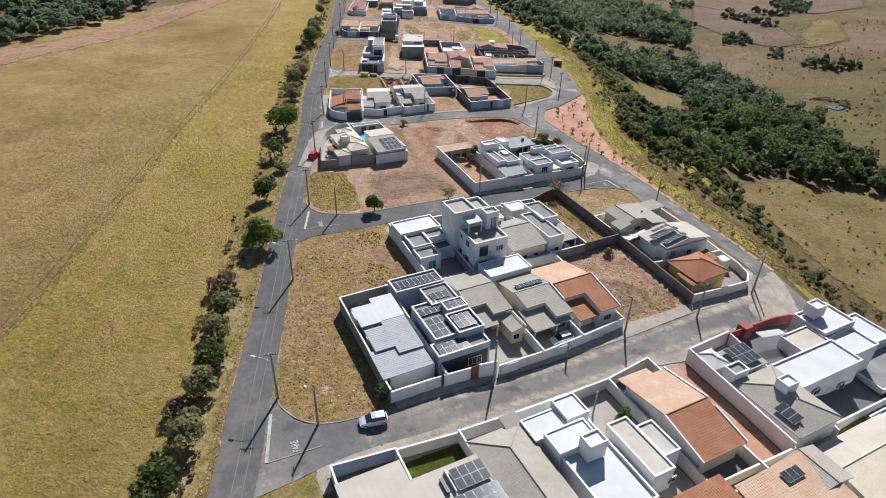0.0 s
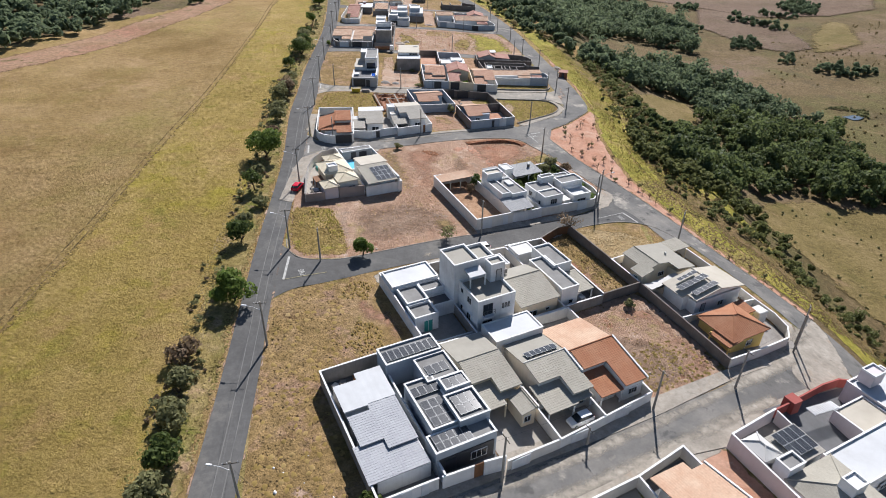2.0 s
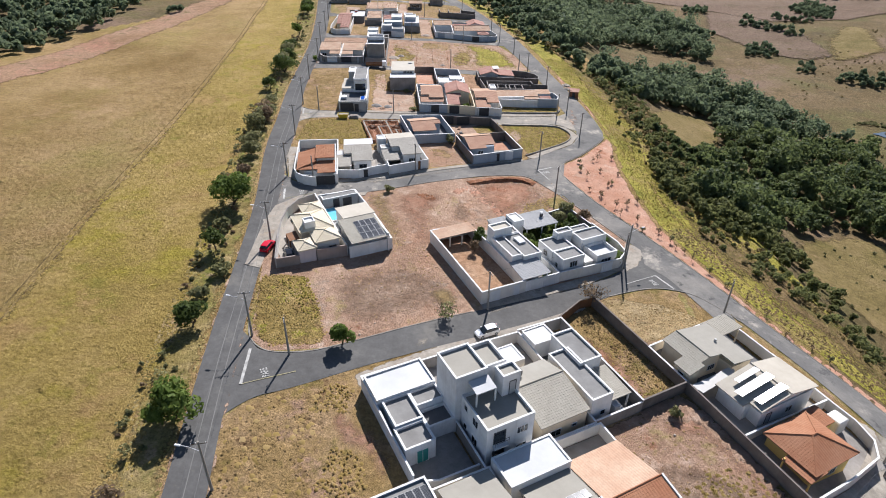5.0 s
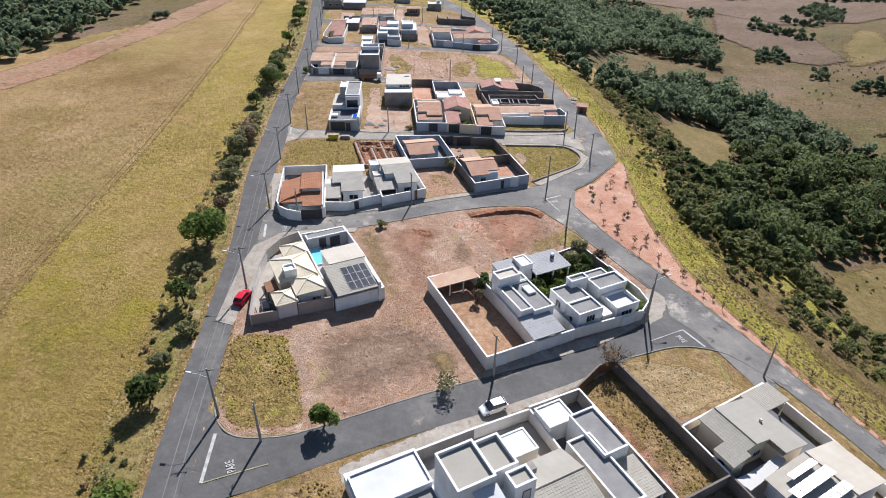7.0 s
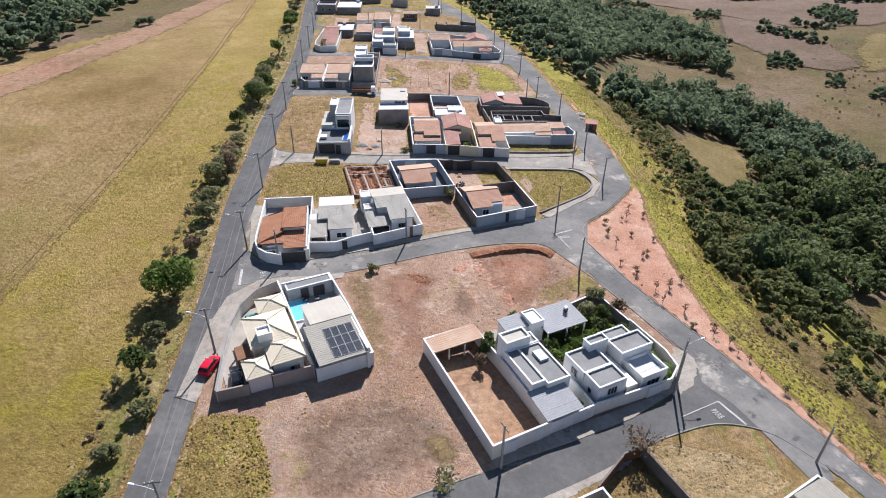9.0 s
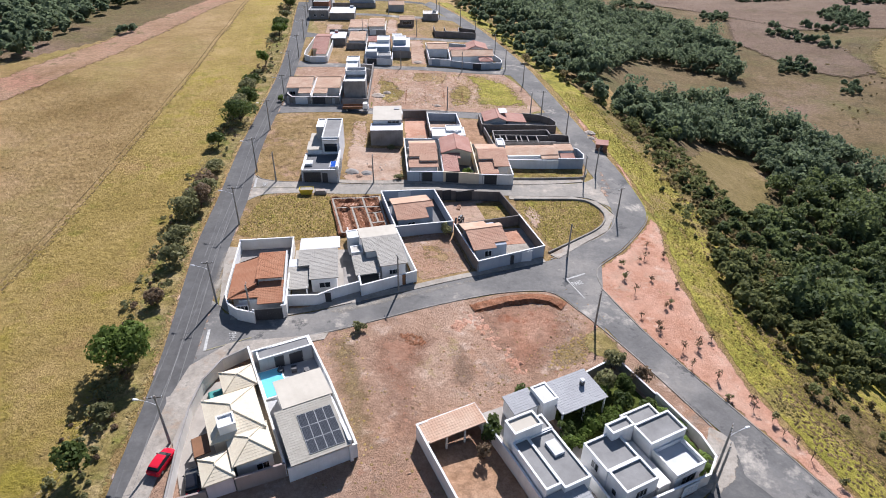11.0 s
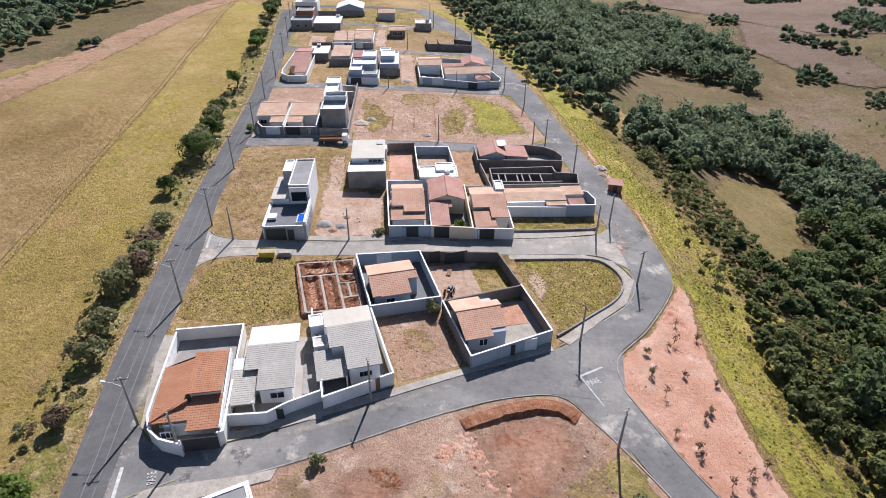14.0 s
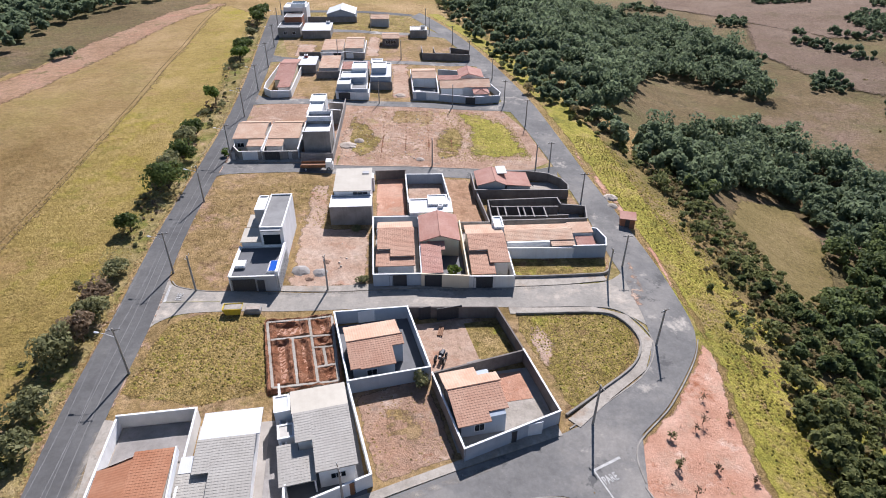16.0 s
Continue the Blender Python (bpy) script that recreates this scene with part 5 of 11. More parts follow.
    def gable(self, u0, u1, v0, v1, z, rise, along, mat, other=None, wall=None, at=0.5, over=0.0, ridge=True, bare=False):
        """A house under two roof planes. along: the ridge's axis. at: where the ridge lies. other: cover of the second plane."""
        wall = wall or CREAM
        other = other or mat
        a0, a1, b0, b1 = u0 - over, u1 + over, v0 - over, v1 + over
        d = self.dz((u0 + u1) / 2, (v0 + v1) / 2)
        if not bare:
            i = 0.25 + over
            b = Bits()
            U0, U1, V0, V1 = a0 + i - self.u, a1 - i - self.u, b0 + i - self.v, b1 - i - self.v
            zz = z + d - 0.12
            if along == "u":
                m = V0 + (V1 - V0) * at
                prof = [(V0, -1.2), (V1, -1.2), (V1, zz), (m, zz + rise - 0.1), (V0, zz)]
                pts = [(x, y, h) for x in (U0, U1) for y, h in prof]
            else:
                m = U0 + (U1 - U0) * at
                prof = [(U0, -1.2), (U1, -1.2), (U1, zz), (m, zz + rise - 0.1), (U0, zz)]
                pts = [(x, y, h) for y in (V0, V1) for x, h in prof]
            b.add(pts, [(4, 3, 2, 1, 0), (5, 6, 7, 8, 9)] + [(k, (k + 1) % 5, 5 + (k + 1) % 5, 5 + k) for k in range(5)])
            part("wall", b, wall, self.ob)
        if along == "u":
            m = b0 + (b1 - b0) * at
            self.slope(((a0, b0, z), (a1, b0, z)), ((a0, m, z + rise), (a1, m, z + rise)), mat, d=d)
            self.slope(((a1, b1, z), (a0, b1, z)), ((a1, m, z + rise), (a0, m, z + rise)), other, d=d)
            if ridge:
                self.ridge((a0, m, z + rise), (a1, m, z + rise), mat, d=d)
        else:
            m = a0 + (a1 - a0) * at
            self.slope(((a0, b1, z), (a0, b0, z)), ((m, b1, z + rise), (m, b0, z + rise)), mat, d=d)
            self.slope(((a1, b0, z), (a1, b1, z)), ((m, b0, z + rise), (m, b1, z + rise)), other, d=d)
            if ridge:
                self.ridge((m, b0, z + rise), (m, b1, z + rise), mat, d=d)

    def hip(self, u0, u1, v0, v1, z, rise, mat, wall=None, over=0.4, bare=False):
        if not bare:
            self.body(u0 + 0.1, u1 - 0.1, v0 + 0.1, v1 - 0.1, z - 0.05, wall or CREAM)
        d = self.dz((u0 + u1) / 2, (v0 + v1) / 2)
        a0, a1, b0, b1 = u0 - over, u1 + over, v0 - over, v1 + over
        w, l = a1 - a0, b1 - b0
        if w >= l:
            r0, r1 = (a0 + l / 2, (b0 + b1) / 2, z + rise), (a1 - l / 2, (b0 + b1) / 2, z + rise)
            planes = [(((a0, b0, z), (a1, b0, z)), (r0, r1)), (((a1, b1, z), (a0, b1, z)), (r1, r0)), (((a0, b1, z), (a0, b0, z)), (r0, r0)), (((a1, b0, z), (a1, b1, z)), (r1, r1))]
        else:
            r0, r1 = ((a0 + a1) / 2, b0 + w / 2, z + rise), ((a0 + a1) / 2, b1 - w / 2, z + rise)
            planes = [(((a0, b1, z), (a0, b0, z)), (r1, r0)), (((a1, b0, z), (a1, b1, z)), (r0, r1)), (((a0, b0, z), (a1, b0, z)), (r0, r0)), (((a1, b1, z), (a0, b1, z)), (r1, r1))]
        for e, r in planes:
            self.slope(e, r, mat, d=d)
        for c, r in (((a0, b0, z), r0), ((a1, b0, z), r0 if w < l else r1), ((a1, b1, z), r1), ((a0, b1, z), r1 if w < l else r0)):
            self.ridge(c, r, mat, 0.09, d)
        self.ridge(r0, r1, mat, d=d)

    def shed(self, u0, u1, v0, v1, z0, z1, axis, mat, wall=None, name="roof"):
        """One plane that rises from z0 to z1 along +u or +v (axis 'u' or 'v'); walls beneath if wall is given."""
        if axis == "v":
            self.slope(((u0, v0, z0), (u1, v0, z0)), ((u0, v1, z1), (u1, v1, z1)), mat, name=name)
        else:
            self.slope(((u0, v1, z0), (u0, v0, z0)), ((u1, v1, z1), (u1, v0, z1)), mat, name=name)
        if wall:
            self.body(u0 + 0.2, u1 - 0.2, v0 + 0.2, v1 - 0.2, min(z0, z1) - 0.1, wall)

    def steps(self, rects, v0, z0, v1, z1, mat, name="roof"):
        """One roof plane with a stepped outline: rectangles u0, u1, v0, v1 in the plane that holds z0 at v0 and z1 at v1."""
        for a, b, c, e in rects:
            zc, ze = (z0 + (z1 - z0) * (q - v0) / (v1 - v0) for q in (c, e))
            if zc <= ze:
                self.slope(((a, c, zc), (b, c, zc)), ((a, e, ze), (b, e, ze)), mat, d=0.0, name=name)
            else:
                self.slope(((b, e, ze), (a, e, ze)), ((b, c, zc), (a, c, zc)), mat, d=0.0, name=name)

    def gabled(self, u0, u1, v0, vr, v1, z0, zr, z1, mat):
        """The walls under a ridge that runs along u: one solid with a pitched top."""
        prof = [(v0, -1.2), (v1, -1.2), (v1, z1 - 0.2), (vr, zr - 0.2), (v0, z0 - 0.2)]
        pts = [(u - self.u, v - self.v, z) for u in (u0, u1) for v, z in prof]
        part("wall", Bits().add(pts, [(4, 3, 2, 1, 0), (5, 6, 7, 8, 9)] + [(k, (k + 1) % 5, 5 + (k + 1) % 5, 5 + k) for k in range(5)]), mat, self.ob)

    def verge(self, u, w, v0, z0, v1, z1, mat=None, thick=0.3):
        """A raised sloping coping along a gable's edge."""
        pts = [(u + s * w / 2 - self.u, v - self.v, z + k) for v, z in ((v0, z0), (v1, z1)) for s in (-1, 1) for k in (-thick, 0.14)]
        part("verge_coping", Bits().add(pts, [(0, 1, 3, 2), (4, 6, 7, 5), (0, 4, 5, 1), (2, 3, 7, 6), (1, 5, 7, 3), (0, 2, 6, 4)]), mat or WHITE, self.ob)

    def posts(self, spots, h, mat=None):
        for u, v in spots:
            d = self.dz(u, v)
            part("post", Bits().box(u - 0.1 - self.u, u + 0.1 - self.u, v - 0.1 - self.v, v + 0.1 - self.v, d - 0.5, d + h), mat or WHITE, self.ob)

    def yard_wall(self, line, h, mat, cap=None, t=0.16, drop=1.0):
        """A yard wall that follows the ground: one stretch from corner to corner, each with its coping."""
        for i in range(len(line) - 1):
            p, q = Vector(line[i]), Vector(line[i + 1])
            d = (q - p).normalized()
            n = Vector((-d.y, d.x))
            last = None
            for name, m, w, lo, hi in (("yard_wall", mat, t, None, h - 0.05), ("coping", cap or WHITE, t + 0.1, h - 0.052, h + 0.02)):
                e = d * (w / 2) * (1.0 if i == 0 else 0.98)
                pts = []
                for r in (p - e, q + e):
                    z = self.dz(r.x, r.y)
                    for s in (1, -1):
                        x, y = r.x + n.x * s * w / 2 - self.u, r.y + n.y * s * w / 2 - self.v
                        pts += [(x, y, z - drop if lo is None else z + lo), (x, y, z + hi + 0.003 * (i % 3))]
                last = part(name, Bits().add(pts, [(0, 1, 3, 2), (6, 7, 5, 4), (0, 4, 5, 1), (3, 7, 6, 2), (1, 5, 7, 3), (0, 2, 6, 4)]), m, last or self.ob)

    def opening(self, name, u, v, z, w, h, face, mat, frame_mat, bars=1, label="", child="pane"):
        """A window or door that stands 4 cm proud of its wall: a frame with panes set back in it."""
        d = self.dz(u, v)
        m = pose(u - self.u, v - self.v, z + d, 0, 0, TURN_OF[face])
        k = 0.07
        ob = part(name, Bits().ring(-w / 2 - k, w / 2 + k, -k, h + k, k, -0.12, 0.05).upright(), frame_mat, self.ob, label)
        ob.matrix_basis = m
        for i in range(1, bars + 1):
            x = -w / 2 + w * i / (bars + 1)
            part("mullion", Bits().box(x - 0.025, x + 0.025, -0.04, 0.1, 0, h), frame_mat, ob)
        for i in range(bars + 1):
            x0, x1 = -w / 2 + w * i / (bars + 1) + 0.02, -w / 2 + w * (i + 1) / (bars + 1) - 0.02
            part(child, Bits().box(x0, x1, -0.02, 0.08, 0.01, h - 0.01), mat, ob)
        return ob

    def window(self, u, v, z, w, h, face, bars=1):
        return self.opening("window", u, v, z, w, h, face, GLASS, FRAME_WHITE, bars)

    def door(self, u, v, w=0.9, h=2.1, face="S", mat=None):
        return self.opening("door", u, v, 0.12, w, h, face, mat or WOOD, FRAME_DARK, 0, child="panel")

    def gate(self, u, v, w, h, face="S", mat=None):
        d = self.dz(u, v)
        ob = part("gate", Bits().box(-w / 2, w / 2, -0.12, -0.08, 0.08, h), mat or GATE_DARK, self.ob)
        ob.matrix_basis = pose(u - self.u, v - self.v, d, 0, 0, TURN_OF[face])
        n = max(2, int(w / 0.45))
        for i in range(n + 1):
            shared("bar", ("bar", h, (mat or GATE_DARK).name), lambda: Bits().box(-0.03, 0.03, -0.15, -0.12, 0.08, h - 0.09), mat or GATE_DARK, ob, pose(-w / 2 + 0.03 + (w - 0.06) * i / n, 0, 0))
        part("top_rail", Bits().box(-w / 2, w / 2, -0.16, -0.08, h - 0.08, h + 0.02), mat or GATE_DARK, ob)
        return ob

    def solar(self, u, v, z, nu, nv, pu=1.0, pv=1.65, du=0.0, dv=0.0, gap=0.05):
        """Rows of solar panels on a plane that rises du per metre along u and dv per metre along v; (u, v, z) is the middle."""
        d = self.dz(u, v)
        nrm = Vector((-du, -dv, 1)).normalized()
        ex = Vector((1, 0, du)).normalized()
        ey = nrm.cross(ex)
        rot = Matrix((ex, ey, nrm)).transposed().to_4x4()
        centre = Matrix.Translation((u - self.u, v - self.v, z + d + 0.12))

        def panel():
            b = Bits().box(-pu / 2, pu / 2, -pv / 2, pv / 2, -0.03, 0.0)
            return b

        def rim():
            return Bits().ring(-pu / 2, pu / 2, -pv / 2, pv / 2, 0.035, -0.035, 0.006)

        for i in range(nu):
            for j in range(nv):
                m = centre @ rot @ Matrix.Translation(((i - (nu - 1) / 2) * (pu + gap), (j - (nv - 1) / 2) * (pv + gap), 0.0))
                p = shared("solar_panel", ("panel", pu, pv), panel, SOLAR, self.ob, m)
                shared("panel_frame", ("rim", pu, pv), rim, PANEL_FRAME, p, Matrix.Identity(4))

    def tank_box(self, u0, u1, v0, v1, z0, z1, mat=None):
        self.body(u0, u1, v0, v1, z1 - 0.3, mat or WHITE, "tank_house", z0)
        d = self.dz((u0 + u1) / 2, (v0 + v1) / 2)
        ring = [(u0 - self.u + 0.08, v0 - self.v + 0.08), (u1 - self.u - 0.08, v0 - self.v + 0.08), (u1 - self.u - 0.08, v1 - self.v - 0.08), (u0 - self.u + 0.08, v1 - self.v - 0.08)]
        part("parapet", Bits().wall(ring, z1 + d, 0.2, z1 - 0.31 + d, True), WHITE, self.ob)

    def floor(self, u0, u1, v0, v1, mat=None, h=0.16, name="yard_floor"):
        b = Bits()
        n = max(1, int((u1 - u0) / 2))
        m = max(1, int((v1 - v0) / 3))
        for j in range(m + 1):
            for i in range(n + 1):
                u, v = u0 + (u1 - u0) * i / n, v0 + (v1 - v0) * j / m
                b.v.append((u - self.u, v - self.v, self.dz(u, v) + h))
        b.f = [(j * (n + 1) + i, j * (n + 1) + i + 1, (j + 1) * (n + 1) + i + 1, (j + 1) * (n + 1) + i) for j in range(m) for i in range(n)]
        return part(name, b, mat or YARD, self.ob)


def house(site, u, v, label, group="houses of the village", name="house", category="house"):
    x, y = site.at(u, v)
    ob = thing(name, label, category, pose(x, y, gz(x, y), 0, 0, site.degrees), group)
    return Plot(ob, u, v, site)


# ---- block one, front row ----
h = house(F1, 4, 10, "white house with stepped pale grey roofs on a walled plot")
h.floor(-0.3, 8.2, -1.3, 20.6, DARK_FLOOR)
h.yard_wall([(-0.4, -1.4), (-0.4, 20.7), (8.2, 20.9)], 2.8, CONCRETE)
h.yard_wall([(-0.4, -1.4), (7.4, -1.4)], 2.2, WHITE)
h.body(0.4, 7.4, 0.6, 17.4, 2.5, WHITE)
h.steps([(0.1, 3.5, 11.5, 16.3), (3.5, 7.4, 11.7, 17.5)], 11.5, 3.65, 17.5, 4.0, WHITE_METAL)
h.steps([(0.2, 3.3, 5.7, 10.7), (3.3, 7.3, 4.1, 12.0)], 4.1, 3.2, 12.0, 3.62, SLATE_TILE)
h.steps([(-0.7, 7.2, 0.4, 6.2)], 0.4, 2.7, 6.2, 3.0, SLATE_TILE)
h.gate(2.2, -1.45, 3.4, 2.1, "S", GATE_WHITE)
h.gate(5.6, -1.45, 1.0, 2.1, "S", GATE_WHITE)

h = house(F1, 12.5, 10, "white flat-roofed house covered in solar panels")
h.floor(8.3, 16.7, -1.5, 20.4, DARK_FLOOR)
h.yard_wall([(8.3, -1.5), (8.3, 20.8), (16.8, 20.8)], 2.6, BLUEGREY)
h.flat(8.0, 16.6, 16.4, 20.2, 4.4, BLUEGREY, TERRACE, 0.35)
h.solar(12.3, 18.2, 4.15, 9, 1, 0.86, 2.1)
h.flat(12.0, 16.9, 11.2, 16.2, 4.4, BLUEGREY, TERRACE, 0.35)
h.solar(14.4, 13.4, 4.15, 3, 1, 1.05, 1.8)
h.flat(9.0, 13.2, 3.6, 12.6, 4.3, BLUEGREY, TERRACE, 0.35)
h.solar(11.2, 10.4, 4.1, 4, 1, 0.95, 1.7)
h.solar(11.2, 6.4, 4.1, 3, 3, 1.05, 1.5)
h.flat(13.3, 17.0, 8.3, 10.8, 5.2, BLUEGREY, TERRACE, 0.35)
h.solar(15.1, 9.5, 4.95, 3, 1, 1.0, 1.7)
h.flat(12.6, 17.0, 2.9, 7.8, 5.2, BLUEGREY, TERRACE, 0.45)
h.solar(14.8, 5.6, 4.9, 3, 2, 1.0, 1.65)
h.flat(8.0, 16.6, 0.4, 3.4, 4.2, BLUEGREY, TERRACE, 0.4)
h.solar(11.0, 1.9, 3.95, 5, 2, 0.95, 1.2)
h.yard_wall([(8.0, -1.6), (12.2, -1.7)], 2.4, WHITE)
h.yard_wall([(13.6, -1.9), (16.4, -2.2)], 2.8, WHITE)
h.gate(12.9, -1.7, 1.4, 2.6, "S", WOOD)
h.door(10, 0.22, 1.4, 2.2, "S", FRAME_DARK)
# dark panel added to stand for the shaded void under the front roof slab
h.body(8.4, 16.2, 0.26, 0.38, 3.0, GATE_DARK, "front_screen")
h.window(14, 0.24, 1.0, 2.2, 1.3, "S", 2)

h = house(F1, 20.7, 9, "cream house with ridged grey-beige tile roof")
h.floor(16.9, 24.8, -2.0, 19.6)
h.yard_wall([(16.8, -2.4), (25.0, -2.2)], 2.0, OFFWHITE)
h.yard_wall([(25.0, -2.2), (25.0, 19.6), (16.8, 19.6)], 2.2, OFFWHITE)
h.gabled(18.0, 24.2, 9.6, 13.3, 18.6, 3.9, 4.6, 3.5, CREAM)
h.gabled(21.1, 24.2, 7.0, 9.5, 9.6, 3.5, 3.9, 3.9, CREAM)
h.steps([(17.7, 24.5, 13.3, 19.0)], 13.3, 4.6, 19.0, 3.5, BEIGE_METAL)
h.steps([(17.8, 20.9, 9.2, 13.3), (20.9, 24.5, 6.6, 13.3)], 6.6, 3.5, 13.3, 4.6, GREY_TILE)
h.ridge((17.7, 13.3, 4.6), (24.5, 13.3, 4.6), GREY_TILE, 0.09, 0.0)
h.steps([(17.6, 21.1, 5.0, 9.6), (21.1, 23.4, 5.9, 7.2)], 5.0, 2.55, 9.6, 3.05, GREY_TILE)
h.body(17.9, 20.9, 7.6, 9.5, 2.5, CREAM)
h.gable(21.9, 24.5, 2.5, 6.6, 2.75, 0.5, "v", GREY_TILE, None, CREAM, 0.85)
h.verge(24.5, 0.24, 2.5, 2.85, 6.6, 2.85, OFFWHITE)
h.posts([(17.8, 5.2), (21.0, 5.2)], 2.45, CREAM)
h.gate(18.6, -2.5, 2.8, 1.9, "S", GATE_WHITE)
h.window(23.0, 2.72, 1.0, 1.0, 1.0, "S")

h = house(F1, 29, 8, "house with grey tile roof, small solar row and carport")
h.floor(25.1, 33.0, -1.8, 19.0)
h.yard_wall([(25.1, -2.2), (33.4, -1.4)], 2.0, WHITE)
h.yard_wall([(33.2, -1.4), (33.2, 15)], 2.2, OFFWHITE)
h.gabled(26.8, 33.3, 5.9, 9.5, 14.9, 4.0, 4.6, 3.5, OFFWHITE)
h.gabled(30.4, 33.3, 2.6, 5.8, 5.9, 3.5, 4.0, 4.0, OFFWHITE)
h.steps([(26.4, 33.5, 9.5, 15.2)], 9.5, 4.6, 15.2, 3.5, BEIGE_METAL)
h.solar(30.2, 10.7, 4.42, 6, 1, 0.85, 1.3, 0, -0.19)
h.steps([(26.6, 30.2, 5.6, 9.5), (30.2, 33.6, 2.2, 9.5)], 2.2, 3.5, 9.5, 4.6, GREY_TILE)
h.ridge((26.5, 9.5, 4.6), (33.6, 9.5, 4.6), OFFWHITE, 0.1, 0.0)
h.verge(33.7, 0.22, 5.0, 4.05, 9.6, 4.7)
h.steps([(25.5, 30.4, 1.2, 6.4), (30.4, 33.2, 1.5, 2.6)], 1.2, 2.55, 6.4, 3.1, GREY_TILE)
h.body(26.0, 30.2, 4.4, 5.8, 2.6, OFFWHITE)
h.posts([(25.6, 1.4), (29.9, 1.4), (25.6, 4.6), (33.0, 1.7)], 2.5, WHITE)
h.gate(28.4, -2.1, 3.0, 1.9, "S", GATE_WHITE)
h.window(31.8, 2.58, 1.0, 1.4, 1.1, "S")

h = house(F1, 37.5, 7, "house with orange terracotta roof and white gable walls")
h.floor(33.5, 42.2, -1.0, 19.4)
h.yard_wall([(33.4, -1.4), (42.4, -0.6)], 2.0, WHITE)
h.yard_wall([(42.3, -0.6), (42.3, 19.6), (33.4, 19.6)], 2.1, OFFWHITE)
h.gabled(34.4, 42.0, 5.7, 8.9, 15.9, 4.2, 4.9, 3.3, WHITE)
h.gabled(38.5, 42.0, 1.1, 5.6, 5.7, 3.35, 4.2, 4.2, WHITE)
# north slope takes the paler tile to look sunlit
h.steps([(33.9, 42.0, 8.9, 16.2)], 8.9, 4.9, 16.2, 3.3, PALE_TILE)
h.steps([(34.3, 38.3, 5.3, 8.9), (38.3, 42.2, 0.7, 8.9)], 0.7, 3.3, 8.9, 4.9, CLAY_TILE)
h.ridge((34.0, 8.9, 4.9), (42.2, 8.9, 4.9), CLAY_TILE, 0.1, 0.0)
h.verge(42.3, 0.24, 0.6, 3.35, 8.9, 4.95)
h.steps([(34.3, 38.3, 0.9, 6.0)], 0.9, 2.5, 6.0, 3.1, CLAY_TILE)
h.body(34.6, 38.1, 2.2, 5.8, 2.45, WHITE)
h.window(40.3, 1.08, 1.1, 1.5, 1.0, "S", 2)
h.gate(36.5, -1.2, 2.6, 1.9, "S", GATE_WHITE)
h.posts([(34.5, 1.1), (38.1, 1.1)], 2.4, WHITE)

# ---- block one, rear row ----
h = house(F1, 20, 32, "low white house with stepped flat roofs and teal door")
h.floor(16.2, 24.2, 20.8, 33, CONCRETE)
h.yard_wall([(16.0, 22.0), (15.9, 39.1)], 2.6, STAINED)
h.yard_wall([(15.9, 39.1), (24.6, 39.0)], 2.6, WHITE)
h.yard_wall([(15.9, 22), (19, 20.9), (24.6, 20.9)], 1.4, OFFWHITE)
h.flat(16.0, 24.5, 33.4, 38.4, 3.4, STAINED, WHITE_METAL, 0.3)
h.flat(20.4, 24.4, 30.6, 33.4, 3.3, STAINED, TERRACE, 0.5)
h.flat(16.6, 20.4, 28.6, 33.4, 3.3, STAINED, TERRACE, 0.5)
h.flat(20.6, 24.4, 27.4, 30.5, 2.6, STAINED, DARK_FLOOR, 0.6)
h.flat(16.3, 20.4, 24.9, 28.5, 3.3, STAINED, TERRACE, 0.5)
h.opening("door", 18.6, 24.88, 0.15, 1.5, 2.2, "S", TEAL, FRAME_WHITE, 1, "teal metal double door", "panel")

h = house(F1, 28.4, 26, "unfinished three-storey house of stained white render")
h.floor(24.7, 33.0, 19.8, 39, CONCRETE)
h.yard_wall([(24.6, 19.8), (24.6, 39), (33.2, 39.2)], 2.2, CONCRETE)
h.flat(24.3, 28.85, 27.3, 32.6, 9.6, STAINED, BEIGE_METAL, 0.5)
h.flat(28.87, 32.0, 27.9, 32.4, 9.4, STAINED, BEIGE_METAL, 0.6)
h.flat(25.2, 32.0, 20.8, 27.28, 7.0, STAINED, BEIGE_METAL, 0.55)
h.flat(29.9, 32.5, 25.2, 27.28, 9.9, STAINED, BEIGE_METAL, 0.4)
h.shed(26.0, 28.9, 25.0, 27.2, 8.5, 8.8, "v", WHITE_METAL)
h.posts([(26.1, 25.1), (28.8, 25.1)], 8.5, WHITE)
h.door(31.4, 25.18, 0.9, 8.6, "S", GREY)
for z in (1.0, 4.2):
    h.opening("window", 27.0, 20.78, z + 0.1, 1.6, 1.9, "S", GLASS, FRAME_DARK, 1)
    h.window(30.3, 20.78, z + 0.5, 1.5, 1.1, "S", 2)
    h.window(25.18, 23.6, z + 0.6, 1.2, 1.2, "W")
    h.window(25.18, 26.0, z + 0.9, 0.8, 0.8, "W", 0)
h.body(26.0, 28.0, 20.1, 20.8, 4.15, STAINED, "balcony", 4.0)
part("rail", Bits().box(26.0 - 28.4, 28.0 - 28.4, 20.1 - 26, 20.14 - 26, 5.05, 5.1).box(26.0 - 28.4, 28.0 - 28.4, 20.1 - 26, 20.14 - 26, 4.6, 4.64).box(26.0 - 28.4, 26.05 - 28.4, 20.1 - 26, 20.14 - 26, 4.1, 5.1).box(27.95 - 28.4, 28.0 - 28.4, 20.1 - 26, 20.14 - 26, 4.1, 5.1), FRAME_DARK, h.ob)
h.flat(25.3, 33.8, 15.1, 19.7, 3.95, WHITE, WHITE_METAL, 0.2)

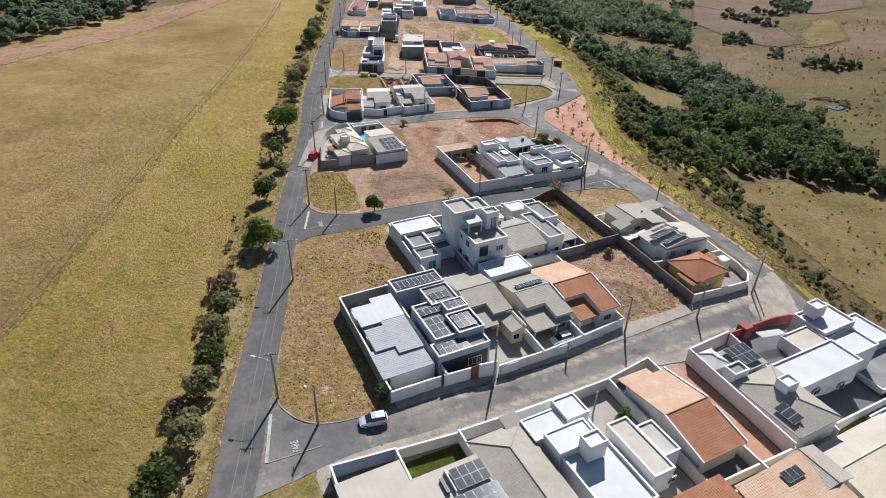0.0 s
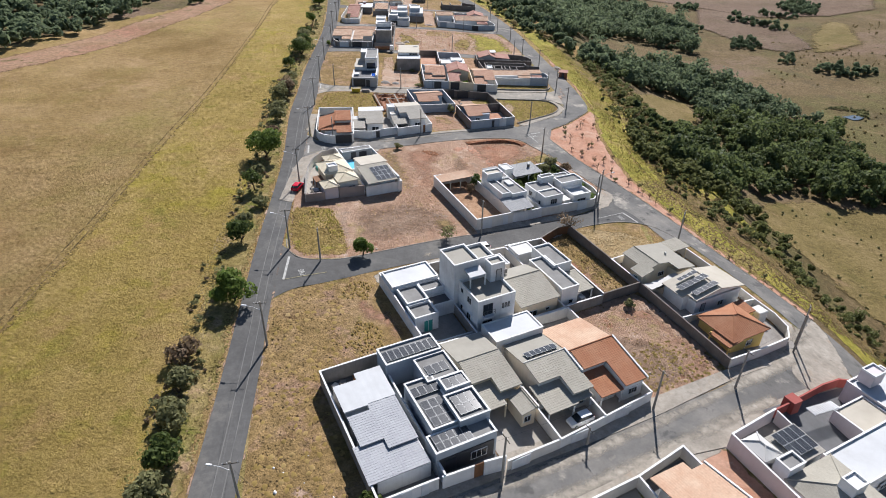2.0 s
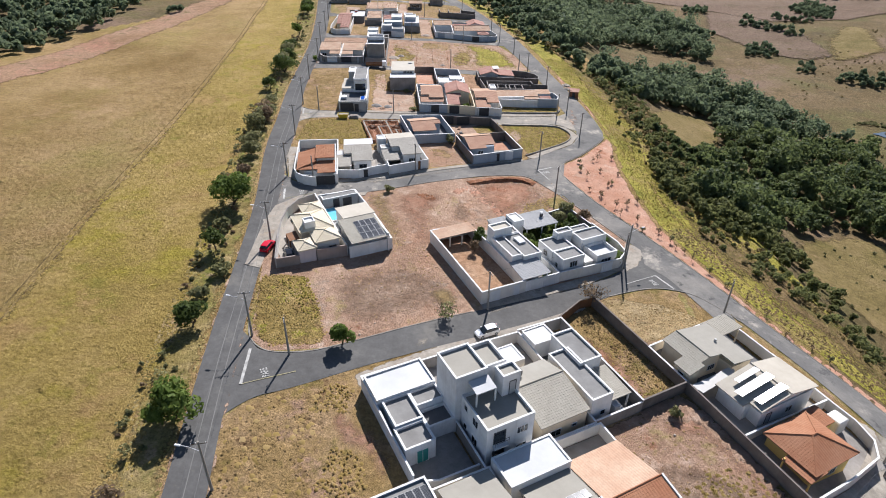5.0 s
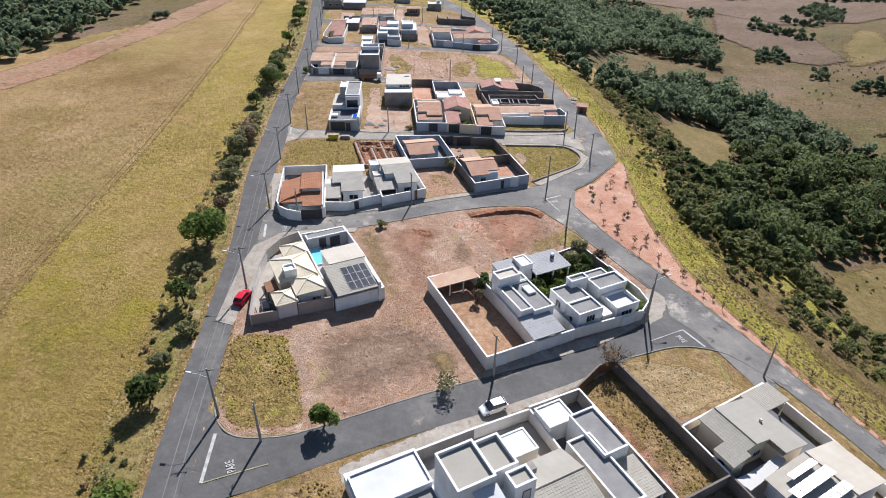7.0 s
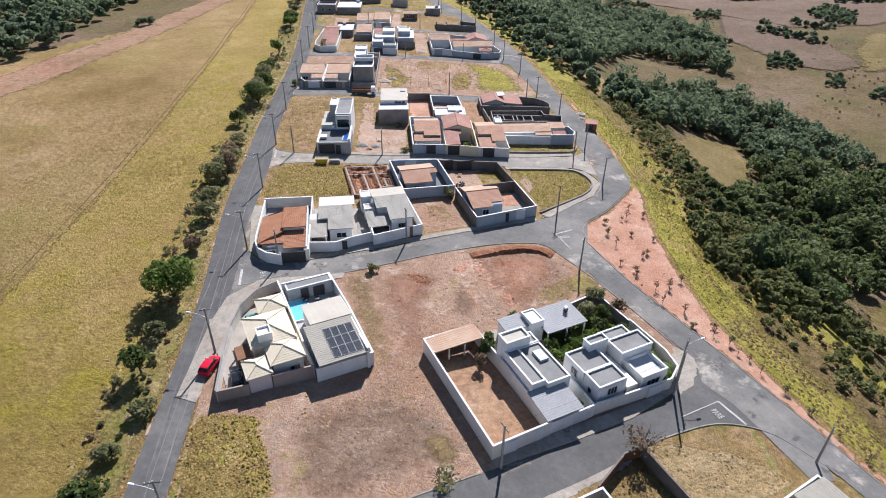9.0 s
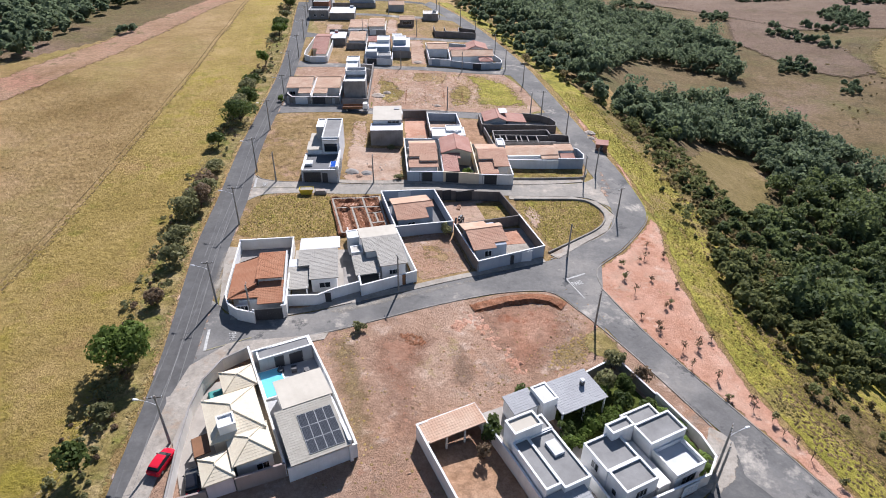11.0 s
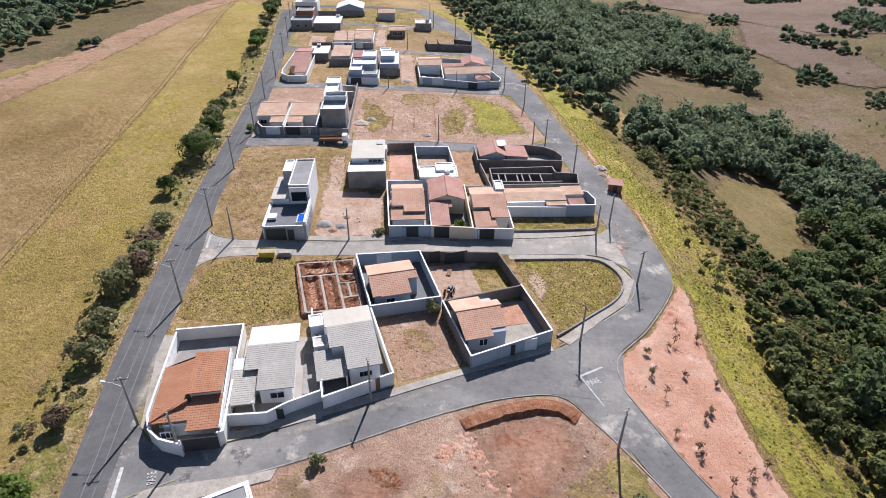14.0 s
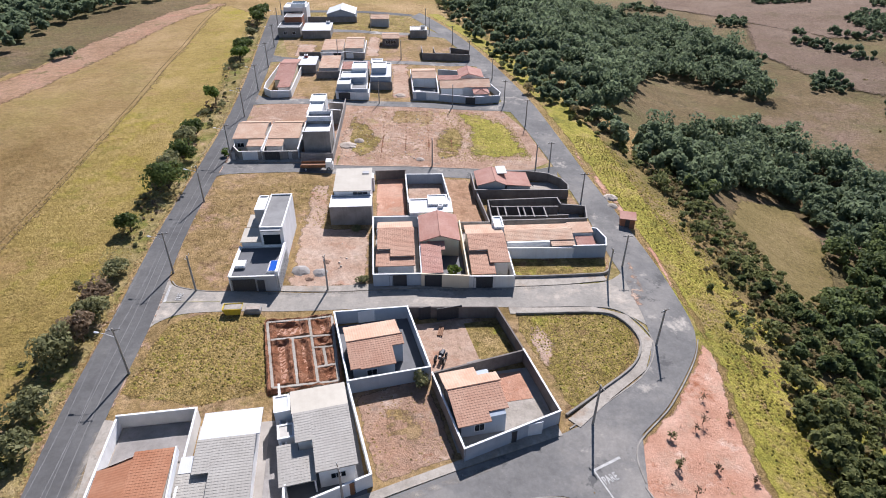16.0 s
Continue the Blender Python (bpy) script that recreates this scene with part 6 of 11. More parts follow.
h = house(F1, 37.2, 27, "beige house with cream sheet and grey tile gable roof")
h.floor(33.3, 41.6, 20.2, 39, YARD)
h.yard_wall([(41.8, 20.2), (41.8, 39.2), (33.3, 39.2)], 2.2, OFFWHITE)
h.yard_wall([(33.4, 19.9), (41.8, 20.0)], 2.0, CREAM)
h.gable(33.4, 41.2, 20.8, 31.6, 3.4, 1.3, "u", GREY_TILE, BEIGE_METAL, CREAM, 0.6)
h.window(36, 21.0, 1.0, 1.6, 1.1, "S")
h.window(39, 21.0, 1.6, 0.7, 0.5, "S", 0)
h.flat(33.6, 38.6, 32.6, 36.2, 3.2, WHITE, WHITE_METAL, 0.15)
h.body(35, 35.9, 29.3, 30.4, 4.9, CONCRETE, "skylight", 4.0)

h = house(F1, 45.6, 28, "white house with grey flat decks and lean-to roof")
h.floor(42, 50, 20.2, 39, DARK_FLOOR)
h.yard_wall([(50.2, 20.2), (50.3, 39.5), (41.9, 39.4)], 2.4, CONCRETE)
h.yard_wall([(41.9, 20.2), (50.2, 20.2)], 2.0, CONCRETE)
h.flat(44.6, 48.4, 27.6, 34.6, 4.7, WHITE, TERRACE, 0.4)
h.flat(41.9, 45.4, 21.3, 31.5, 4.5, WHITE, TERRACE, 0.4)
h.shed(45.5, 49.2, 21.6, 27.4, 2.7, 3.1, "v", GREY_TILE)
h.posts([(48.9, 21.8), (48.9, 27)], 2.6, WHITE)
h.body(46.0, 47.0, 21.0, 22.2, 1.9, WHITE_METAL, "water_tank", 0.1)
h.flat(41.9, 46.0, 34.8, 38.4, 3.2, WHITE, GREY_METAL, 0.2)
h.window(44, 21.28, 1.3, 0.8, 0.8, "S", 0)

wall_plot = thing("yard_wall", "dark cement block wall round an empty plot", "wall", pose(*F1.at(58.6, 20), gz(*F1.at(58.6, 20)), 0, 0, F1.degrees))
w = Plot(wall_plot, 58.6, 20, F1)
w.yard_wall([(50.3, 20.25), (58.7, 20.25)], 2.2, BLOCKWORK, BLOCKWORK)
w.yard_wall([(58.5, -0.5), (58.7, 20.25)], 2.2, BLOCKWORK, BLOCKWORK)
w.yard_wall([(58.7, 20.25), (58.9, 28.6)], 2.2, BLOCKWORK, WHITE)
w.yard_wall([(58.9, 28.6), (59.2, 42.4)], 2.2, BLOCKWORK, BLOCKWORK)
w.yard_wall([(59.2, 42.4), (56.6, 42.6), (50.4, 40.2)], 1.9, WOOD, BLOCKWORK)

h = house(F1, 66.6, 24, "cream house with grey tile and plain sheet gable roof")
h.floor(59, 76, 19.4, 30, DARK_FLOOR)
h.yard_wall([(59.1, 28.6), (76.5, 29.8), (77.3, 20)], 2.0, OFFWHITE)
h.body(61.0, 70.0, 21.4, 27.5, 3.2, CREAM)
h.body(66.1, 70.1, 19.0, 21.4, 3.2, CREAM)
h.body(59.4, 61.4, 20.6, 23.5, 2.9, CREAM)
part("gable", Bits().add([(u - 66.6, v - 24, z) for v in (21.4, 27.5) for u, z in ((61.0, 3.2), (70.0, 3.2), (63.4, 4.25))], [(0, 1, 2), (3, 5, 4), (0, 3, 4, 1), (1, 4, 5, 2), (2, 5, 3, 0)]), CREAM, h.ob)
for v0, v1, u, z in ((21.1, 23.6, 59.1, 3.07), (23.6, 27.8, 60.8, 3.6), (20.4, 21.1, 59.1, 3.07)):
    h.slope(((u, v1, z), (u, v0, z)), ((63.4 if v0 > 21 else 61.8, v1, 4.4 if v0 > 21 else 3.91), (63.4 if v0 > 21 else 61.8, v0, 4.4 if v0 > 21 else 3.91)), GREY_TILE, d=0.0)
h.slope(((70.3, 21.1, 3.4), (70.3, 27.8, 3.4)), ((63.4, 21.1, 4.4), (63.4, 27.8, 4.4)), BEIGE_METAL, d=0.0)
h.slope(((70.3, 18.7, 3.4), (70.3, 21.1, 3.4)), ((65.9, 18.7, 4.04), (65.9, 21.1, 4.04)), BEIGE_METAL, d=0.0)
h.ridge((63.4, 21.1, 4.4), (63.4, 27.8, 4.4), GREY_TILE, d=0.0)
h.shed(70.4, 75.8, 25.2, 29.0, 2.7, 2.9, "u", GREY_TILE)
h.posts([(75.4, 25.5), (72, 25.5)], 2.6, CREAM)
h.window(64.8, 21.38, 1.2, 1.3, 0.9, "S", 2)
h.window(59.38, 22.2, 1.2, 1.0, 0.9, "W", 0)
h.body(67.4, 67.7, 23.6, 23.9, 4.3, GREY_METAL, "vent_pipe", 3.4)

h = house(F1, 67, 14, "white house with solar panels and cream sheet roof")
h.floor(59, 77, 10.2, 19.3, YARD)
h.yard_wall([(59.0, 10.0), (77.8, 10.6)], 1.9, OFFWHITE)
h.yard_wall([(59.0, 19.6), (62, 19.4)], 1.8, OFFWHITE)
h.yard_wall([(77.4, 20), (78.2, 10.4)], 2.0, OFFWHITE)
h.body(61.9, 74.0, 13.0, 17.4, 3.2, WHITE)
h.body(63.1, 74.0, 11.2, 13.0, 3.2, WHITE)
part("gable", Bits().add([(u - 67, v - 14, z) for v in (11.2, 17.4) for u, z in ((63.1, 3.2), (74.0, 3.2), (68.1, 4.45))], [(0, 1, 2), (3, 5, 4), (0, 3, 4, 1), (1, 4, 5, 2), (2, 5, 3, 0)]), WHITE, h.ob)
h.slope(((61.4, 17.8, 3.33), (61.4, 13.0, 3.33)), ((68.1, 17.8, 4.6), (68.1, 13.0, 4.6)), CREAM_METAL, d=0.0)
h.slope(((62.6, 13.0, 3.56), (62.6, 10.9, 3.56)), ((68.1, 13.0, 4.6), (68.1, 10.9, 4.6)), CREAM_METAL, d=0.0)
h.slope(((74.4, 10.9, 3.4), (74.4, 17.8, 3.4)), ((68.1, 10.9, 4.6), (68.1, 17.8, 4.6)), CREAM_METAL, d=0.0)
h.ridge((68.1, 10.9, 4.6), (68.1, 17.8, 4.6), CREAM_METAL, d=0.0)
for u, v, n, deep in ((65.4, 16.2, 4, 1.0), (65.0, 14.5, 6, 1.5), (65.7, 12.3, 5, 1.35)):
    h.solar(u, v, 4.6 - 0.19 * (68.1 - u) + 0.3, n, 1, 1.0, deep, 0.19, -0.22)
sail = []
for i in range(13):
    f = i / 12
    a, c = (58.8 + 7.9 * f, 19.5 + 0.1 * f), (59.0 + 7.2 * f, 17.6 + 0.8 * f)
    for k in range(5):
        g = k / 4
        sail.append((a[0] + (c[0] - a[0]) * g - 67, a[1] + (c[1] - a[1]) * g - 14, 2.7 + 0.5 * f - 0.25 * math.sin(math.pi * f) + 0.06 * math.sin(2.2 * i + 2.4 * k)))
sail += [(p[0], p[1], p[2] - 0.03) for p in sail]
b = Bits()
b.v = sail
quads = [(5 * i + k, 5 * i + k + 1, 5 * i + k + 6, 5 * i + k + 5) for i in range(12) for k in range(4)]
b.f = quads + [tuple(65 + q for q in f[::-1]) for f in quads]
part("awning", b, GREY_METAL, h.ob, "sagging grey-white tarpaulin", True)
h.door(65, 11.18, 0.9, 2.0, "S", GREY)
h.window(69.4, 11.18, 1.1, 1.2, 1.0, "S")

h = house(F1, 66, 5, "small ochre house with orange hipped clay roof")
h.floor(59, 78, 0.2, 10, CONCRETE)
h.yard_wall([(58.9, -0.5), (67.5, -0.1), (75.5, 1.0), (78.2, 3.2), (78.9, 6.5), (78.2, 10.4)], 2.0, OFFWHITE)
h.hip(61.6, 69.4, 1.8, 8.8, 2.9, 1.6, CLAY_TILE, YELLOW)
h.shed(60.2, 63.2, 1.2, 5.4, 2.2, 2.7, "u", CLAY_TILE)
h.posts([(60.4, 1.4), (60.4, 5.2)], 2.2, YELLOW)
h.shed(69.6, 73.0, 6.6, 9.8, 2.5, 2.8, "v", CLAY_TILE, YELLOW)
h.body(74.4, 76.6, 6.4, 8.6, 2.4, OFFWHITE, "water_tank", 0.1, bevel=0.15)
h.window(66, 1.88, 1.0, 1.2, 1.0, "S")
h.door(69.52, 4.6, 0.9, 2.0, "E", WOOD)

# ---- block south of the first street ----
h = house(F0, 3.6, -9, "beige flat sheet-roofed house with blue-grey yard wall")
h.floor(-0.3, 8.2, -22, -0.2, DARK_FLOOR)
h.yard_wall([(0.1, 0.2), (8.3, -0.6)], 2.3, BLUEGREY, OFFWHITE)
h.yard_wall([(8.3, -0.6), (8.3, -22)], 2.3, OFFWHITE)
h.yard_wall([(0.1, 0.2), (-0.6, -22)], 2.3, OFFWHITE)
h.shed(-0.5, 7.7, -22, -3.2, 3.2, 3.7, "v", CREAM_METAL, BLUEGREY)
h = house(F0, 12.4, -11, "beige-roofed house with green yard and black solar array")
h.floor(8.4, 16.9, -5.2, -1.6, LAWN)
h.yard_wall([(8.3, -0.6), (17.0, -1.3)], 2.0, OFFWHITE)
h.yard_wall([(17.0, -1.3), (17.0, -22)], 2.4, WHITE)
h.shed(7.6, 16.7, -22, -6.2, 3.4, 3.75, "v", CREAM_METAL, OFFWHITE)
h.solar(14.55, -8.65, 3.78, 4, 2, 1.05, 1.5, 0, 0.02)
h.solar(13.7, -12.2, 3.95, 6, 2, 1.05, 1.5, 0, -0.06)
h.body(10.9, 11.35, -9.9, -7.8, 3.8, FRAME_DARK, "gutter", 3.5)
h.body(11.9, 12.05, -10.2, -6.9, 3.95, OFFWHITE, "kerb_wall", 3.5)
h = house(F0, 21, -13, "house with ridged grey-beige tile roof")
h.yard_wall([(17.0, -1.3), (26.4, -1.4)], 2.3, OFFWHITE)
h.floor(17, 26, -4, -1.6, YARD)
h.hip(17.2, 24.8, -26, -3.6, 3.2, 1.35, GREY_TILE, OFFWHITE, 0.3)
h.shed(22.6, 25.2, -4.4, -1.9, 2.9, 3.25, "v", BEIGE_METAL)
h = house(F0, 29.5, -11, "bright white flat-roofed house with water tank block")
h.yard_wall([(26.4, -1.4), (34.4, -1.2)], 2.3, WHITE)
h.floor(25.4, 34, -22, -1.5, DARK_FLOOR)
h.flat(24.9, 30.2, -7.4, -3.6, 3.6, WHITE, WHITE_METAL, 0.2)
h.flat(30.4, 34.0, -6.6, -2.8, 4.4, WHITE, WHITE_METAL, 0.25)
h.flat(26.0, 32.2, -11.0, -7.4, 4.8, WHITE, WHITE_METAL, 0.25)
h.flat(26.4, 33.4, -20.5, -10.8, 4.4, WHITE, WHITE_METAL, 0.5)
h.tank_box(28.8, 31.5, -13.0, -10.9, 4.0, 6.9)
h.yard_wall([(34.6, -4), (34.6, -22)], 2.2, WHITE)
h = house(F0, 38.4, -13, "white house with unfinished concrete roof deck")
h.floor(34.8, 42, -22, -1.4, YARD)
h.yard_wall([(34.6, -1.2), (42.4, -1.0), (42.4, -22)], 2.2, OFFWHITE)
h.flat(35.3, 38.6, -18.0, -8.8, 4.0, WHITE, PALE_DECK, 0.3)
h.flat(38.62, 41.4, -16.1, -10.7, 4.0, WHITE, PALE_DECK, 0.3)
h.body(38.52, 38.62, -16.0, -10.9, 3.82, CONCRETE, "kerb_wall", 3.6)
h.window(38.6, -18.02, 1.2, 1.2, 1.0, "S")
h.flat(32.9, 34.4, -18.5, -11.0, 2.9, WHITE, PALE_DECK, 0.2)
h.posts([(37, -4.5)], 5.0, POLE)
h = house(F0, 46.4, -11, "house with large orange clay tile roof, paler on its sunlit slope")
h.floor(42.6, 51, -22, -0.4, DARK_FLOOR)
h.yard_wall([(42.4, -1.0), (51.0, 0.1), (51.2, -22)], 2.2, OFFWHITE)
h.gabled(43.2, 50.2, -18.2, -11.5, -3.8, 3.35, 4.8, 3.4, OFFWHITE)
# sunlit look of the north slope comes from its paler tile
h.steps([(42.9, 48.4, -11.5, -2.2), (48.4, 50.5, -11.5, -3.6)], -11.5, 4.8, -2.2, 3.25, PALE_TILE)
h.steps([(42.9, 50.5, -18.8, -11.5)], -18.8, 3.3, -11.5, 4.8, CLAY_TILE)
h.ridge((42.9, -11.5, 4.8), (50.5, -11.5, 4.8), CLAY_TILE, 0.1, 0.0)
h.verge(42.8, 0.24, -18.8, 3.35, -11.5, 4.85, OFFWHITE)
h.verge(50.7, 0.24, -18.8, 3.35, -13.0, 4.55, WHITE)
h.verge(50.7, 0.24, -3.4, 3.5, -11.5, 4.85, WHITE)
h = house(F0, 63, -12, "white-walled house with grey hipped roof and solar row")
h.floor(58.2, 68.4, -21, -1, YARD)
h.yard_wall([(67.6, -0.8), (58.0, -1.6), (57.8, -21)], 2.9, PINKISH)
h.yard_wall([(68.2, -1), (68.4, -21)], 2.4, PINKISH)
h.hip(58.7, 61.6, -6.4, -2.7, 2.5, 0.7, GREY_METAL, WHITE, 0.15)
h.steps([(61.9, 67.8, -8.6, -3.6)], -8.6, 2.9, -3.6, 3.2, CEMENT_TILE)
h.body(62.2, 67.6, -8.4, -4.0, 2.6, WHITE)
h.solar(64.8, -5.9, 3.16, 4, 2, 1.1, 1.9, 0, 0.06)
h.flat(59.6, 62.6, -9.1, -7.0, 3.5, WHITE, TERRACE, 0.4)
h.hip(59.4, 68.0, -20.6, -9.2, 3.0, 1.5, GREY_TILE, WHITE, 0.2)
h.tank_box(63.0, 65.4, -15.0, -13.0, 3.0, 5.9)
h.solar(60.8, -17.4, 3.62, 1, 3, 1.9, 1.1, 0.3, 0)
h = house(F0, 75, -9, "white flat-roofed house with striped pergola and red wall")
h.floor(68.6, 92, -18, 1.2, DARK_FLOOR)
h.yard_wall([(67.8, -0.4), (73.0, 0.0)], 1.9, RED_PAINT, RED_PAINT)
h.yard_wall([(74.0, 0.2), (83, 1.4), (88, 1.6), (91.5, 0.6)], 1.9, RED_PAINT, RED_PAINT)
h.body(72.4, 74.2, -0.8, 1.0, 2.4, RED_PAINT, "gateway")
for i in range(12):
    h.body(73.4 + 0.55 * i, 73.62 + 0.55 * i, -3.4, -1.9, 2.75, WHITE, "beam", 2.55)
h.flat(68.3, 84.0, -13.9, -8.3, 4.3, WHITE, WHITE_METAL, 0.35)
h.solar(78.6, -9.8, 4.0, 2, 1, 1.6, 1.4)
h.flat(78.6, 85.4, -8.2, -3.2, 3.6, PINKISH, CREAM_METAL, 0.3)
h.window(80.4, -14.22, 1.2, 1.4, 1.0, "S")
h.window(73.4, -14.22, 1.2, 1.4, 1.0, "S")
h = house(F0, 91, -5, "lilac-white two-storey house with stepped flat roofs")
h.flat(85.6, 94.0, -6.4, -0.4, 5.6, PINKISH, WHITE_METAL, 0.4)
h.tank_box(87.2, 90.0, -3.0, -0.8, 5.0, 7.4, PINKISH)
h.flat(94.0, 104.0, -9.0, -1.6, 4.6, WHITE, WHITE_METAL, 0.4)
h.flat(83.4, 93.0, -11.6, -6.6, 5.2, WHITE, WHITE_METAL, 0.35)
h.flat(90.0, 103.0, -16.4, -9.2, 4.2, PINKISH, TERRACE, 0.4)
h.window(88, -6.42, 3.4, 1.3, 1.0, "S")
h.yard_wall([(69.4, -20), (92, -17.4), (106, -17)], 2.4, WHITE)
h.flat(80.0, 96.0, -27.5, -19.6, 4.6, BLUEGREY, WHITE_METAL, 0.35)
h.tank_box(83, 85.4, -22.2, -20.2, 4.2, 6.4)
h = house(F0, 67, -27, "house with beige tile roof beside a garage")
h.gable(60.6, 77.0, -31, -21.6, 3.2, 1.1, "u", BEIGE_TILE, CREAM_METAL, OFFWHITE, 0.55)
h.gable(51.4, 59.6, -28.0, -22.2, 3.0, 0.8, "v", GREY_TILE, GREY_TILE, OFFWHITE, 0.6)
h = house(F0, 46, -25, "house with terracotta roofs behind an orange-roofed house")
h.shed(33.6, 43.6, -29, -20.6, 2.8, 3.4, "v", CLAY_TILE, OFFWHITE)
h.shed(44.0, 57, -32, -22.6, 2.9, 3.5, "v", PALE_TILE, OFFWHITE)
h.solar(52, -24.6, 3.5, 3, 1, 1.0, 1.6, 0, 0.06)
h.yard_wall([(42.6, -21.0), (57.8, -21.2)], 2.2, CREAM)

# ---- block two ----
h = house(F2, -21.5, 31, "cream house with several beige hipped roofs behind a curved wall")
h.floor(-28.0, -16.2, 23.2, 41.5, YARD)
h.yard_wall([(-29.4, 23.2), (-27.2, 30.8), (-25.2, 36.4), (-23.0, 40.6), (-20.0, 43.6), (-16.0, 44.8)], 2.2, OFFWHITE, CONCRETE)
h.yard_wall([(-29.4, 23.2), (-25.3, 22.8)], 2.0, BROWN_WALL, BROWN_WALL)
h.yard_wall([(-21.9, 22.9), (-16.4, 22.8)], 2.4, BROWN_WALL, BROWN_WALL)
h.yard_wall([(-16.3, 22.8), (-16.2, 44.4)], 2.4, OFFWHITE)
h.hip(-23.4, -17.4, 28.0, 35.0, 3.5, 1.2, BEIGE_TILE, CREAM, 0.3)
h.hip(-21.6, -17.2, 24.0, 28.6, 3.4, 0.9, BEIGE_TILE, OFFWHITE, 0.3)
h.hip(-25.2, -22.0, 22.9, 26.6, 2.8, 0.7, BEIGE_TILE, PINKISH, 0.2)
h.hip(-20.6, -16.8, 36.6, 40.2, 2.6, 0.8, BEIGE_TILE, CREAM, 0.3)
h.shed(-25.7, -23.8, 27.8, 30.8, 2.1, 2.3, "u", WOOD, name="awning")
h.posts([(-25.6, 27.9), (-25.6, 30.7)], 2.1, WOOD)
h.tank_box(-22.4, -20.4, 28.4, 30.4, 3.5, 5.1)
h.body(-22.8, -20.8, 37.4, 39.6, 0.75, TEAL, "hot_tub", 0.1, "teal tub cover", bevel=0.2)
h.body(-22.6, -21.0, 36.2, 37.2, 0.8, WHITE, "lounger", 0.15, bevel=0.1)
h.window(-18.6, 24.08, 1.0, 1.4, 1.1, "S")

h = house(F2, -12, 32, "white house with solar roof and blue pool behind a white wall")
h.floor(-16.0, -7.6, 22.0, 43.0, GREY)
h.yard_wall([(-16.1, 21.8), (-7.7, 22.0), (-7.4, 33.8), (-7.6, 43.7), (-15.8, 43.2)], 2.5, WHITE)
h.shed(-14.7, -8.2, 29.4, 35.2, 4.2, 3.7, "v", CREAM_METAL, WHITE)
h.shed(-15.8, -8.6, 21.2, 29.4, 3.4, 4.2, "v", GREY_TILE)
h.body(-15.4, -9.0, 22.4, 29.2, 3.3, WHITE)
h.body(-8.7, -8.3, 21.6, 29.4, 3.9, WHITE, "gable_wall")
h.solar(-11.2, 24.8, 3.78, 4, 3, 1.05, 1.95, 0, 0.1)
h.flat(-15.4, -7.8, 41.2, 43.3, 2.6, GREY, TERRACE, 0.15)
h.body(-15.95, -12.6, 35.4, 41.0, 0.44, WHITE, "pool_edge", 0.1)
h.body(-15.75, -12.8, 35.6, 40.8, 0.47, POOL_TILE, "pool", 0.2, "pale blue swimming pool")
h.door(-12.6, 41.18, 1.2, 2.0, "S", FRAME_DARK)
h.door(-10.2, 41.18, 1.8, 2.0, "S", FRAME_DARK)
h.window(-13.5, 22.38, 1.1, 1.4, 1.1, "S")

h = house(F2, 4.2, 11, "walled yard of orange earth with clay-roofed shelter", category="walled yard", name="walled_yard")
h.floor(0.1, 8.8, 0.4, 18.6, ORANGE_SOIL, 0.14, "earth_floor")
h.yard_wall([(9.0, 0.9), (0.0, 0.4), (0.2, 21.5), (8.7, 21.9), (8.7, 18.4)], 2.7, OFFWHITE)
h.shed(0.3, 8.6, 18.4, 21.6, 2.6, 2.9, "v", PALE_TILE)
h.posts([(0.5, 18.6), (3.0, 18.6), (5.6, 18.6), (8.2, 18.6)], 2.5, OFFWHITE)
h.gate(2.4, 0.5, 2.4, 2.2, "S", GATE_WHITE)
h.gate(6.2, 0.8, 3.0, 2.2, "S", GATE_WHITE)

h = house(F2, 12.4, 8, "modern white house with grey roof decks and tower")
h.floor(9.1, 17.2, 1.4, 22, YARD)
h.yard_wall([(8.75, 18.3), (9.0, 11.6), (9.0, 1.1)], 2.7, OFFWHITE)
h.yard_wall([(9.0, 1.0), (16.6, 1.4), (16.7, 8.2)], 2.3, WHITE)
h.flat(9.6, 13.6, 13.4, 15.8, 5.6, WHITE, CREAM_METAL, 0.35)
h.flat(9.3, 11.5, 6.1, 13.38, 4.3, WHITE, TERRACE, 0.3)
h.flat(11.5, 15.2, 5.5, 13.38, 4.3, WHITE, TERRACE, 0.3)
h.body(11.3, 11.7, 6.4, 13.2, 4.05, TERRACE, "deck_infill", 3.8)
h.flat(13.62, 15.2, 13.4, 15.8, 4.3, WHITE, TERRACE, 0.3)
h.body(13.0, 14.4, 9.6, 11.8, 4.42, WHITE_METAL, "skylight", 3.9)
h.steps([(8.5, 14.3, 0.9, 6.0)], 0.9, 2.85, 6.0, 3.45, STEEL_TILE)
h.body(9.2, 14.0, 4.0, 6.0, 2.8, WHITE)
h.posts([(8.9, 1.5), (14.0, 1.6)], 2.8, WHITE)
h.shed(12.6, 16.6, 18.0, 21.2, 3.0, 3.3, "v", STEEL_TILE, WHITE)
h.flat(16.7, 19.0, 17.4, 20.6, 4.1, WHITE, GREY_METAL, 0.2)
h.shed(18.6, 26.2, 15.6, 21.2, 3.0, 3.4, "v", STEEL_TILE)
h.posts([(18.8, 15.8), (22.4, 15.8), (25.8, 15.8)], 2.95, WHITE)
h.body(19.2, 26.0, 19.6, 21.0, 2.95, OFFWHITE)
h.tank_box(23.9, 24.4, 18.6, 19.1, 3.2, 4.3, FRAME_DARK)
h.gate(13.4, 1.25, 4.4, 2.1, "S", GATE_WHITE)
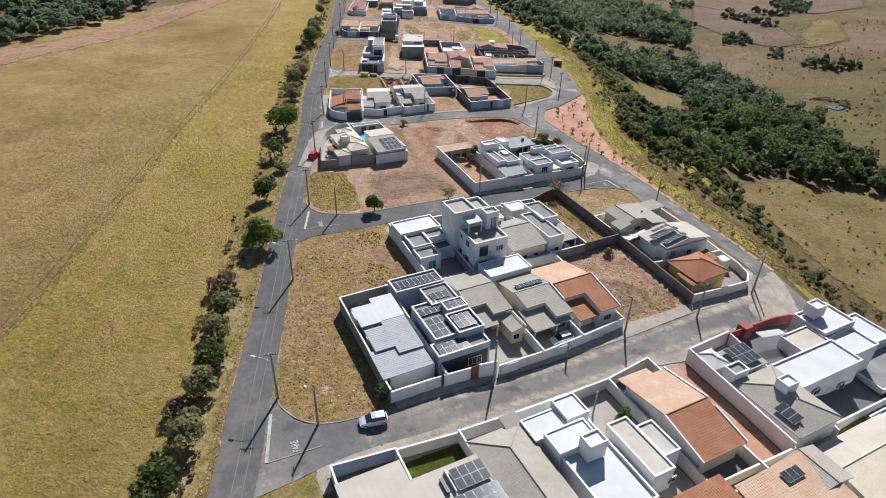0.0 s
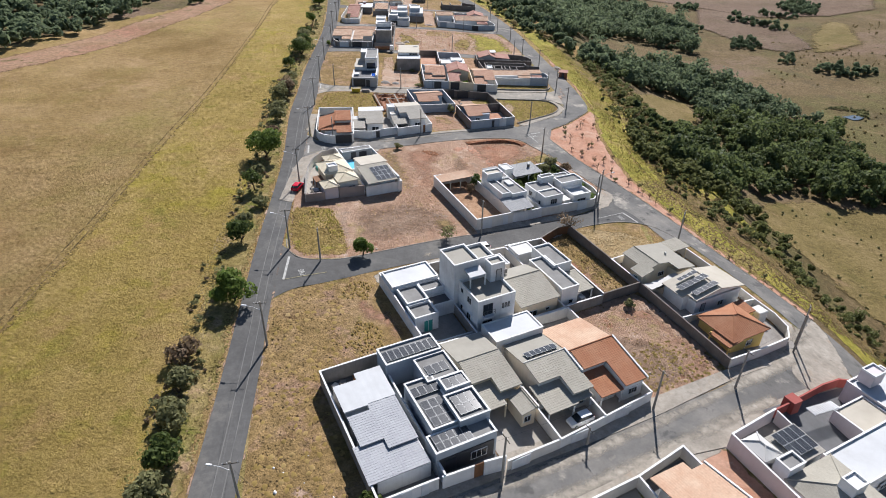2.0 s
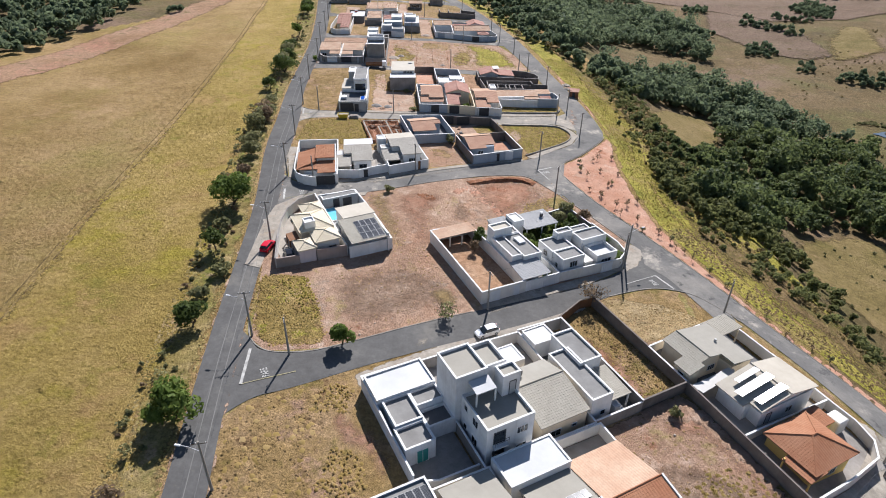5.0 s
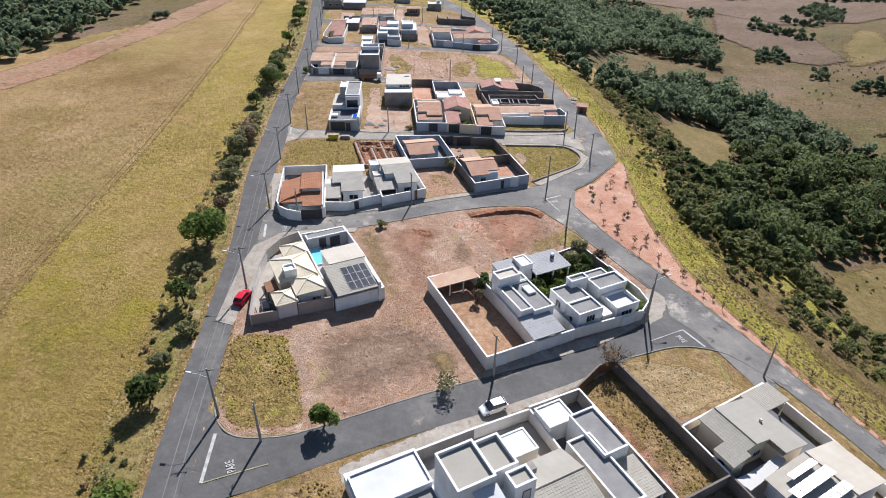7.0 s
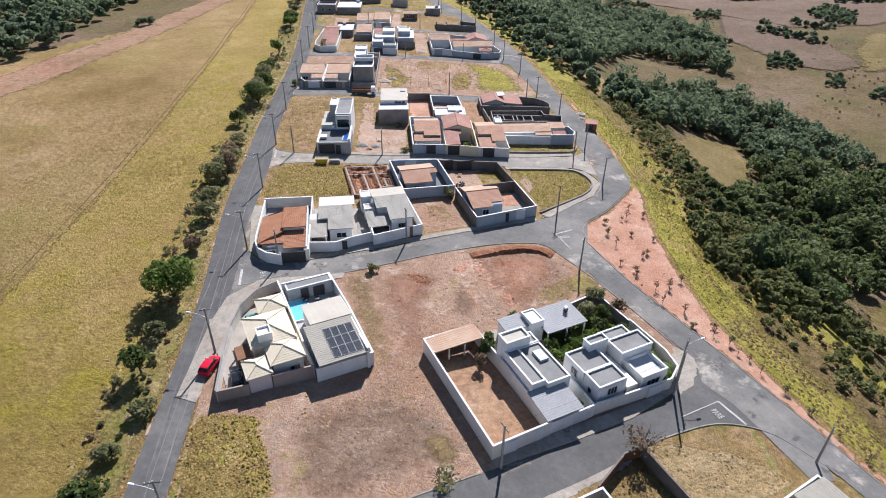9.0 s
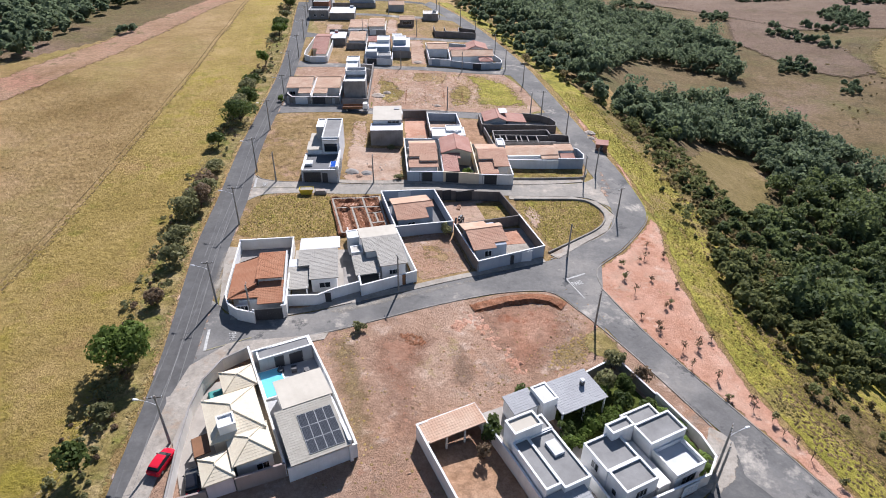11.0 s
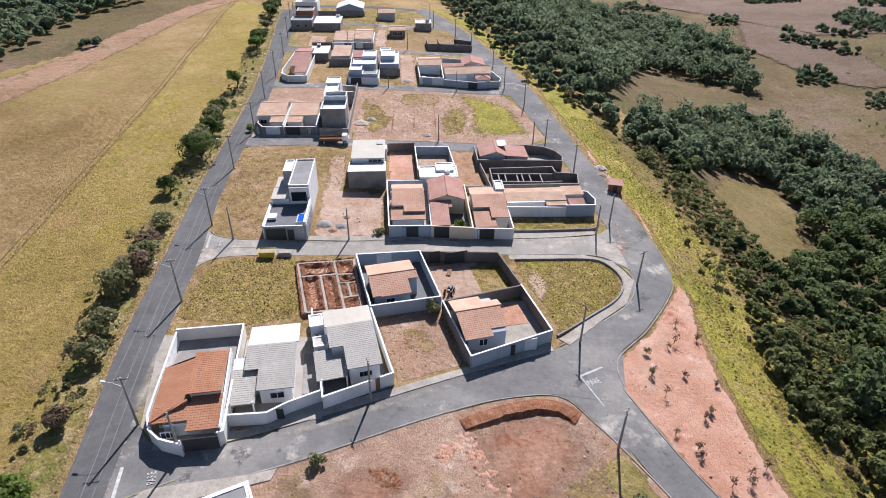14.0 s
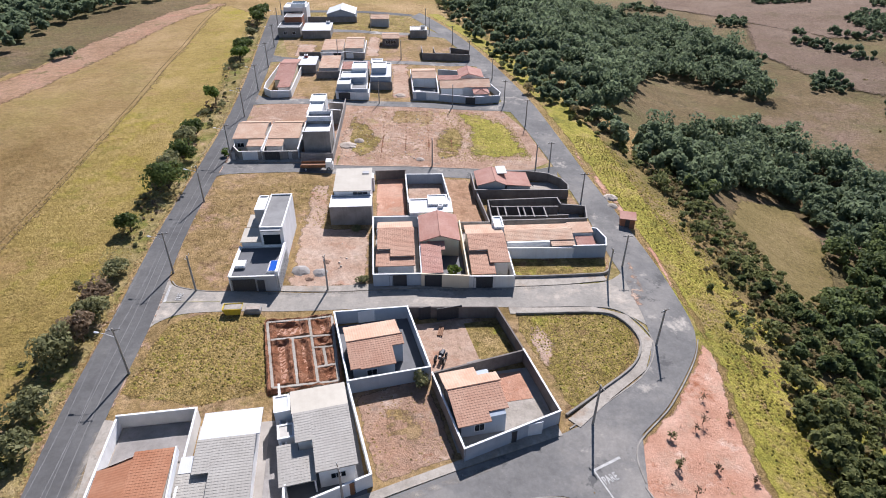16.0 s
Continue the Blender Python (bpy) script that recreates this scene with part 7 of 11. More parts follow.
h.floor(15.4, 17.0, 6.0, 14.0, WHITE_METAL, 0.2, "pale_paving")

h = house(F2, 24, 6, "modern white house with stepped flat roofs and roof garden")
h.floor(17.0, 33, 1.2, 14, YARD)
h.yard_wall([(16.7, 1.5), (30.3, 1.0), (33.0, 2.6), (33.9, 6.0), (33.8, 14.1)], 2.2, OFFWHITE)
h.yard_wall([(16.9, 21.2), (26.0, 21.6), (33.6, 22.6), (33.8, 14.1)], 1.9, CONCRETE)
h.flat(17.7, 22.6, 5.52, 10.1, 4.1, WHITE, TERRACE, 0.35)
h.flat(17.8, 22.6, 2.2, 5.5, 4.25, WHITE, TERRACE, 0.35)
h.flat(21.2, 24.6, 9.0, 10.6, 5.3, WHITE, TERRACE, 0.35)
h.flat(24.7, 29.6, 9.5, 11.7, 4.3, WHITE, TERRACE, 0.3)
h.flat(24.9, 30.7, 6.1, 9.48, 4.7, WHITE, TERRACE, 0.35)
h.flat(25.4, 30.1, 1.9, 6.08, 3.5, WHITE, WHITE_METAL, 0.7)
h.gate(27.2, 1.0, 2.6, 2.0, "S", GATE_WHITE)
h.window(20.2, 2.18, 2.2, 1.6, 1.2, "S", 2)
h.window(27.6, 1.88, 1.0, 2.2, 1.4, "S", 2)
h.window(17.68, 7.6, 2.0, 1.2, 1.2, "W")
h.window(17.78, 4.0, 1.6, 0.7, 0.9, "W", 0)
h.floor(19.0, 33, 11.9, 20.6, LAWN, 0.19, "lawn")
h.body(22.7, 24.6, 1.9, 8.8, 2.6, OFFWHITE, "planter")

# ---- block three ----
h = house(FA, 3, 3, "corner house with terracotta roofs behind a curved white wall")
h.floor(-1.0, 7.8, -4.5, 16.0, YARD)
h.yard_wall([(-1.6, 15.8), (-1.9, 2.4), (-1.9, -0.6), (-1.2, -3.0), (0.3, -4.6), (3.0, -5.8)], 2.3, WHITE)
h.yard_wall([(7.2, -4.6), (7.8, -4.3), (8.0, 16.0), (-1.6, 15.9)], 2.5, OFFWHITE)
h.floor(-1.4, 7.8, 9.6, 15.8, CONCRETE, 0.3)
h.slope(((-1.3, 7.4, 2.8), (-1.3, -2.4, 2.7)), ((3.1, 8.2, 3.8), (3.1, -0.2, 3.6)), CLAY_TILE)
h.steps([(2.9, 7.3, 0.6, 8.4)], 0.6, 4.15, 8.4, 4.2, CLAY_TILE)
h.body(3.2, 7.1, 1.0, 8.2, 3.9, OFFWHITE)
h.body(-0.8, 3.0, -1.0, 7.6, 2.6, OFFWHITE)
h.steps([(-0.9, 3.4, -2.6, 0.0), (3.4, 7.4, -4.2, 1.0)], -4.2, 2.6, 1.0, 3.3, CLAY_TILE)
h.ridge((-1.0, -2.4, 2.85), (3.0, 0.4, 3.6), CLAY_TILE, 0.1, 0.0)
h.verge(7.5, 0.2, -4.2, 2.65, 8.4, 4.25, WHITE, 1.0)
h.body(0.4, 7.2, -2.6, 1.0, 2.4, WHITE)
h.gate(5.2, -5.0, 4.2, 2.3, "S", GATE_DARK)
h.posts([(3.0, -5.6), (7.3, -4.7)], 2.7, WHITE)
h.window(1.0, -3.42, 0.9, 1.6, 1.0, "S", 2)

h = house(FA, 13, 5, "white house with pale grey stepped tile roof")
h.floor(8.2, 19.6, -1.6, 15, YARD)
h.yard_wall([(7.8, -1.6), (12.7, -1.6), (15.4, 0.0), (19.6, 1.6), (19.4, 16)], 2.2, WHITE)
h.steps([(9.5, 16.6, 9.8, 14.3)], 9.8, 3.9, 14.3, 3.5, WHITE_METAL)
h.steps([(9.4, 11.3, 5.2, 9.8), (11.3, 16.2, 1.4, 9.8)], 1.4, 3.2, 9.8, 3.9, CEMENT_TILE)
h.body(11.6, 15.8, 1.9, 13.8, 3.1, WHITE)
h.body(9.7, 11.6, 5.8, 13.8, 3.2, WHITE)
h.steps([(7.6, 11.2, -0.2, 5.9)], -0.2, 2.6, 5.9, 2.95, CEMENT_TILE)
h.steps([(7.7, 9.4, 5.9, 8.2)], 5.9, 3.0, 8.2, 3.05, WHITE_METAL)
h.posts([(8.0, 0.1), (10.9, 0.1)], 2.55, WHITE)
h.body(8.2, 11.0, 3.6, 5.7, 2.55, OFFWHITE)
h.window(13.8, 1.88, 1.1, 1.8, 1.0, "S", 1)
h.gate(14.0, -0.9, 1.6, 2.0, "S", GATE_DARK)
h.body(16.9, 19.0, 3, 14, 0.3, CONCRETE, "paving", 0.1)

h = house(FN, 4.2, 6, "white house with grey tile roofs and brown door in its wall")
h.floor(-0.8, 8.4, -1.8, 17, DARK_FLOOR)
h.yard_wall([(-0.8, 17), (-0.9, -2.2), (9.1, 0.2), (8.3, 16.4)], 2.4, WHITE)
h.steps([(0.7, 7.8, 9.6, 13.8)], 9.6, 4.5, 13.8, 4.1, CREAM_METAL)
h.steps([(0.9, 2.9, 5.3, 9.6), (2.9, 7.8, 0.8, 9.6)], 0.8, 3.7, 9.6, 4.5, CEMENT_TILE)
h.body(1.2, 7.4, 5.6, 13.2, 3.9, WHITE)
h.body(3.2, 7.4, 1.3, 5.6, 3.6, WHITE)
h.steps([(-1.4, 1.1, 0.7, 6.2), (1.1, 2.9, 0.7, 5.0)], 0.7, 2.55, 6.2, 3.1, CEMENT_TILE)
h.posts([(-0.7, 0.9), (2.7, 0.9)], 2.5, WHITE)
h.flat(-1.4, 0.6, 10.6, 13.4, 4.0, WHITE, WHITE_METAL, 0.15)
h.flat(-1.2, 0.8, 7.2, 9.4, 3.0, WHITE, PALE_DECK, 0.15)
h.window(5.4, 1.28, 1.5, 1.7, 0.9, "S", 2)
h.door(6.5, -0.5, 1.0, 2.2, "S", WOOD)

h = house(FN, 13.5, 22, "pale clay-roofed house inside blue-grey yard walls")
h.floor(8.4, 19.8, 15.8, 30, DARK_FLOOR)
h.yard_wall([(8.2, 30.8), (8.4, 15.5), (20.1, 15.9), (19.7, 29.8), (8.2, 30.8)], 2.6, BLUEGREY)
h.gabled(9.4, 15.3, 17.5, 21.6, 25.2, 3.35, 4.2, 3.4, BLUEGREY)
h.gabled(15.3, 17.0, 20.2, 21.6, 25.2, 3.9, 4.2, 3.4, BLUEGREY)
# one clay roof: sunlit tone on the north slope, shaded tone on the south
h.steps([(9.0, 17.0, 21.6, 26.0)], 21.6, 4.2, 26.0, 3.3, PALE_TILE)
h.steps([(9.0, 10.4, 16.9, 21.6), (10.4, 15.4, 16.7, 21.6), (15.4, 17.2, 19.8, 21.6)], 16.7, 3.2, 21.6, 4.2, SHADED_TILE)
h.ridge((9.0, 21.6, 4.2), (17.2, 21.6, 4.2), SHADED_TILE, 0.09, 0.0)
h.window(12, 17.48, 1.0, 1.4, 1.0, "S")
h.gate(13.6, 30.3, 3.6, 2.4, "S", GATE_WHITE)

site_wall = house(FN, 27, 22, "walled plot with weeds, machine and dark gate", category="walled yard", name="walled_yard")
site_wall.yard_wall([(19.9, 29.8), (34.2, 27.6), (34.9, 17.0), (20.2, 14.8)], 2.4, BLOCKWORK, BLOCKWORK)
site_wall.gate(26.4, 28.6, 4.2, 2.6, "S", GATE_DARK)
site_wall.gate(22.4, 29.2, 2.0, 2.6, "S", GATE_DARK)
site_wall.floor(20.4, 30, 16, 28, PALE_SOIL, 0.12, "earth_floor")
site_wall.floor(28.4, 34.2, 18.4, 27, GREEN_WEEDS, 0.14, "weedy_ground")

h = house(FN, 25, 8, "clay-roofed house in a grey walled yard beside the bend")
h.floor(20.4, 35, 2.6, 15.6, YARD)
h.yard_wall([(20.1, 14.7), (20.9, 1.3)], 2.6, BLOCKWORK)
h.yard_wall([(20.9, 1.3), (35.3, 4.7)], 2.6, BLUEGREY)
h.yard_wall([(35.3, 4.7), (34.8, 17.0)], 2.6, BLOCKWORK)
h.gabled(21.5, 27.6, 4.9, 9.8, 13.2, 3.4, 4.3, 3.5, BLUEGREY)
h.steps([(20.8, 25.9, 9.8, 13.9), (25.9, 28.5, 9.8, 11.9)], 9.8, 4.3, 13.9, 3.4, PALE_TILE)
h.steps([(20.9, 25.4, 4.2, 9.8), (25.4, 28.2, 5.6, 9.8)], 4.2, 3.2, 9.8, 4.3, SHADED_TILE)
h.ridge((20.8, 9.8, 4.3), (28.5, 9.8, 4.3), SHADED_TILE, 0.09, 0.0)
h.flat(26.2, 27.8, 12.0, 13.6, 2.9, WHITE, WHITE_METAL, 0.15)
h.floor(29.0, 33.6, 9.6, 15.0, RED_SOIL, 0.2, "clay_floor")
h.floor(28.6, 34.6, 4.0, 9.5, PAVEMENT, 0.2, "cement_floor")
h.window(24.0, 4.88, 1.0, 1.3, 1.2, "S")
h.gate(30.6, 3.55, 3.4, 2.4, "S", GATE_WHITE)
h.gate(28.0, 2.95, 0.9, 2.2, "S", GATE_DARK)

# foundation trenches and low grey beams of a building site
site = thing("foundation", "low cement foundation beams in dug red soil", "foundation", pose(*FN.at(3, 25), gz(*FN.at(3, 25)), 0, 0, FN.degrees))
sp = Plot(site, 3, 25, FN)
LINES = ([(-2.2, 32.6), (7.8, 32.2)], [(7.8, 32.2), (7.2, 17.8)], [(7.2, 17.8), (-1.8, 18.4)], [(-1.8, 18.4), (-2.2, 32.6)], [(-1.8, 28.4), (4.2, 28.2)], [(1.4, 28.2), (1.6, 18.4)], [(4.2, 32.2), (4.4, 18)], [(4.4, 25.4), (7.4, 25.2)], [(4.4, 28.0), (7.6, 27.8)], [(4.4, 21.2), (7.3, 21.2)], [(5.8, 25.2), (5.9, 21.2)])
rng = np.random.default_rng(31)
gu, gv = np.meshgrid(np.arange(-2.6, 8.01, 0.25), np.arange(17.4, 33.2, 0.25))
near = np.full(gu.shape, 9.0)
for (a, c), (d, e) in LINES:
    t = np.clip(((gu - a) * (d - a) + (gv - c) * (e - c)) / ((d - a) ** 2 + (e - c) ** 2), 0, 1)
    near = np.minimum(near, np.hypot(gu - a - t * (d - a), gv - c - t * (e - c)))
lump = 0.5 + 0.5 * np.sin(gu * 1.9 + 2 * np.sin(gv * 0.9)) * np.sin(gv * 1.6 + 1.4 * np.sin(gu * 1.1))
rise = 0.10 + 0.95 * np.clip(1 - np.abs(near - 0.45) / 0.75, 0, 1) * (0.45 + 0.5 * lump) + rng.normal(size=gu.shape) * 0.035
b = Bits()
b.v = [(u - 3, v - 25, sp.dz(u, v) + r) for u, v, r in zip(gu.ravel(), gv.ravel(), rise.ravel())]
w = gu.shape[1]
b.f = [(j * w + i, j * w + i + 1, j * w + w + i + 1, j * w + w + i) for j in range(gu.shape[0] - 1) for i in range(w - 1)]
part("dug_earth", b, DUG_SOIL, site, "heaped red earth round dug pits")
for (a, c), (d, e) in LINES:
    m = 4
    b = Bits()
    for i in range(m + 1):
        u, v = a + (d - a) * i / m, c + (e - c) * i / m
        q = math.hypot(d - a, e - c)
        nu, nv = -(e - c) / q * 0.2, (d - a) / q * 0.2
        z = sp.dz(u, v) + 0.62 + 0.04 * math.sin(7 * u + 5 * v)
        b.v += [(u - 3 + s * nu, v - 25 + s * nv, z + h2) for s, h2 in ((-1, -0.7), (-1, 0.0), (1, 0.0), (1, -0.7))]
    b.f = [(4 * i + j, 4 * i + 4 + j, 4 * i + 5 + j, 4 * i + 1 + j) for i in range(m) for j in range(3)] + [(0, 1, 2, 3), (4 * m + 3, 4 * m + 2, 4 * m + 1, 4 * m)]
    part("beam", b, PAVEMENT, site)
rnd = random.Random(5)
for k in range(14):
    u, v = -1.5 + k * 0.7, 31.8
    z = sp.dz(u, v)
    part("rebar", Bits().box(u - 3.02, u - 2.98, v - 25.02, v - 24.98, z, z + 1.3), FRAME_DARK, site)

# ---- block four ----
h = house(F4, -14, 11, "tall narrow white house with blue pool on its front deck")
h.yard_wall([(-17.9, 0.0), (-17.9, 9.0)], 3.2, STAINED)
h.flat(-17.8, -9.8, 0.0, 9.2, 3.1, GREY, DARK_FLOOR, 0.3)
h.body(-17.4, -15.8, 2.6, 4.4, 3.4, WHITE, "lounger", 2.9)
h.body(-12.0, -10.2, 1.0, 4.8, 3.35, OFFWHITE, "pool_edge", 2.8, bevel=0.3)
h.body(-11.8, -10.4, 1.2, 4.6, 3.39, POOL_BLUE, "pool", 3.0, "deep blue fibreglass pool", bevel=0.3)
h.flat(-14.0, -10.0, 9.2, 21.6, 7.2, WHITE, TERRACE, 0.3)
h.body(-13.8, -10.3, 8.4, 9.2, 6.9, GREY, "balcony", 6.7)
h.body(-13.6, -10.6, 9.14, 9.4, 5.6, GLASS, "window_band", 3.6)
h.body(-10.2, -9.8, 0.0, 9.2, 4.2, WHITE, "side_wall")
h.shed(-17.8, -14.0, 9.2, 13.6, 4.0, 4.3, "v", CREAM_METAL, WHITE)
h.shed(-17.6, -14.2, 14.0, 18.2, 4.2, 4.5, "v", CREAM_METAL, WHITE)
h.flat(-15.8, -14.0, 14.6, 20.0, 7.6, GREY, WHITE_METAL, 0.25)
h.gate(-15.6, -0.05, 3.8, 2.5, "S", GATE_DARK)
h.gate(-12.8, -0.05, 1.2, 2.4, "S", GATE_DARK)

h = house(F4, 0.8, 30, "white two-level house on grey unrendered base")
h.flat(-3.3, 5.0, 22.3, 27.2, 4.3, CONCRETE, WHITE_METAL, 0.25)
h.shed(-2.9, 4.8, 27.2, 37.0, 5.2, 5.6, "v", CREAM_METAL, WHITE)
h.body(-3.2, 5.0, 37.0, 39.4, 3.2, WHITE)
h.window(2.6, 27.22, 4.3, 3.0, 0.7, "S", 2)
h.body(2.8, 4.2, 34.2, 35.4, 5.75, GREY, "hatch", 5.3)

h = house(F4, 9.6, 10, "brown tile-roofed house inside grey front wall")
h.floor(5.8, 14, 1.6, 21, YARD)
h.yard_wall([(5.3, 21.0), (5.9, 1.3), (14.2, 1.7), (14.2, 21.4), (5.3, 21.0)], 2.7, BLUEGREY)
h.gabled(6.6, 12.8, 8.4, 14.4, 17.2, 3.6, 4.2, 3.5, OFFWHITE)
h.gabled(8.9, 12.8, 6.4, 8.3, 8.4, 3.3, 3.6, 3.6, OFFWHITE)
h.steps([(6.3, 13.0, 14.4, 17.6)], 14.4, 4.2, 17.6, 3.5, PALE_TILE)
h.steps([(6.4, 8.8, 8.1, 14.4), (8.8, 13.2, 6.0, 14.4)], 6.0, 3.3, 14.4, 4.2, SHADED_TILE)
h.steps([(6.2, 13.2, 3.9, 6.8), (6.2, 8.8, 6.8, 8.4)], 3.9, 2.6, 8.4, 3.0, SHADED_TILE)
h.body(6.5, 12.9, 5.2, 8.0, 2.5, WHITE)
h.gate(9.6, 1.5, 4.0, 2.4, "S", GATE_DARK)
h.body(5.9, 7.4, 17.6, 18.6, 1.4, GREY, "water_tank", 0.1, bevel=0.2)

h = house(F4, 18, 10, "brown-roofed house round a planted courtyard")
h.floor(14.4, 22.2, 1.6, 20, DARK_FLOOR)
h.yard_wall([(14.2, 1.5), (22.4, 1.3), (22.4, 20)], 2.8, CREAM, CREAM)
h.gable(14.2, 21.8, 11.0, 20.6, 3.5, 1.2, "v", BROWN_TILE, BROWN_TILE, CREAM, 0.5)
h.shed(14.3, 18.0, 1.6, 10.4, 2.9, 3.3, "v", BROWN_TILE, CREAM)
h.shed(15.6, 18.8, 8.8, 11.2, 3.0, 3.4, "v", BROWN_TILE)
h.gate(16.2, 1.45, 3.0, 2.6, "S", GATE_DARK)

h = house(F4, 26.4, 9, "house with pale clay stepped roof and dark garage gate")
h.floor(22.6, 30.6, 1.8, 20, YARD)
h.yard_wall([(22.5, 1.4), (30.6, 1.8)], 2.6, OFFWHITE)
h.yard_wall([(30.6, 1.8), (30.6, 9.2)], 2.8, WHITE)
h.gabled(23.4, 30.0, 9.0, 13.4, 17.4, 3.6, 4.1, 3.5, OFFWHITE)
h.gabled(26.7, 30.0, 5.4, 8.9, 9.0, 3.2, 3.6, 3.6, OFFWHITE)
h.steps([(23.0, 28.4, 13.4, 17.6), (28.4, 30.2, 13.4, 15.0)], 13.4, 4.1, 17.6, 3.5, PALE_TILE)
h.steps([(23.2, 26.6, 8.6, 13.4), (26.6, 30.3, 5.0, 13.4)], 5.0, 3.1, 13.4, 4.1, SHADED_TILE)
h.steps([(23.1, 27.4, 2.4, 9.0)], 2.4, 2.5, 9.0, 3.0, SHADED_TILE)
h.body(23.4, 27.0, 4.6, 8.8, 2.45, OFFWHITE)
h.flat(28.8, 30.6, 15.0, 19.2, 4.6, WHITE, WHITE_METAL, 0.3)
h.gate(25.0, 1.5, 3.4, 2.5, "S", GATE_DARK)
h.window(29.0, 5.6, 1.0, 1.6, 1.0, "S")

h = house(F4, 40, 13, "long low clay-roofed house behind a white wall")
h.floor(31, 50, 11.3, 19, YARD)
h.yard_wall([(30.7, 11.1), (43.6, 11.2)], 2.4, WHITE)
h.yard_wall([(43.6, 11.2), (49.9, 11.3), (50.6, 13.8), (49.8, 17.4), (44.4, 19.4)], 2.9, BLUEGREY)
h.shed(30.8, 44.0, 13.0, 16.0, 3.0, 3.6, "v", PALE_TILE, WHITE)
h.shed(30.8, 44.2, 16.0, 18.6, 3.6, 3.2, "v", PALE_TILE, WHITE)
h.shed(39.4, 44.0, 11.5, 13.2, 2.7, 3.0, "v", PALE_TILE, WHITE)
h.shed(43.8, 48.4, 15.2, 18.8, 3.3, 3.6, "v", PALE_TILE, WHITE)
h.shed(44.6, 48.2, 11.8, 14.8, 2.3, 2.8, "v", BROWN_TILE)
h.body(31.0, 39.2, 12.4, 12.9, 2.9, WHITE)

h = house(F4, 39, 26, "roofless blockwork walls of an unfinished house", name="building_shell", category="building shell")
h.yard_wall([(29.2, 21.2), (29.4, 29.4), (44.8, 31.0), (45.0, 28.4)], 2.6, BLOCKWORK, CONCRETE)
h.yard_wall([(29.2, 21.2), (49.2, 22.4), (50.2, 27.6), (45, 28.4)], 2.4, BLOCKWORK, CONCRETE)
for x in (31.0, 32.6, 35.4, 36.6, 38.4, 41.0):
    h.yard_wall([(x, 23.2), (x + 0.1, 27.2)], 2.3, BLOCKWORK, CONCRETE)
h.yard_wall([(30.0, 23.2), (41.2, 23.6)], 2.3, BLOCKWORK, CONCRETE)
h.yard_wall([(30.0, 27.2), (44.2, 27.6)], 2.3, BLOCKWORK, CONCRETE)
h.yard_wall([(42.0, 25.0), (46.0, 25.2)], 1.6, BLOCKWORK, CONCRETE)
h.floor(29.4, 49, 21.6, 29, CONCRETE, 0.12)

h = house(F4, 36, 39, "brown-roofed house with curved grey yard wall")
h.floor(28, 48, 35, 43, PAVEMENT)
h.yard_wall([(27.2, 43.0), (27.2, 34.4), (48.3, 35.0), (48.9, 37.6), (48.0, 40.6), (45.4, 43.4), (41, 44.6), (34, 44.4)], 2.4, BLOCKWORK, CONCRETE)
h.gable(27.8, 34.4, 35.6, 43.0, 3.0, 1.1, "v", BROWN_TILE, BROWN_TILE, GREY, 0.62)
h.shed(34.4, 40.0, 35.8, 42.8, 3.3, 2.8, "u", BROWN_TILE, GREY)
h.shed(32.8, 35.0, 39.6, 43.4, 4.1, 4.2, "u", GREY_METAL)

h = house(F4, 16.8, 27, "bright white flat-roofed house under construction")
h.flat(12.6, 21.2, 21.6, 27.4, 3.6, WHITE, WHITE_METAL, 0.25)
h.yard_wall([(12.4, 27.4), (12.0, 40.5), (20.4, 41.4), (21.3, 27.6)], 2.5, BLUEGREY)
h.flat(16.4, 20.4, 24.4, 28.4, 4.0, WHITE, WHITE_METAL, 0.2)
h.tank_box(18.4, 19.4, 23.4, 24.2, 3.4, 4.2)
h.floor(12.6, 20.6, 30, 40.6, PALE_SOIL, 0.14, "earth_floor")
plot_wall = house(F4, 9, 33, "dark-walled building plot of red soil", category="walled yard", name="walled_yard")
plot_wall.yard_wall([(5.2, 42.6), (12.0, 43.2)], 2.3, BLOCKWORK, BLOCKWORK)
plot_wall.yard_wall([(5.3, 22.0), (12.4, 22.4), (12.0, 43.2)], 2.2, BLOCKWORK, BLOCKWORK)
plot_wall.yard_wall([(21.3, 21.0), (28.8, 21.6), (27.6, 34.4)], 1.8, CONCRETE, CONCRETE)

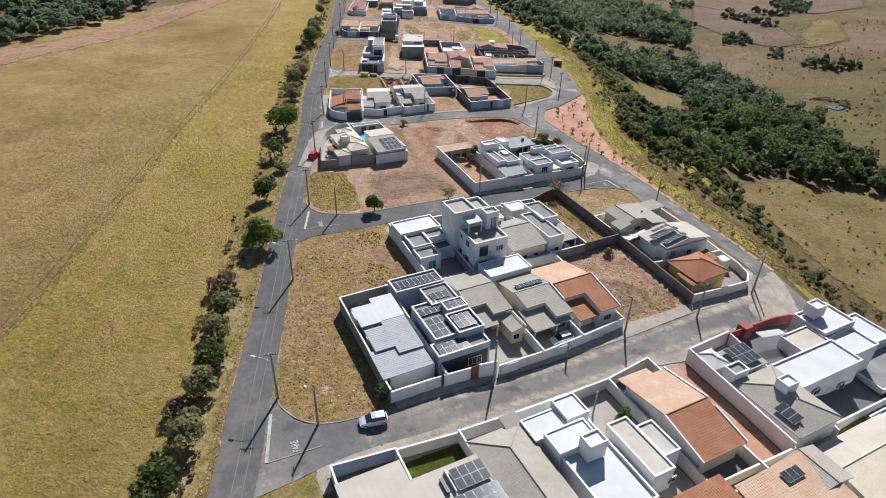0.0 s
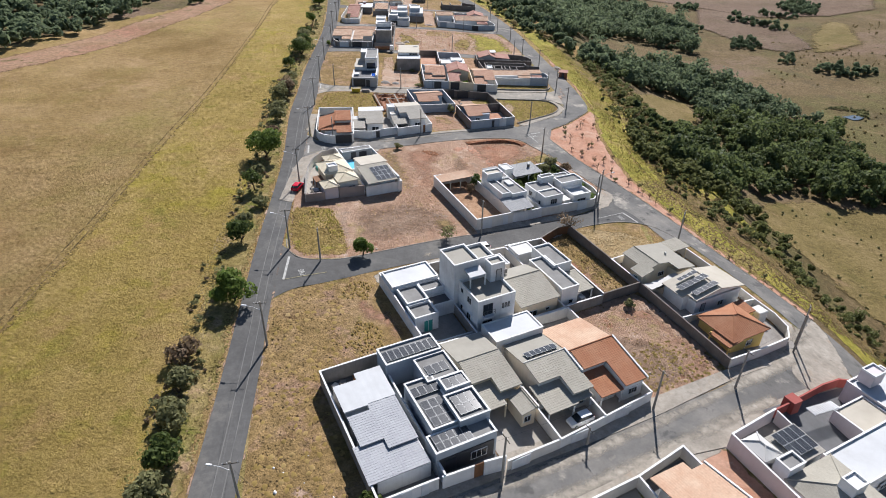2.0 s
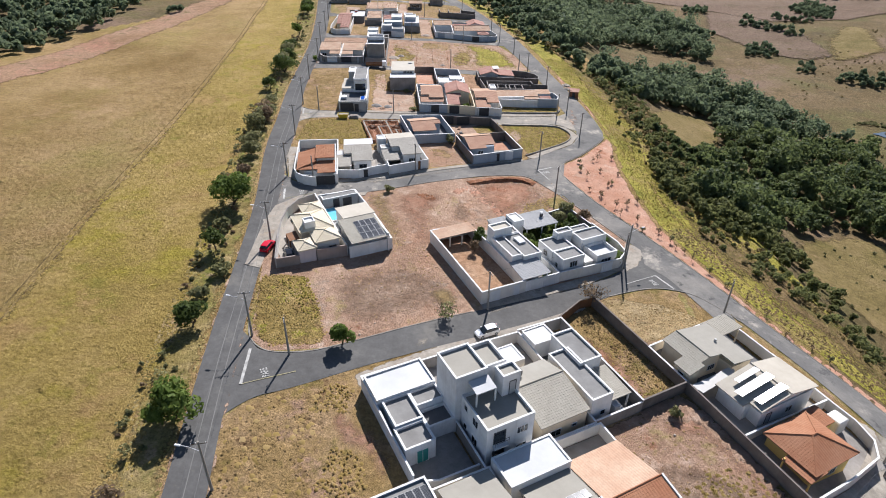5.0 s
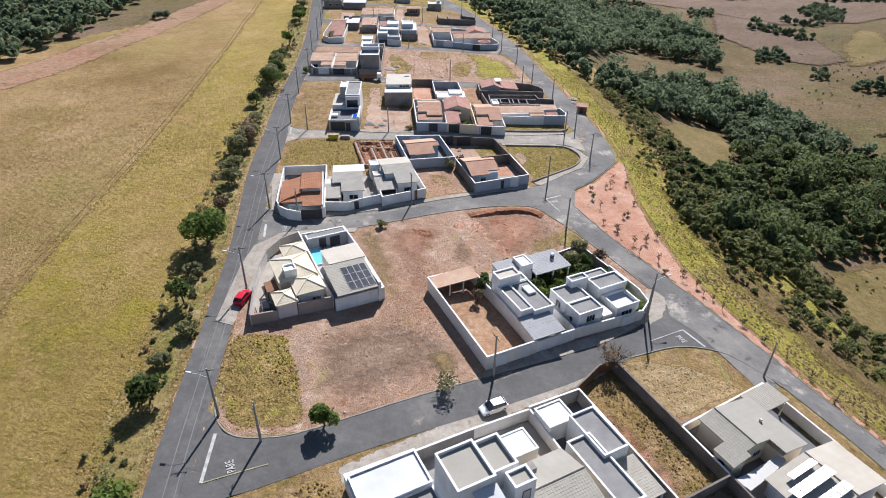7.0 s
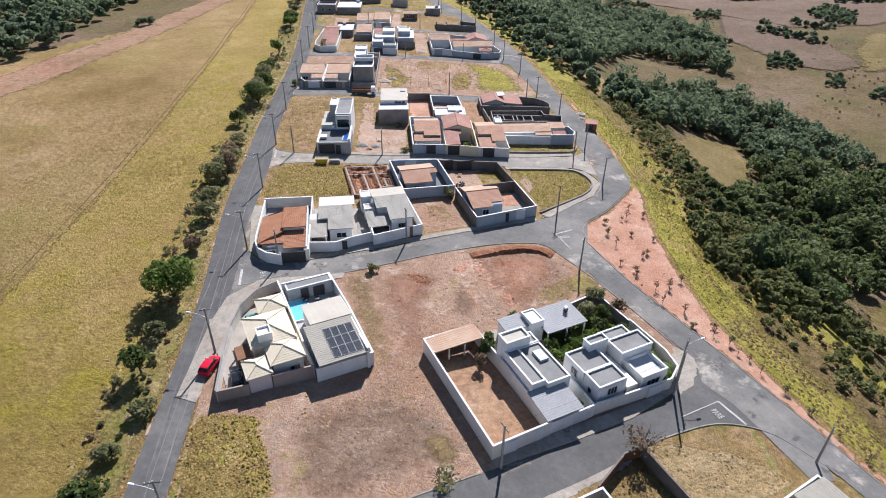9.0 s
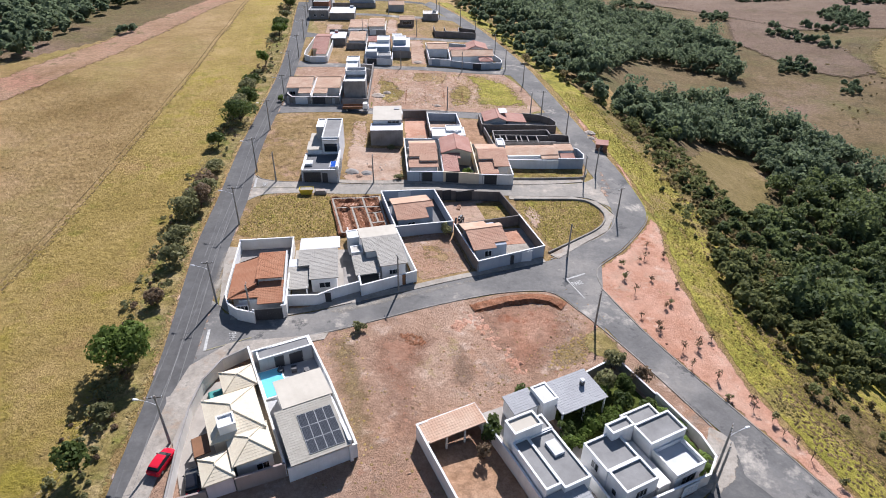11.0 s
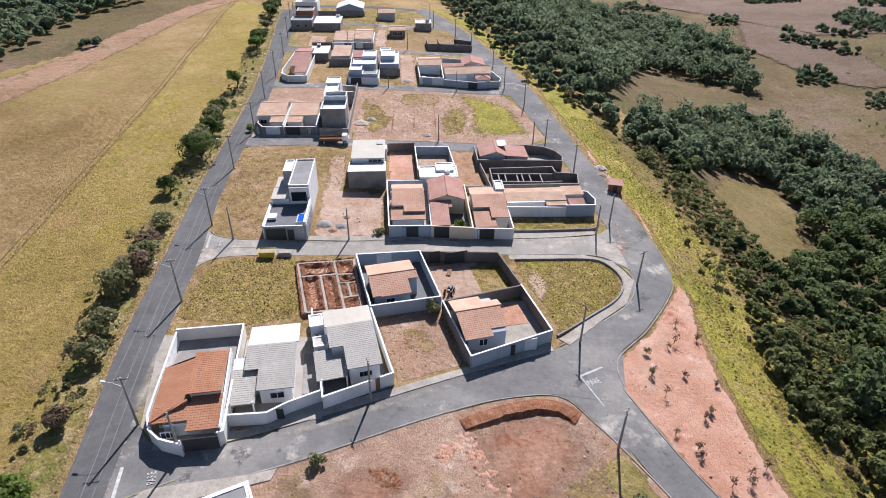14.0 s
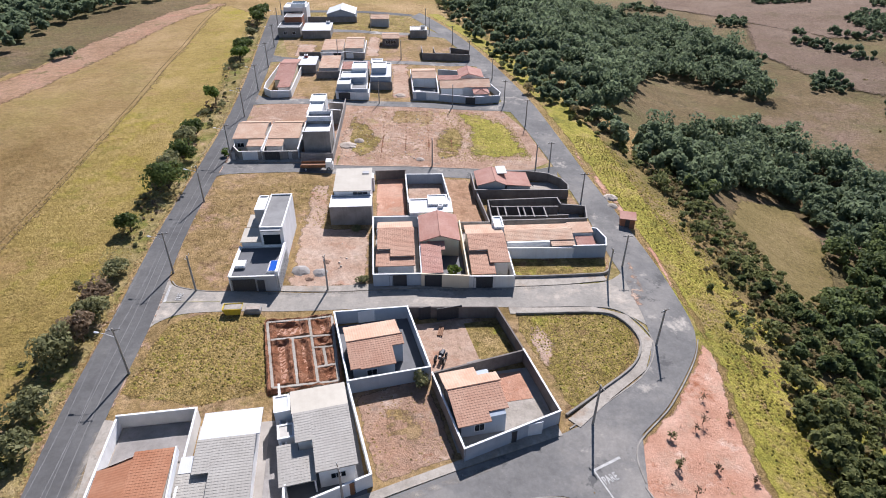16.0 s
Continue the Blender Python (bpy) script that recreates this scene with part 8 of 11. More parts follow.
# ---- block five ----
for u0, lab in ((-8.2, "house with faded brown tile roof and white garage gate"), (0.4, "house with faded clay roof and dark garage gate")):
    h = house(F5, u0 + 4, 9, lab)
    h.floor(u0, u0 + 8.2, 0.4, 18, YARD)
    h.yard_wall([(u0 - 0.2, 18.6), (u0 + (0.0 if u0 > 0 else 1.2), 3.4), (u0 + (0.1 if u0 > 0 else 3.0), 0.5), (u0 + 8.3, 0.6)], 2.3, CONCRETE, OFFWHITE)
    h.gable(u0 + 0.4, u0 + 8.0, 6.0, 17.4, 3.3, 0.9, "u", PALE_TILE, PALE_TILE, OFFWHITE, 0.7)
    h.shed(u0 + (0.3 if u0 > 0 else 4.4), u0 + (4.4 if u0 > 0 else 8.2), 2.4, 8.2, 2.8, 3.3, "v", PALE_TILE, OFFWHITE)
    h.yard_wall([(u0 + 8.3, 0.6), (u0 + 8.3, 18)], 2.8, WHITE)
    h.gate(u0 + 5.6 if u0 < 0 else u0 + 2.2, 0.4, 3.6, 2.2, "S", GATE_WHITE if u0 < 0 else GATE_DARK)
    h.door(u0 + 1.6 if u0 < 0 else u0 + 6.4, 0.45, 0.9, 2.0, "S", GREY)
    h.window(u0 + 2.2, 5.98, 1.1, 1.5, 1.0, "S")
h = house(F5, 13.2, 14, "tall unfinished grey house with stepped white rear boxes")
h.flat(10.0, 16.4, 2.6, 9.6, 6.6, CONCRETE, WHITE_METAL, 0.9)
h.flat(10.2, 16.2, 9.6, 13.6, 7.6, STAINED, TERRACE, 0.9)
h.flat(9.6, 13.2, 13.8, 22.0, 6.8, STAINED, WHITE_METAL, 0.3)
h.flat(9.4, 13.4, 22.0, 27.6, 7.2, WHITE, WHITE_METAL, 0.3)
h.yard_wall([(9.6, -0.6), (17.0, -0.2), (17.2, 38)], 2.4, CONCRETE, CONCRETE)
h.yard_wall([(17.1, 24), (13.4, 24.2)], 4.2, CONCRETE, WHITE)
h.yard_wall([(17.1, 30), (13.4, 30.2)], 4.0, CONCRETE, WHITE)
h.window(13.4, 13.55, 7.0, 1.0, 0.6, "N", 0)

# ---- blocks six to eight ----
h = house(F6, -6, 17, "long brown-roofed corner house with white garage gate")
h.yard_wall([(-9.4, 30), (-10.4, 8), (-10, 3.0), (-7.6, 0.2), (-1.6, 0.4)], 2.2, OFFWHITE)
h.yard_wall([(-1.6, 0.4), (-1.8, 32)], 2.4, OFFWHITE)
h.gable(-8.2, -2.4, 15.0, 30.0, 3.2, 1.0, "u", BROWN_TILE, BROWN_TILE, CREAM, 0.45)
h.shed(-8.0, -2.2, 8.4, 15.0, 2.9, 3.6, "v", BROWN_TILE, CREAM)
h.shed(-6.0, -2.2, 2.2, 8.8, 2.6, 3.0, "v", BROWN_TILE, OFFWHITE)
h.gate(-4.0, 0.3, 3.4, 2.2, "S", GATE_WHITE)
h = house(F6, 16.6, 6, "pale blue-white house of stepped flat roofs")
h.flat(12.2, 16.2, 1.0, 6.0, 4.2, BLUEGREY, WHITE_METAL, 0.3)
h.flat(16.4, 21.2, -0.2, 5.0, 3.4, BLUEGREY, TERRACE, 0.3)
h.flat(13.0, 20.6, 6.0, 12.0, 4.8, BLUEGREY, WHITE_METAL, 0.3)
h.flat(16.0, 20.6, 12.2, 19.6, 5.8, WHITE, WHITE_METAL, 0.4)
h.shed(12.0, 21.0, 19.8, 27.0, 3.2, 3.6, "v", BROWN_TILE, OFFWHITE)
h.yard_wall([(11.9, -0.8), (21.6, -0.6), (21.8, 28)], 2.3, WHITE)
h.yard_wall([(11.9, -0.8), (11.5, 28)], 2.3, OFFWHITE)
h.gate(14.4, -0.95, 3.4, 2.2, "S", GATE_DARK)
h = house(F6, 24.4, 19, "pale blue flat-roofed house on dark base walls")
h.flat(21.9, 28.2, 10.0, 25.0, 4.0, BLUEGREY, WHITE_METAL, 0.3)
h.flat(22.2, 26.8, 14.0, 21.0, 5.6, BLUEGREY, GREY_METAL, 0.3)
h.flat(21.6, 25.4, 22.0, 26.6, 5.0, WHITE, WHITE_METAL, 0.3)
h.yard_wall([(21.6, 9.2), (28.6, 9.4)], 2.6, CONCRETE, CONCRETE)
h = house(F6, 38.8, 11, "clay-roofed house with dark yard and blue front wall")
h.yard_wall([(34.6, 23), (35.2, 0.6), (43.0, 0.8), (43.0, 22)], 2.6, WHITE)
h.gable(35.0, 42.8, 12.4, 22.6, 3.2, 1.0, "u", PALE_TILE, PALE_TILE, WHITE, 0.4)
h.floor(35.4, 42.8, 1, 12, DARK_FLOOR)
h.gate(37.6, 0.5, 3.0, 2.3, "S", BLUEGREY)
h.body(36.0, 37.4, 5, 7, 1.0, WHITE, "box", 0.1, bevel=0.1)
h = house(F6, 52, 9, "rambling house with brown clay roofs and pale blue wall")
h.yard_wall([(43.0, 0.4), (53.0, -0.6), (61.8, 1.8), (62.6, 5.0), (60.2, 14), (58.0, 25), (44, 26)], 2.3, BLUEGREY, WHITE)
h.gable(43.6, 51.0, 4.0, 12.4, 3.2, 1.2, "u", PALE_TILE, BROWN_TILE, WHITE, 0.5)
h.gable(50.0, 59.6, 6.0, 14.6, 3.3, 1.3, "u", PALE_TILE, BROWN_TILE, WHITE, 0.5)
h.hip(54.2, 58.4, 1.4, 5.6, 2.8, 0.8, BROWN_TILE, WHITE)
h.gable(50.4, 58.6, 16.0, 25.0, 3.2, 1.3, "v", BROWN_TILE, BROWN_TILE, OFFWHITE, 0.4)
h.shed(43.4, 51.0, 12.8, 17.0, 2.8, 3.2, "v", BROWN_TILE, OFFWHITE)
h.gate(52.6, -0.7, 3.0, 2.2, "S", GATE_DARK)
h.gate(56.2, 0.2, 2.4, 2.2, "S", BLUEGREY)
h = house(F6, 6, 26, "brown-roofed house behind unrendered grey wall")
h.yard_wall([(3.8, 18.8), (11.4, 19.2), (11.4, 34)], 2.4, CONCRETE, CONCRETE)
h.shed(4.4, 11.0, 20.4, 33.0, 3.0, 3.6, "v", PALE_TILE, GREY)
h = house(F6, -1.4, 30, "low grey house with pale sheet roof")
h.shed(-3.6, 3.2, 24.0, 33.0, 3.0, 3.3, "v", WHITE_METAL, CONCRETE)
h.tank_box(-1.6, -0.4, 31.4, 32.6, 3.0, 4.2, RED_PAINT)
h = house(F6, 5.4, 49, "house with faded brown roof behind white garage wall")
h.shed(3.0, 10.6, 43.0, 55.0, 2.9, 3.6, "v", PALE_TILE, OFFWHITE)
h.yard_wall([(2.8, 41.6), (10.8, 41.8)], 2.3, WHITE)
h.gate(8.6, 41.5, 2.6, 2.1, "S", GATE_DARK)
h.yard_wall([(-5, 43), (2.6, 43.2), (2.8, 58)], 2.0, BLOCKWORK, BLOCKWORK)
h = house(F6, 14.4, 52, "house with faded brown stepped roof")
h.gable(11.0, 17.8, 45.0, 61.0, 3.1, 0.9, "u", PALE_TILE, PALE_TILE, OFFWHITE, 0.6)
h.yard_wall([(10.9, 42.4), (18.2, 42.6), (18.2, 60)], 2.4, CONCRETE, WHITE)
h.gate(13.0, 42.3, 2.6, 2.1, "S", GATE_WHITE)
h = house(F6, 27.4, 65, "small house with clay roof and dark windows")
h.gable(24.0, 30.8, 61.0, 69.6, 3.1, 0.8, "u", PALE_TILE, PALE_TILE, BLOCKWORK, 0.4)
h.window(27.4, 61.2, 1.0, 4.0, 1.4, "S", 3)
h = house(F6, 38.6, 79, "small grey house with pale flat roof")
h.flat(35.2, 42.0, 75.0, 82.0, 3.2, CONCRETE, CREAM_METAL, 0.2)
h.tank_box(39.6, 41.2, 77, 78.6, 3.0, 4.4, GREY)
h = house(F6, 48, 50, "roofless dark blockwork shell", name="building_shell", category="building shell")
h.yard_wall([(39, 54), (39.4, 44.0), (56.8, 45.8), (57.4, 52), (50, 54), (49.6, 46), (44, 45.4), (43.6, 53)], 2.5, BLOCKWORK, CONCRETE)
h.floor(44.4, 49.4, 47, 53, PALE_SOIL, 0.14, "earth_floor")
h = house(F6, -14, 102, "white two-storey house with dark blue front")
h.flat(-19.0, -9.2, 98.0, 108.0, 6.4, WHITE, WHITE_METAL, 0.4)
h.body(-19.0, -11.0, 97.6, 98.0, 4.6, FRAME_DARK, "shopfront")
h.flat(-16, -10, 100, 106, 7.4, WHITE, SOLAR, 0.3)
h.yard_wall([(-9, 98), (12, 98.6)], 2.4, CONCRETE, CONCRETE)
h.gable(-1.0, 11.6, 99.0, 112.0, 3.4, 2.0, "v", WHITE_METAL, GREY_METAL, BLUEGREY, 0.5)
h = house(F6, -13, 80, "unfinished red-brown two-storey brick house")
h.flat(-17.4, -8.6, 72.0, 80.0, 4.0, CONCRETE, TERRACE, 0.4)
h.flat(-15.8, -8.8, 80.0, 87.0, 6.2, HUT_RED, TERRACE, 0.4)
h.window(-14.6, 71.98, 1.2, 1.2, 1.0, "S")
h.window(-11.2, 71.98, 1.2, 1.2, 1.0, "S")
h = house(F6, -2, 76, "pale sheet-roofed grey house")
h.shed(-7.8, 3.6, 70.0, 82.0, 3.2, 3.5, "v", WHITE_METAL, CONCRETE)
h.tank_box(1.0, 2.4, 80, 81.2, 3.0, 4.4, BLUEGREY)
h = house(F6, 22, 96, "house with faded clay roof at the village edge")
h.gable(18.4, 26.4, 92.0, 101.0, 3.4, 1.0, "u", PALE_TILE, BROWN_TILE, GREY, 0.5)


# ---- trees, bushes, woods and grass ----
def inside(poly, x, y):
    """Which of the points lie inside the polygon."""
    p = np.array(poly, float)
    hit = np.zeros(len(x), bool)
    for (x0, y0), (x1, y1) in zip(p, np.roll(p, -1, 0)):
        cross = ((y0 > y) != (y1 > y)) & (x < (x1 - x0) * (y - y0) / (y1 - y0 + 1e-12) + x0)
        hit ^= cross
    return hit


def scatter(poly, spacing, rng, jitter=0.45):
    p = np.array(poly, float)
    gx, gy = np.meshgrid(np.arange(p[:, 0].min(), p[:, 0].max(), spacing), np.arange(p[:, 1].min(), p[:, 1].max(), spacing))
    x = gx.ravel() + rng.uniform(-jitter, jitter, gx.size) * spacing
    y = gy.ravel() + rng.uniform(-jitter, jitter, gx.size) * spacing
    keep = inside(poly, x, y)
    return x[keep], y[keep]


def leaf_cloud(rng, centres, radii, count, size):
    """Small leaf clumps on the shells of several lobes: bent quads that face outwards, more or less."""
    k = rng.integers(0, len(centres), count)
    d = rng.normal(size=(count, 3))
    d[:, 2] = d[:, 2] * 0.8 + 0.25
    d /= np.linalg.norm(d, axis=1)[:, None]
    r = radii[k] * (0.72 + 0.34 * rng.random(count))[:, None]
    pos = centres[k] + d * r
    nrm = d + rng.normal(scale=0.45, size=(count, 3))
    nrm /= np.linalg.norm(nrm, axis=1)[:, None]
    t = np.cross(nrm, rng.normal(size=(count, 3)))
    t /= np.linalg.norm(t, axis=1)[:, None] + 1e-9
    b = np.cross(nrm, t)
    s = size * (0.6 + 0.8 * rng.random(count))[:, None]
    w = s * (0.65 + 0.35 * rng.random(count))[:, None]
    droop = nrm * s * -0.22
    v = np.stack([pos - t * s + droop, pos - b * w, pos + t * s + droop, pos + b * w], 1).reshape(-1, 3)
    f = np.arange(count * 4).reshape(-1, 4)
    return v, f


def lobes(rng, h, r, n, low=0.35):
    """Centres and radii of the lobes of a crown of height h and radius r that starts at low * h."""
    a = rng.uniform(0, 2 * np.pi, n)
    q = np.sqrt(rng.random(n)) * r * 0.62
    z = h * (low + (1 - low) * (0.3 + 0.55 * rng.random(n) * (1 - 0.45 * q / r)))
    c = np.stack([np.cos(a) * q, np.sin(a) * q, z], 1)
    rad = np.stack([r * rng.uniform(0.32, 0.55, n)] * 2 + [h * (1 - low) * rng.uniform(0.2, 0.34, n)], 1)
    c[0] = (0, 0, h * (low + (1 - low) * 0.55))
    return c, rad


def mesh_from(name, v, f, mat):
    me = bpy.data.meshes.new(name)
    me.vertices.add(len(v))
    me.vertices.foreach_set("co", np.asarray(v, np.float32).ravel())
    n = f.shape[1]
    me.loops.add(f.size)
    me.loops.foreach_set("vertex_index", f.ravel().astype(np.int32))
    me.polygons.add(len(f))
    me.polygons.foreach_set("loop_start", np.arange(0, f.size, n, dtype=np.int32))
    me.materials.append(mat)
    me.update(calc_edges=True)
    return me


def limbs(rng, h, r, low, thick):
    b = Bits()
    lean = rng.normal(scale=0.05 * h, size=2)
    b.tube([(0, 0, -0.3), (lean[0] * 0.4, lean[1] * 0.4, h * low * 0.6), (lean[0], lean[1], h * low + 0.2)], [thick, thick * 0.8, thick * 0.62], 7)
    for i in range(6):
        a = rng.uniform(0, 6.28)
        e = r * rng.uniform(0.45, 0.8)
        b.tube([(lean[0], lean[1], h * low * rng.uniform(0.75, 1.0)), (lean[0] + math.cos(a) * e * 0.5, lean[1] + math.sin(a) * e * 0.5, h * (low + 0.2)), (math.cos(a) * e, math.sin(a) * e, h * (low + rng.uniform(0.25, 0.5)))],
               [thick * 0.5, thick * 0.32, thick * 0.12], 5)
    return b


def tree(x, y, h, r, mat, label, seed, low=0.35, leaves=900, size=0.3, name="tree", category="tree", group="trees along the road", base=None, bare=False):
    rng = np.random.default_rng(seed)
    z = gz(x, y) if base is None else base
    ob = thing(name, label, category, pose(x, y, z, 0, 0, rng.uniform(0, 360)), group)
    part("trunk", limbs(rng, h, r, low, max(0.05, 0.035 * h)), DARK_TRUNK, ob)
    if bare:
        b = Bits()
        for i in range(46):
            a, e = rng.uniform(0, 6.28), r * rng.uniform(0.3, 0.8)
            p = Vector((math.cos(a) * e * 0.5, math.sin(a) * e * 0.5, h * rng.uniform(low, 0.75)))
            q = p + Vector((math.cos(a + rng.uniform(-0.6, 0.6)) * e * 0.7, math.sin(a + rng.uniform(-0.6, 0.6)) * e * 0.7, h * rng.uniform(0.1, 0.3)))
            b.tube([p, p.lerp(q, 0.5) + Vector((0, 0, 0.08)), q], [0.035, 0.025, 0.01], 4)
        part("twigs", b, DARK_TRUNK, ob)
    c, rad = lobes(rng, h, r, 9, low)
    v, f = leaf_cloud(rng, c, rad, leaves, size)
    cr = new("crown", mesh_from("crown", v, f, mat))
    cr.parent = ob
    return ob


ROADSIDE = [(-42.0, 156.6, 8.0, 5.0, LEAF_BRIGHT, 3000), (-40.0, 138.5, 5.0, 2.4, LEAF, 700), (-37.0, 116.6, 4.8, 3.0, LEAF, 1200), (-33.0, 98.8, 5.4, 3.9, LEAF_BRIGHT, 2200),
            (-36.0, 84.6, 3.4, 2.9, LEAF_DRY, 700), (-35.2, 78.6, 3.8, 2.4, LEAF_DULL, 800), (-34.0, 72.4, 4.2, 3.0, LEAF_DULL, 1100), (-33.0, 66.6, 4.4, 2.8, LEAF, 1000), (-32.4, 60.4, 4.6, 3.2, LEAF_DULL, 1200),
            (-31.6, 52.4, 4.8, 3.4, LEAF_DULL, 1200), (-32.4, 45.4, 4.2, 3.0, LEAF, 1000), (-34.6, 57.4, 2.4, 2.0, LEAF_DRY, 500), (-36.6, 131.0, 2.4, 1.8, LEAF_DULL, 500),
            (-38.2, 124.0, 2.4, 1.6, LEAF_DULL, 450), (-40.8, 147.0, 2.6, 1.9, LEAF_DULL, 500), (-43.6, 171.0, 2.8, 2.0, LEAF_DRY, 500), (-45.0, 183.0, 3.6, 2.2, LEAF_DULL, 600), (-46.6, 189.4, 3.4, 2.4, LEAF_DULL, 650),
            (-47.4, 199.2, 5.4, 2.9, LEAF_DULL, 900), (-46.6, 203.6, 5.2, 2.3, LEAF_DRY, 500), (-47.4, 208.6, 3.8, 2.4, LEAF_DULL, 700), (-49.2, 214.0, 3.0, 2.4, LEAF_DRY, 450), (-49.0, 220.5, 3.0, 2.2, LEAF_DULL, 500),
            (-52.6, 235.4, 4.2, 2.0, LEAF, 700), (-51.7, 253.6, 6.4, 4.0, LEAF, 1400), (-52.8, 260.6, 5.0, 3.0, LEAF_DULL, 900), (-53.6, 268.0, 5.2, 3.0, LEAF, 900), (-54.8, 276.0, 5.0, 2.6, LEAF_DULL, 800),
            (-55.6, 283.0, 4.4, 2.4, LEAF, 700), (-57.2, 306.0, 6.4, 2.6, LEAF_BRIGHT, 600), (-61.6, 350.0, 6.2, 3.8, LEAF_BRIGHT, 1000), (-62.6, 358.0, 6.6, 4.0, LEAF, 1000), (-64.0, 366.0, 4.6, 3.0, LEAF, 700),
            (-68.4, 404.0, 6.6, 3.8, LEAF, 800), (-69.6, 412.0, 7.0, 4.0, LEAF, 800), (-70.4, 422.0, 5.6, 3.2, LEAF, 600), (-66.0, 386.0, 3.6, 2.6, LEAF_DULL, 500)]
KINDS = {"tree leaves": "dark green roadside tree on the dry verge", "fresh green leaves": "fresh green leafy tree beside the road", "dusty grey-green leaves": "dusty grey-green bushy tree on the verge", "dry brown leaves": "dry brown half-bare bush on the verge"}
for i, (x, y, hh, r, mat, n) in enumerate(ROADSIDE):
    if 175 < y < 300:
        hh, r, n = hh * 1.1, r * 1.3, int(n * 1.5)
    tree(x, y, hh, r, mat, KINDS[mat.name], 100 + i, 0.1 if r / hh > 0.62 else 0.32, n, 0.27 if y < 300 else 0.4)
PLOT_TREES = [
    (-13.4, 113.8, 4.4, 2.3, LEAF_BRIGHT, 1300, "round green tree at the kerb", 0.18, 0.24), (2.4, 120.9, 3.0, 2.3, LEAF_DULL, 160, "sparse half-bare sapling at the kerb", 0.3, 0.22),
    (-9.8, 165.6, 1.7, 1.1, LEAF_DULL, 350, "small round bush on bare soil", 0.05, 0.2), (28.0, 126.8, 4.6, 3.2, LEAF_DRY, 220, "almost leafless grey street tree", 0.35, 0.2),
    (-6.9, 61.6, 3.2, 1.5, LEAF, 420, "thin green tree before a house wall", 0.25, 0.22)]
for i, (x, y, hh, r, mat, n, lab, low, size) in enumerate(PLOT_TREES):
    tree(x, y, hh, r, mat, lab, 300 + i, low, n, size, group="trees of the plots", bare=n < 300)
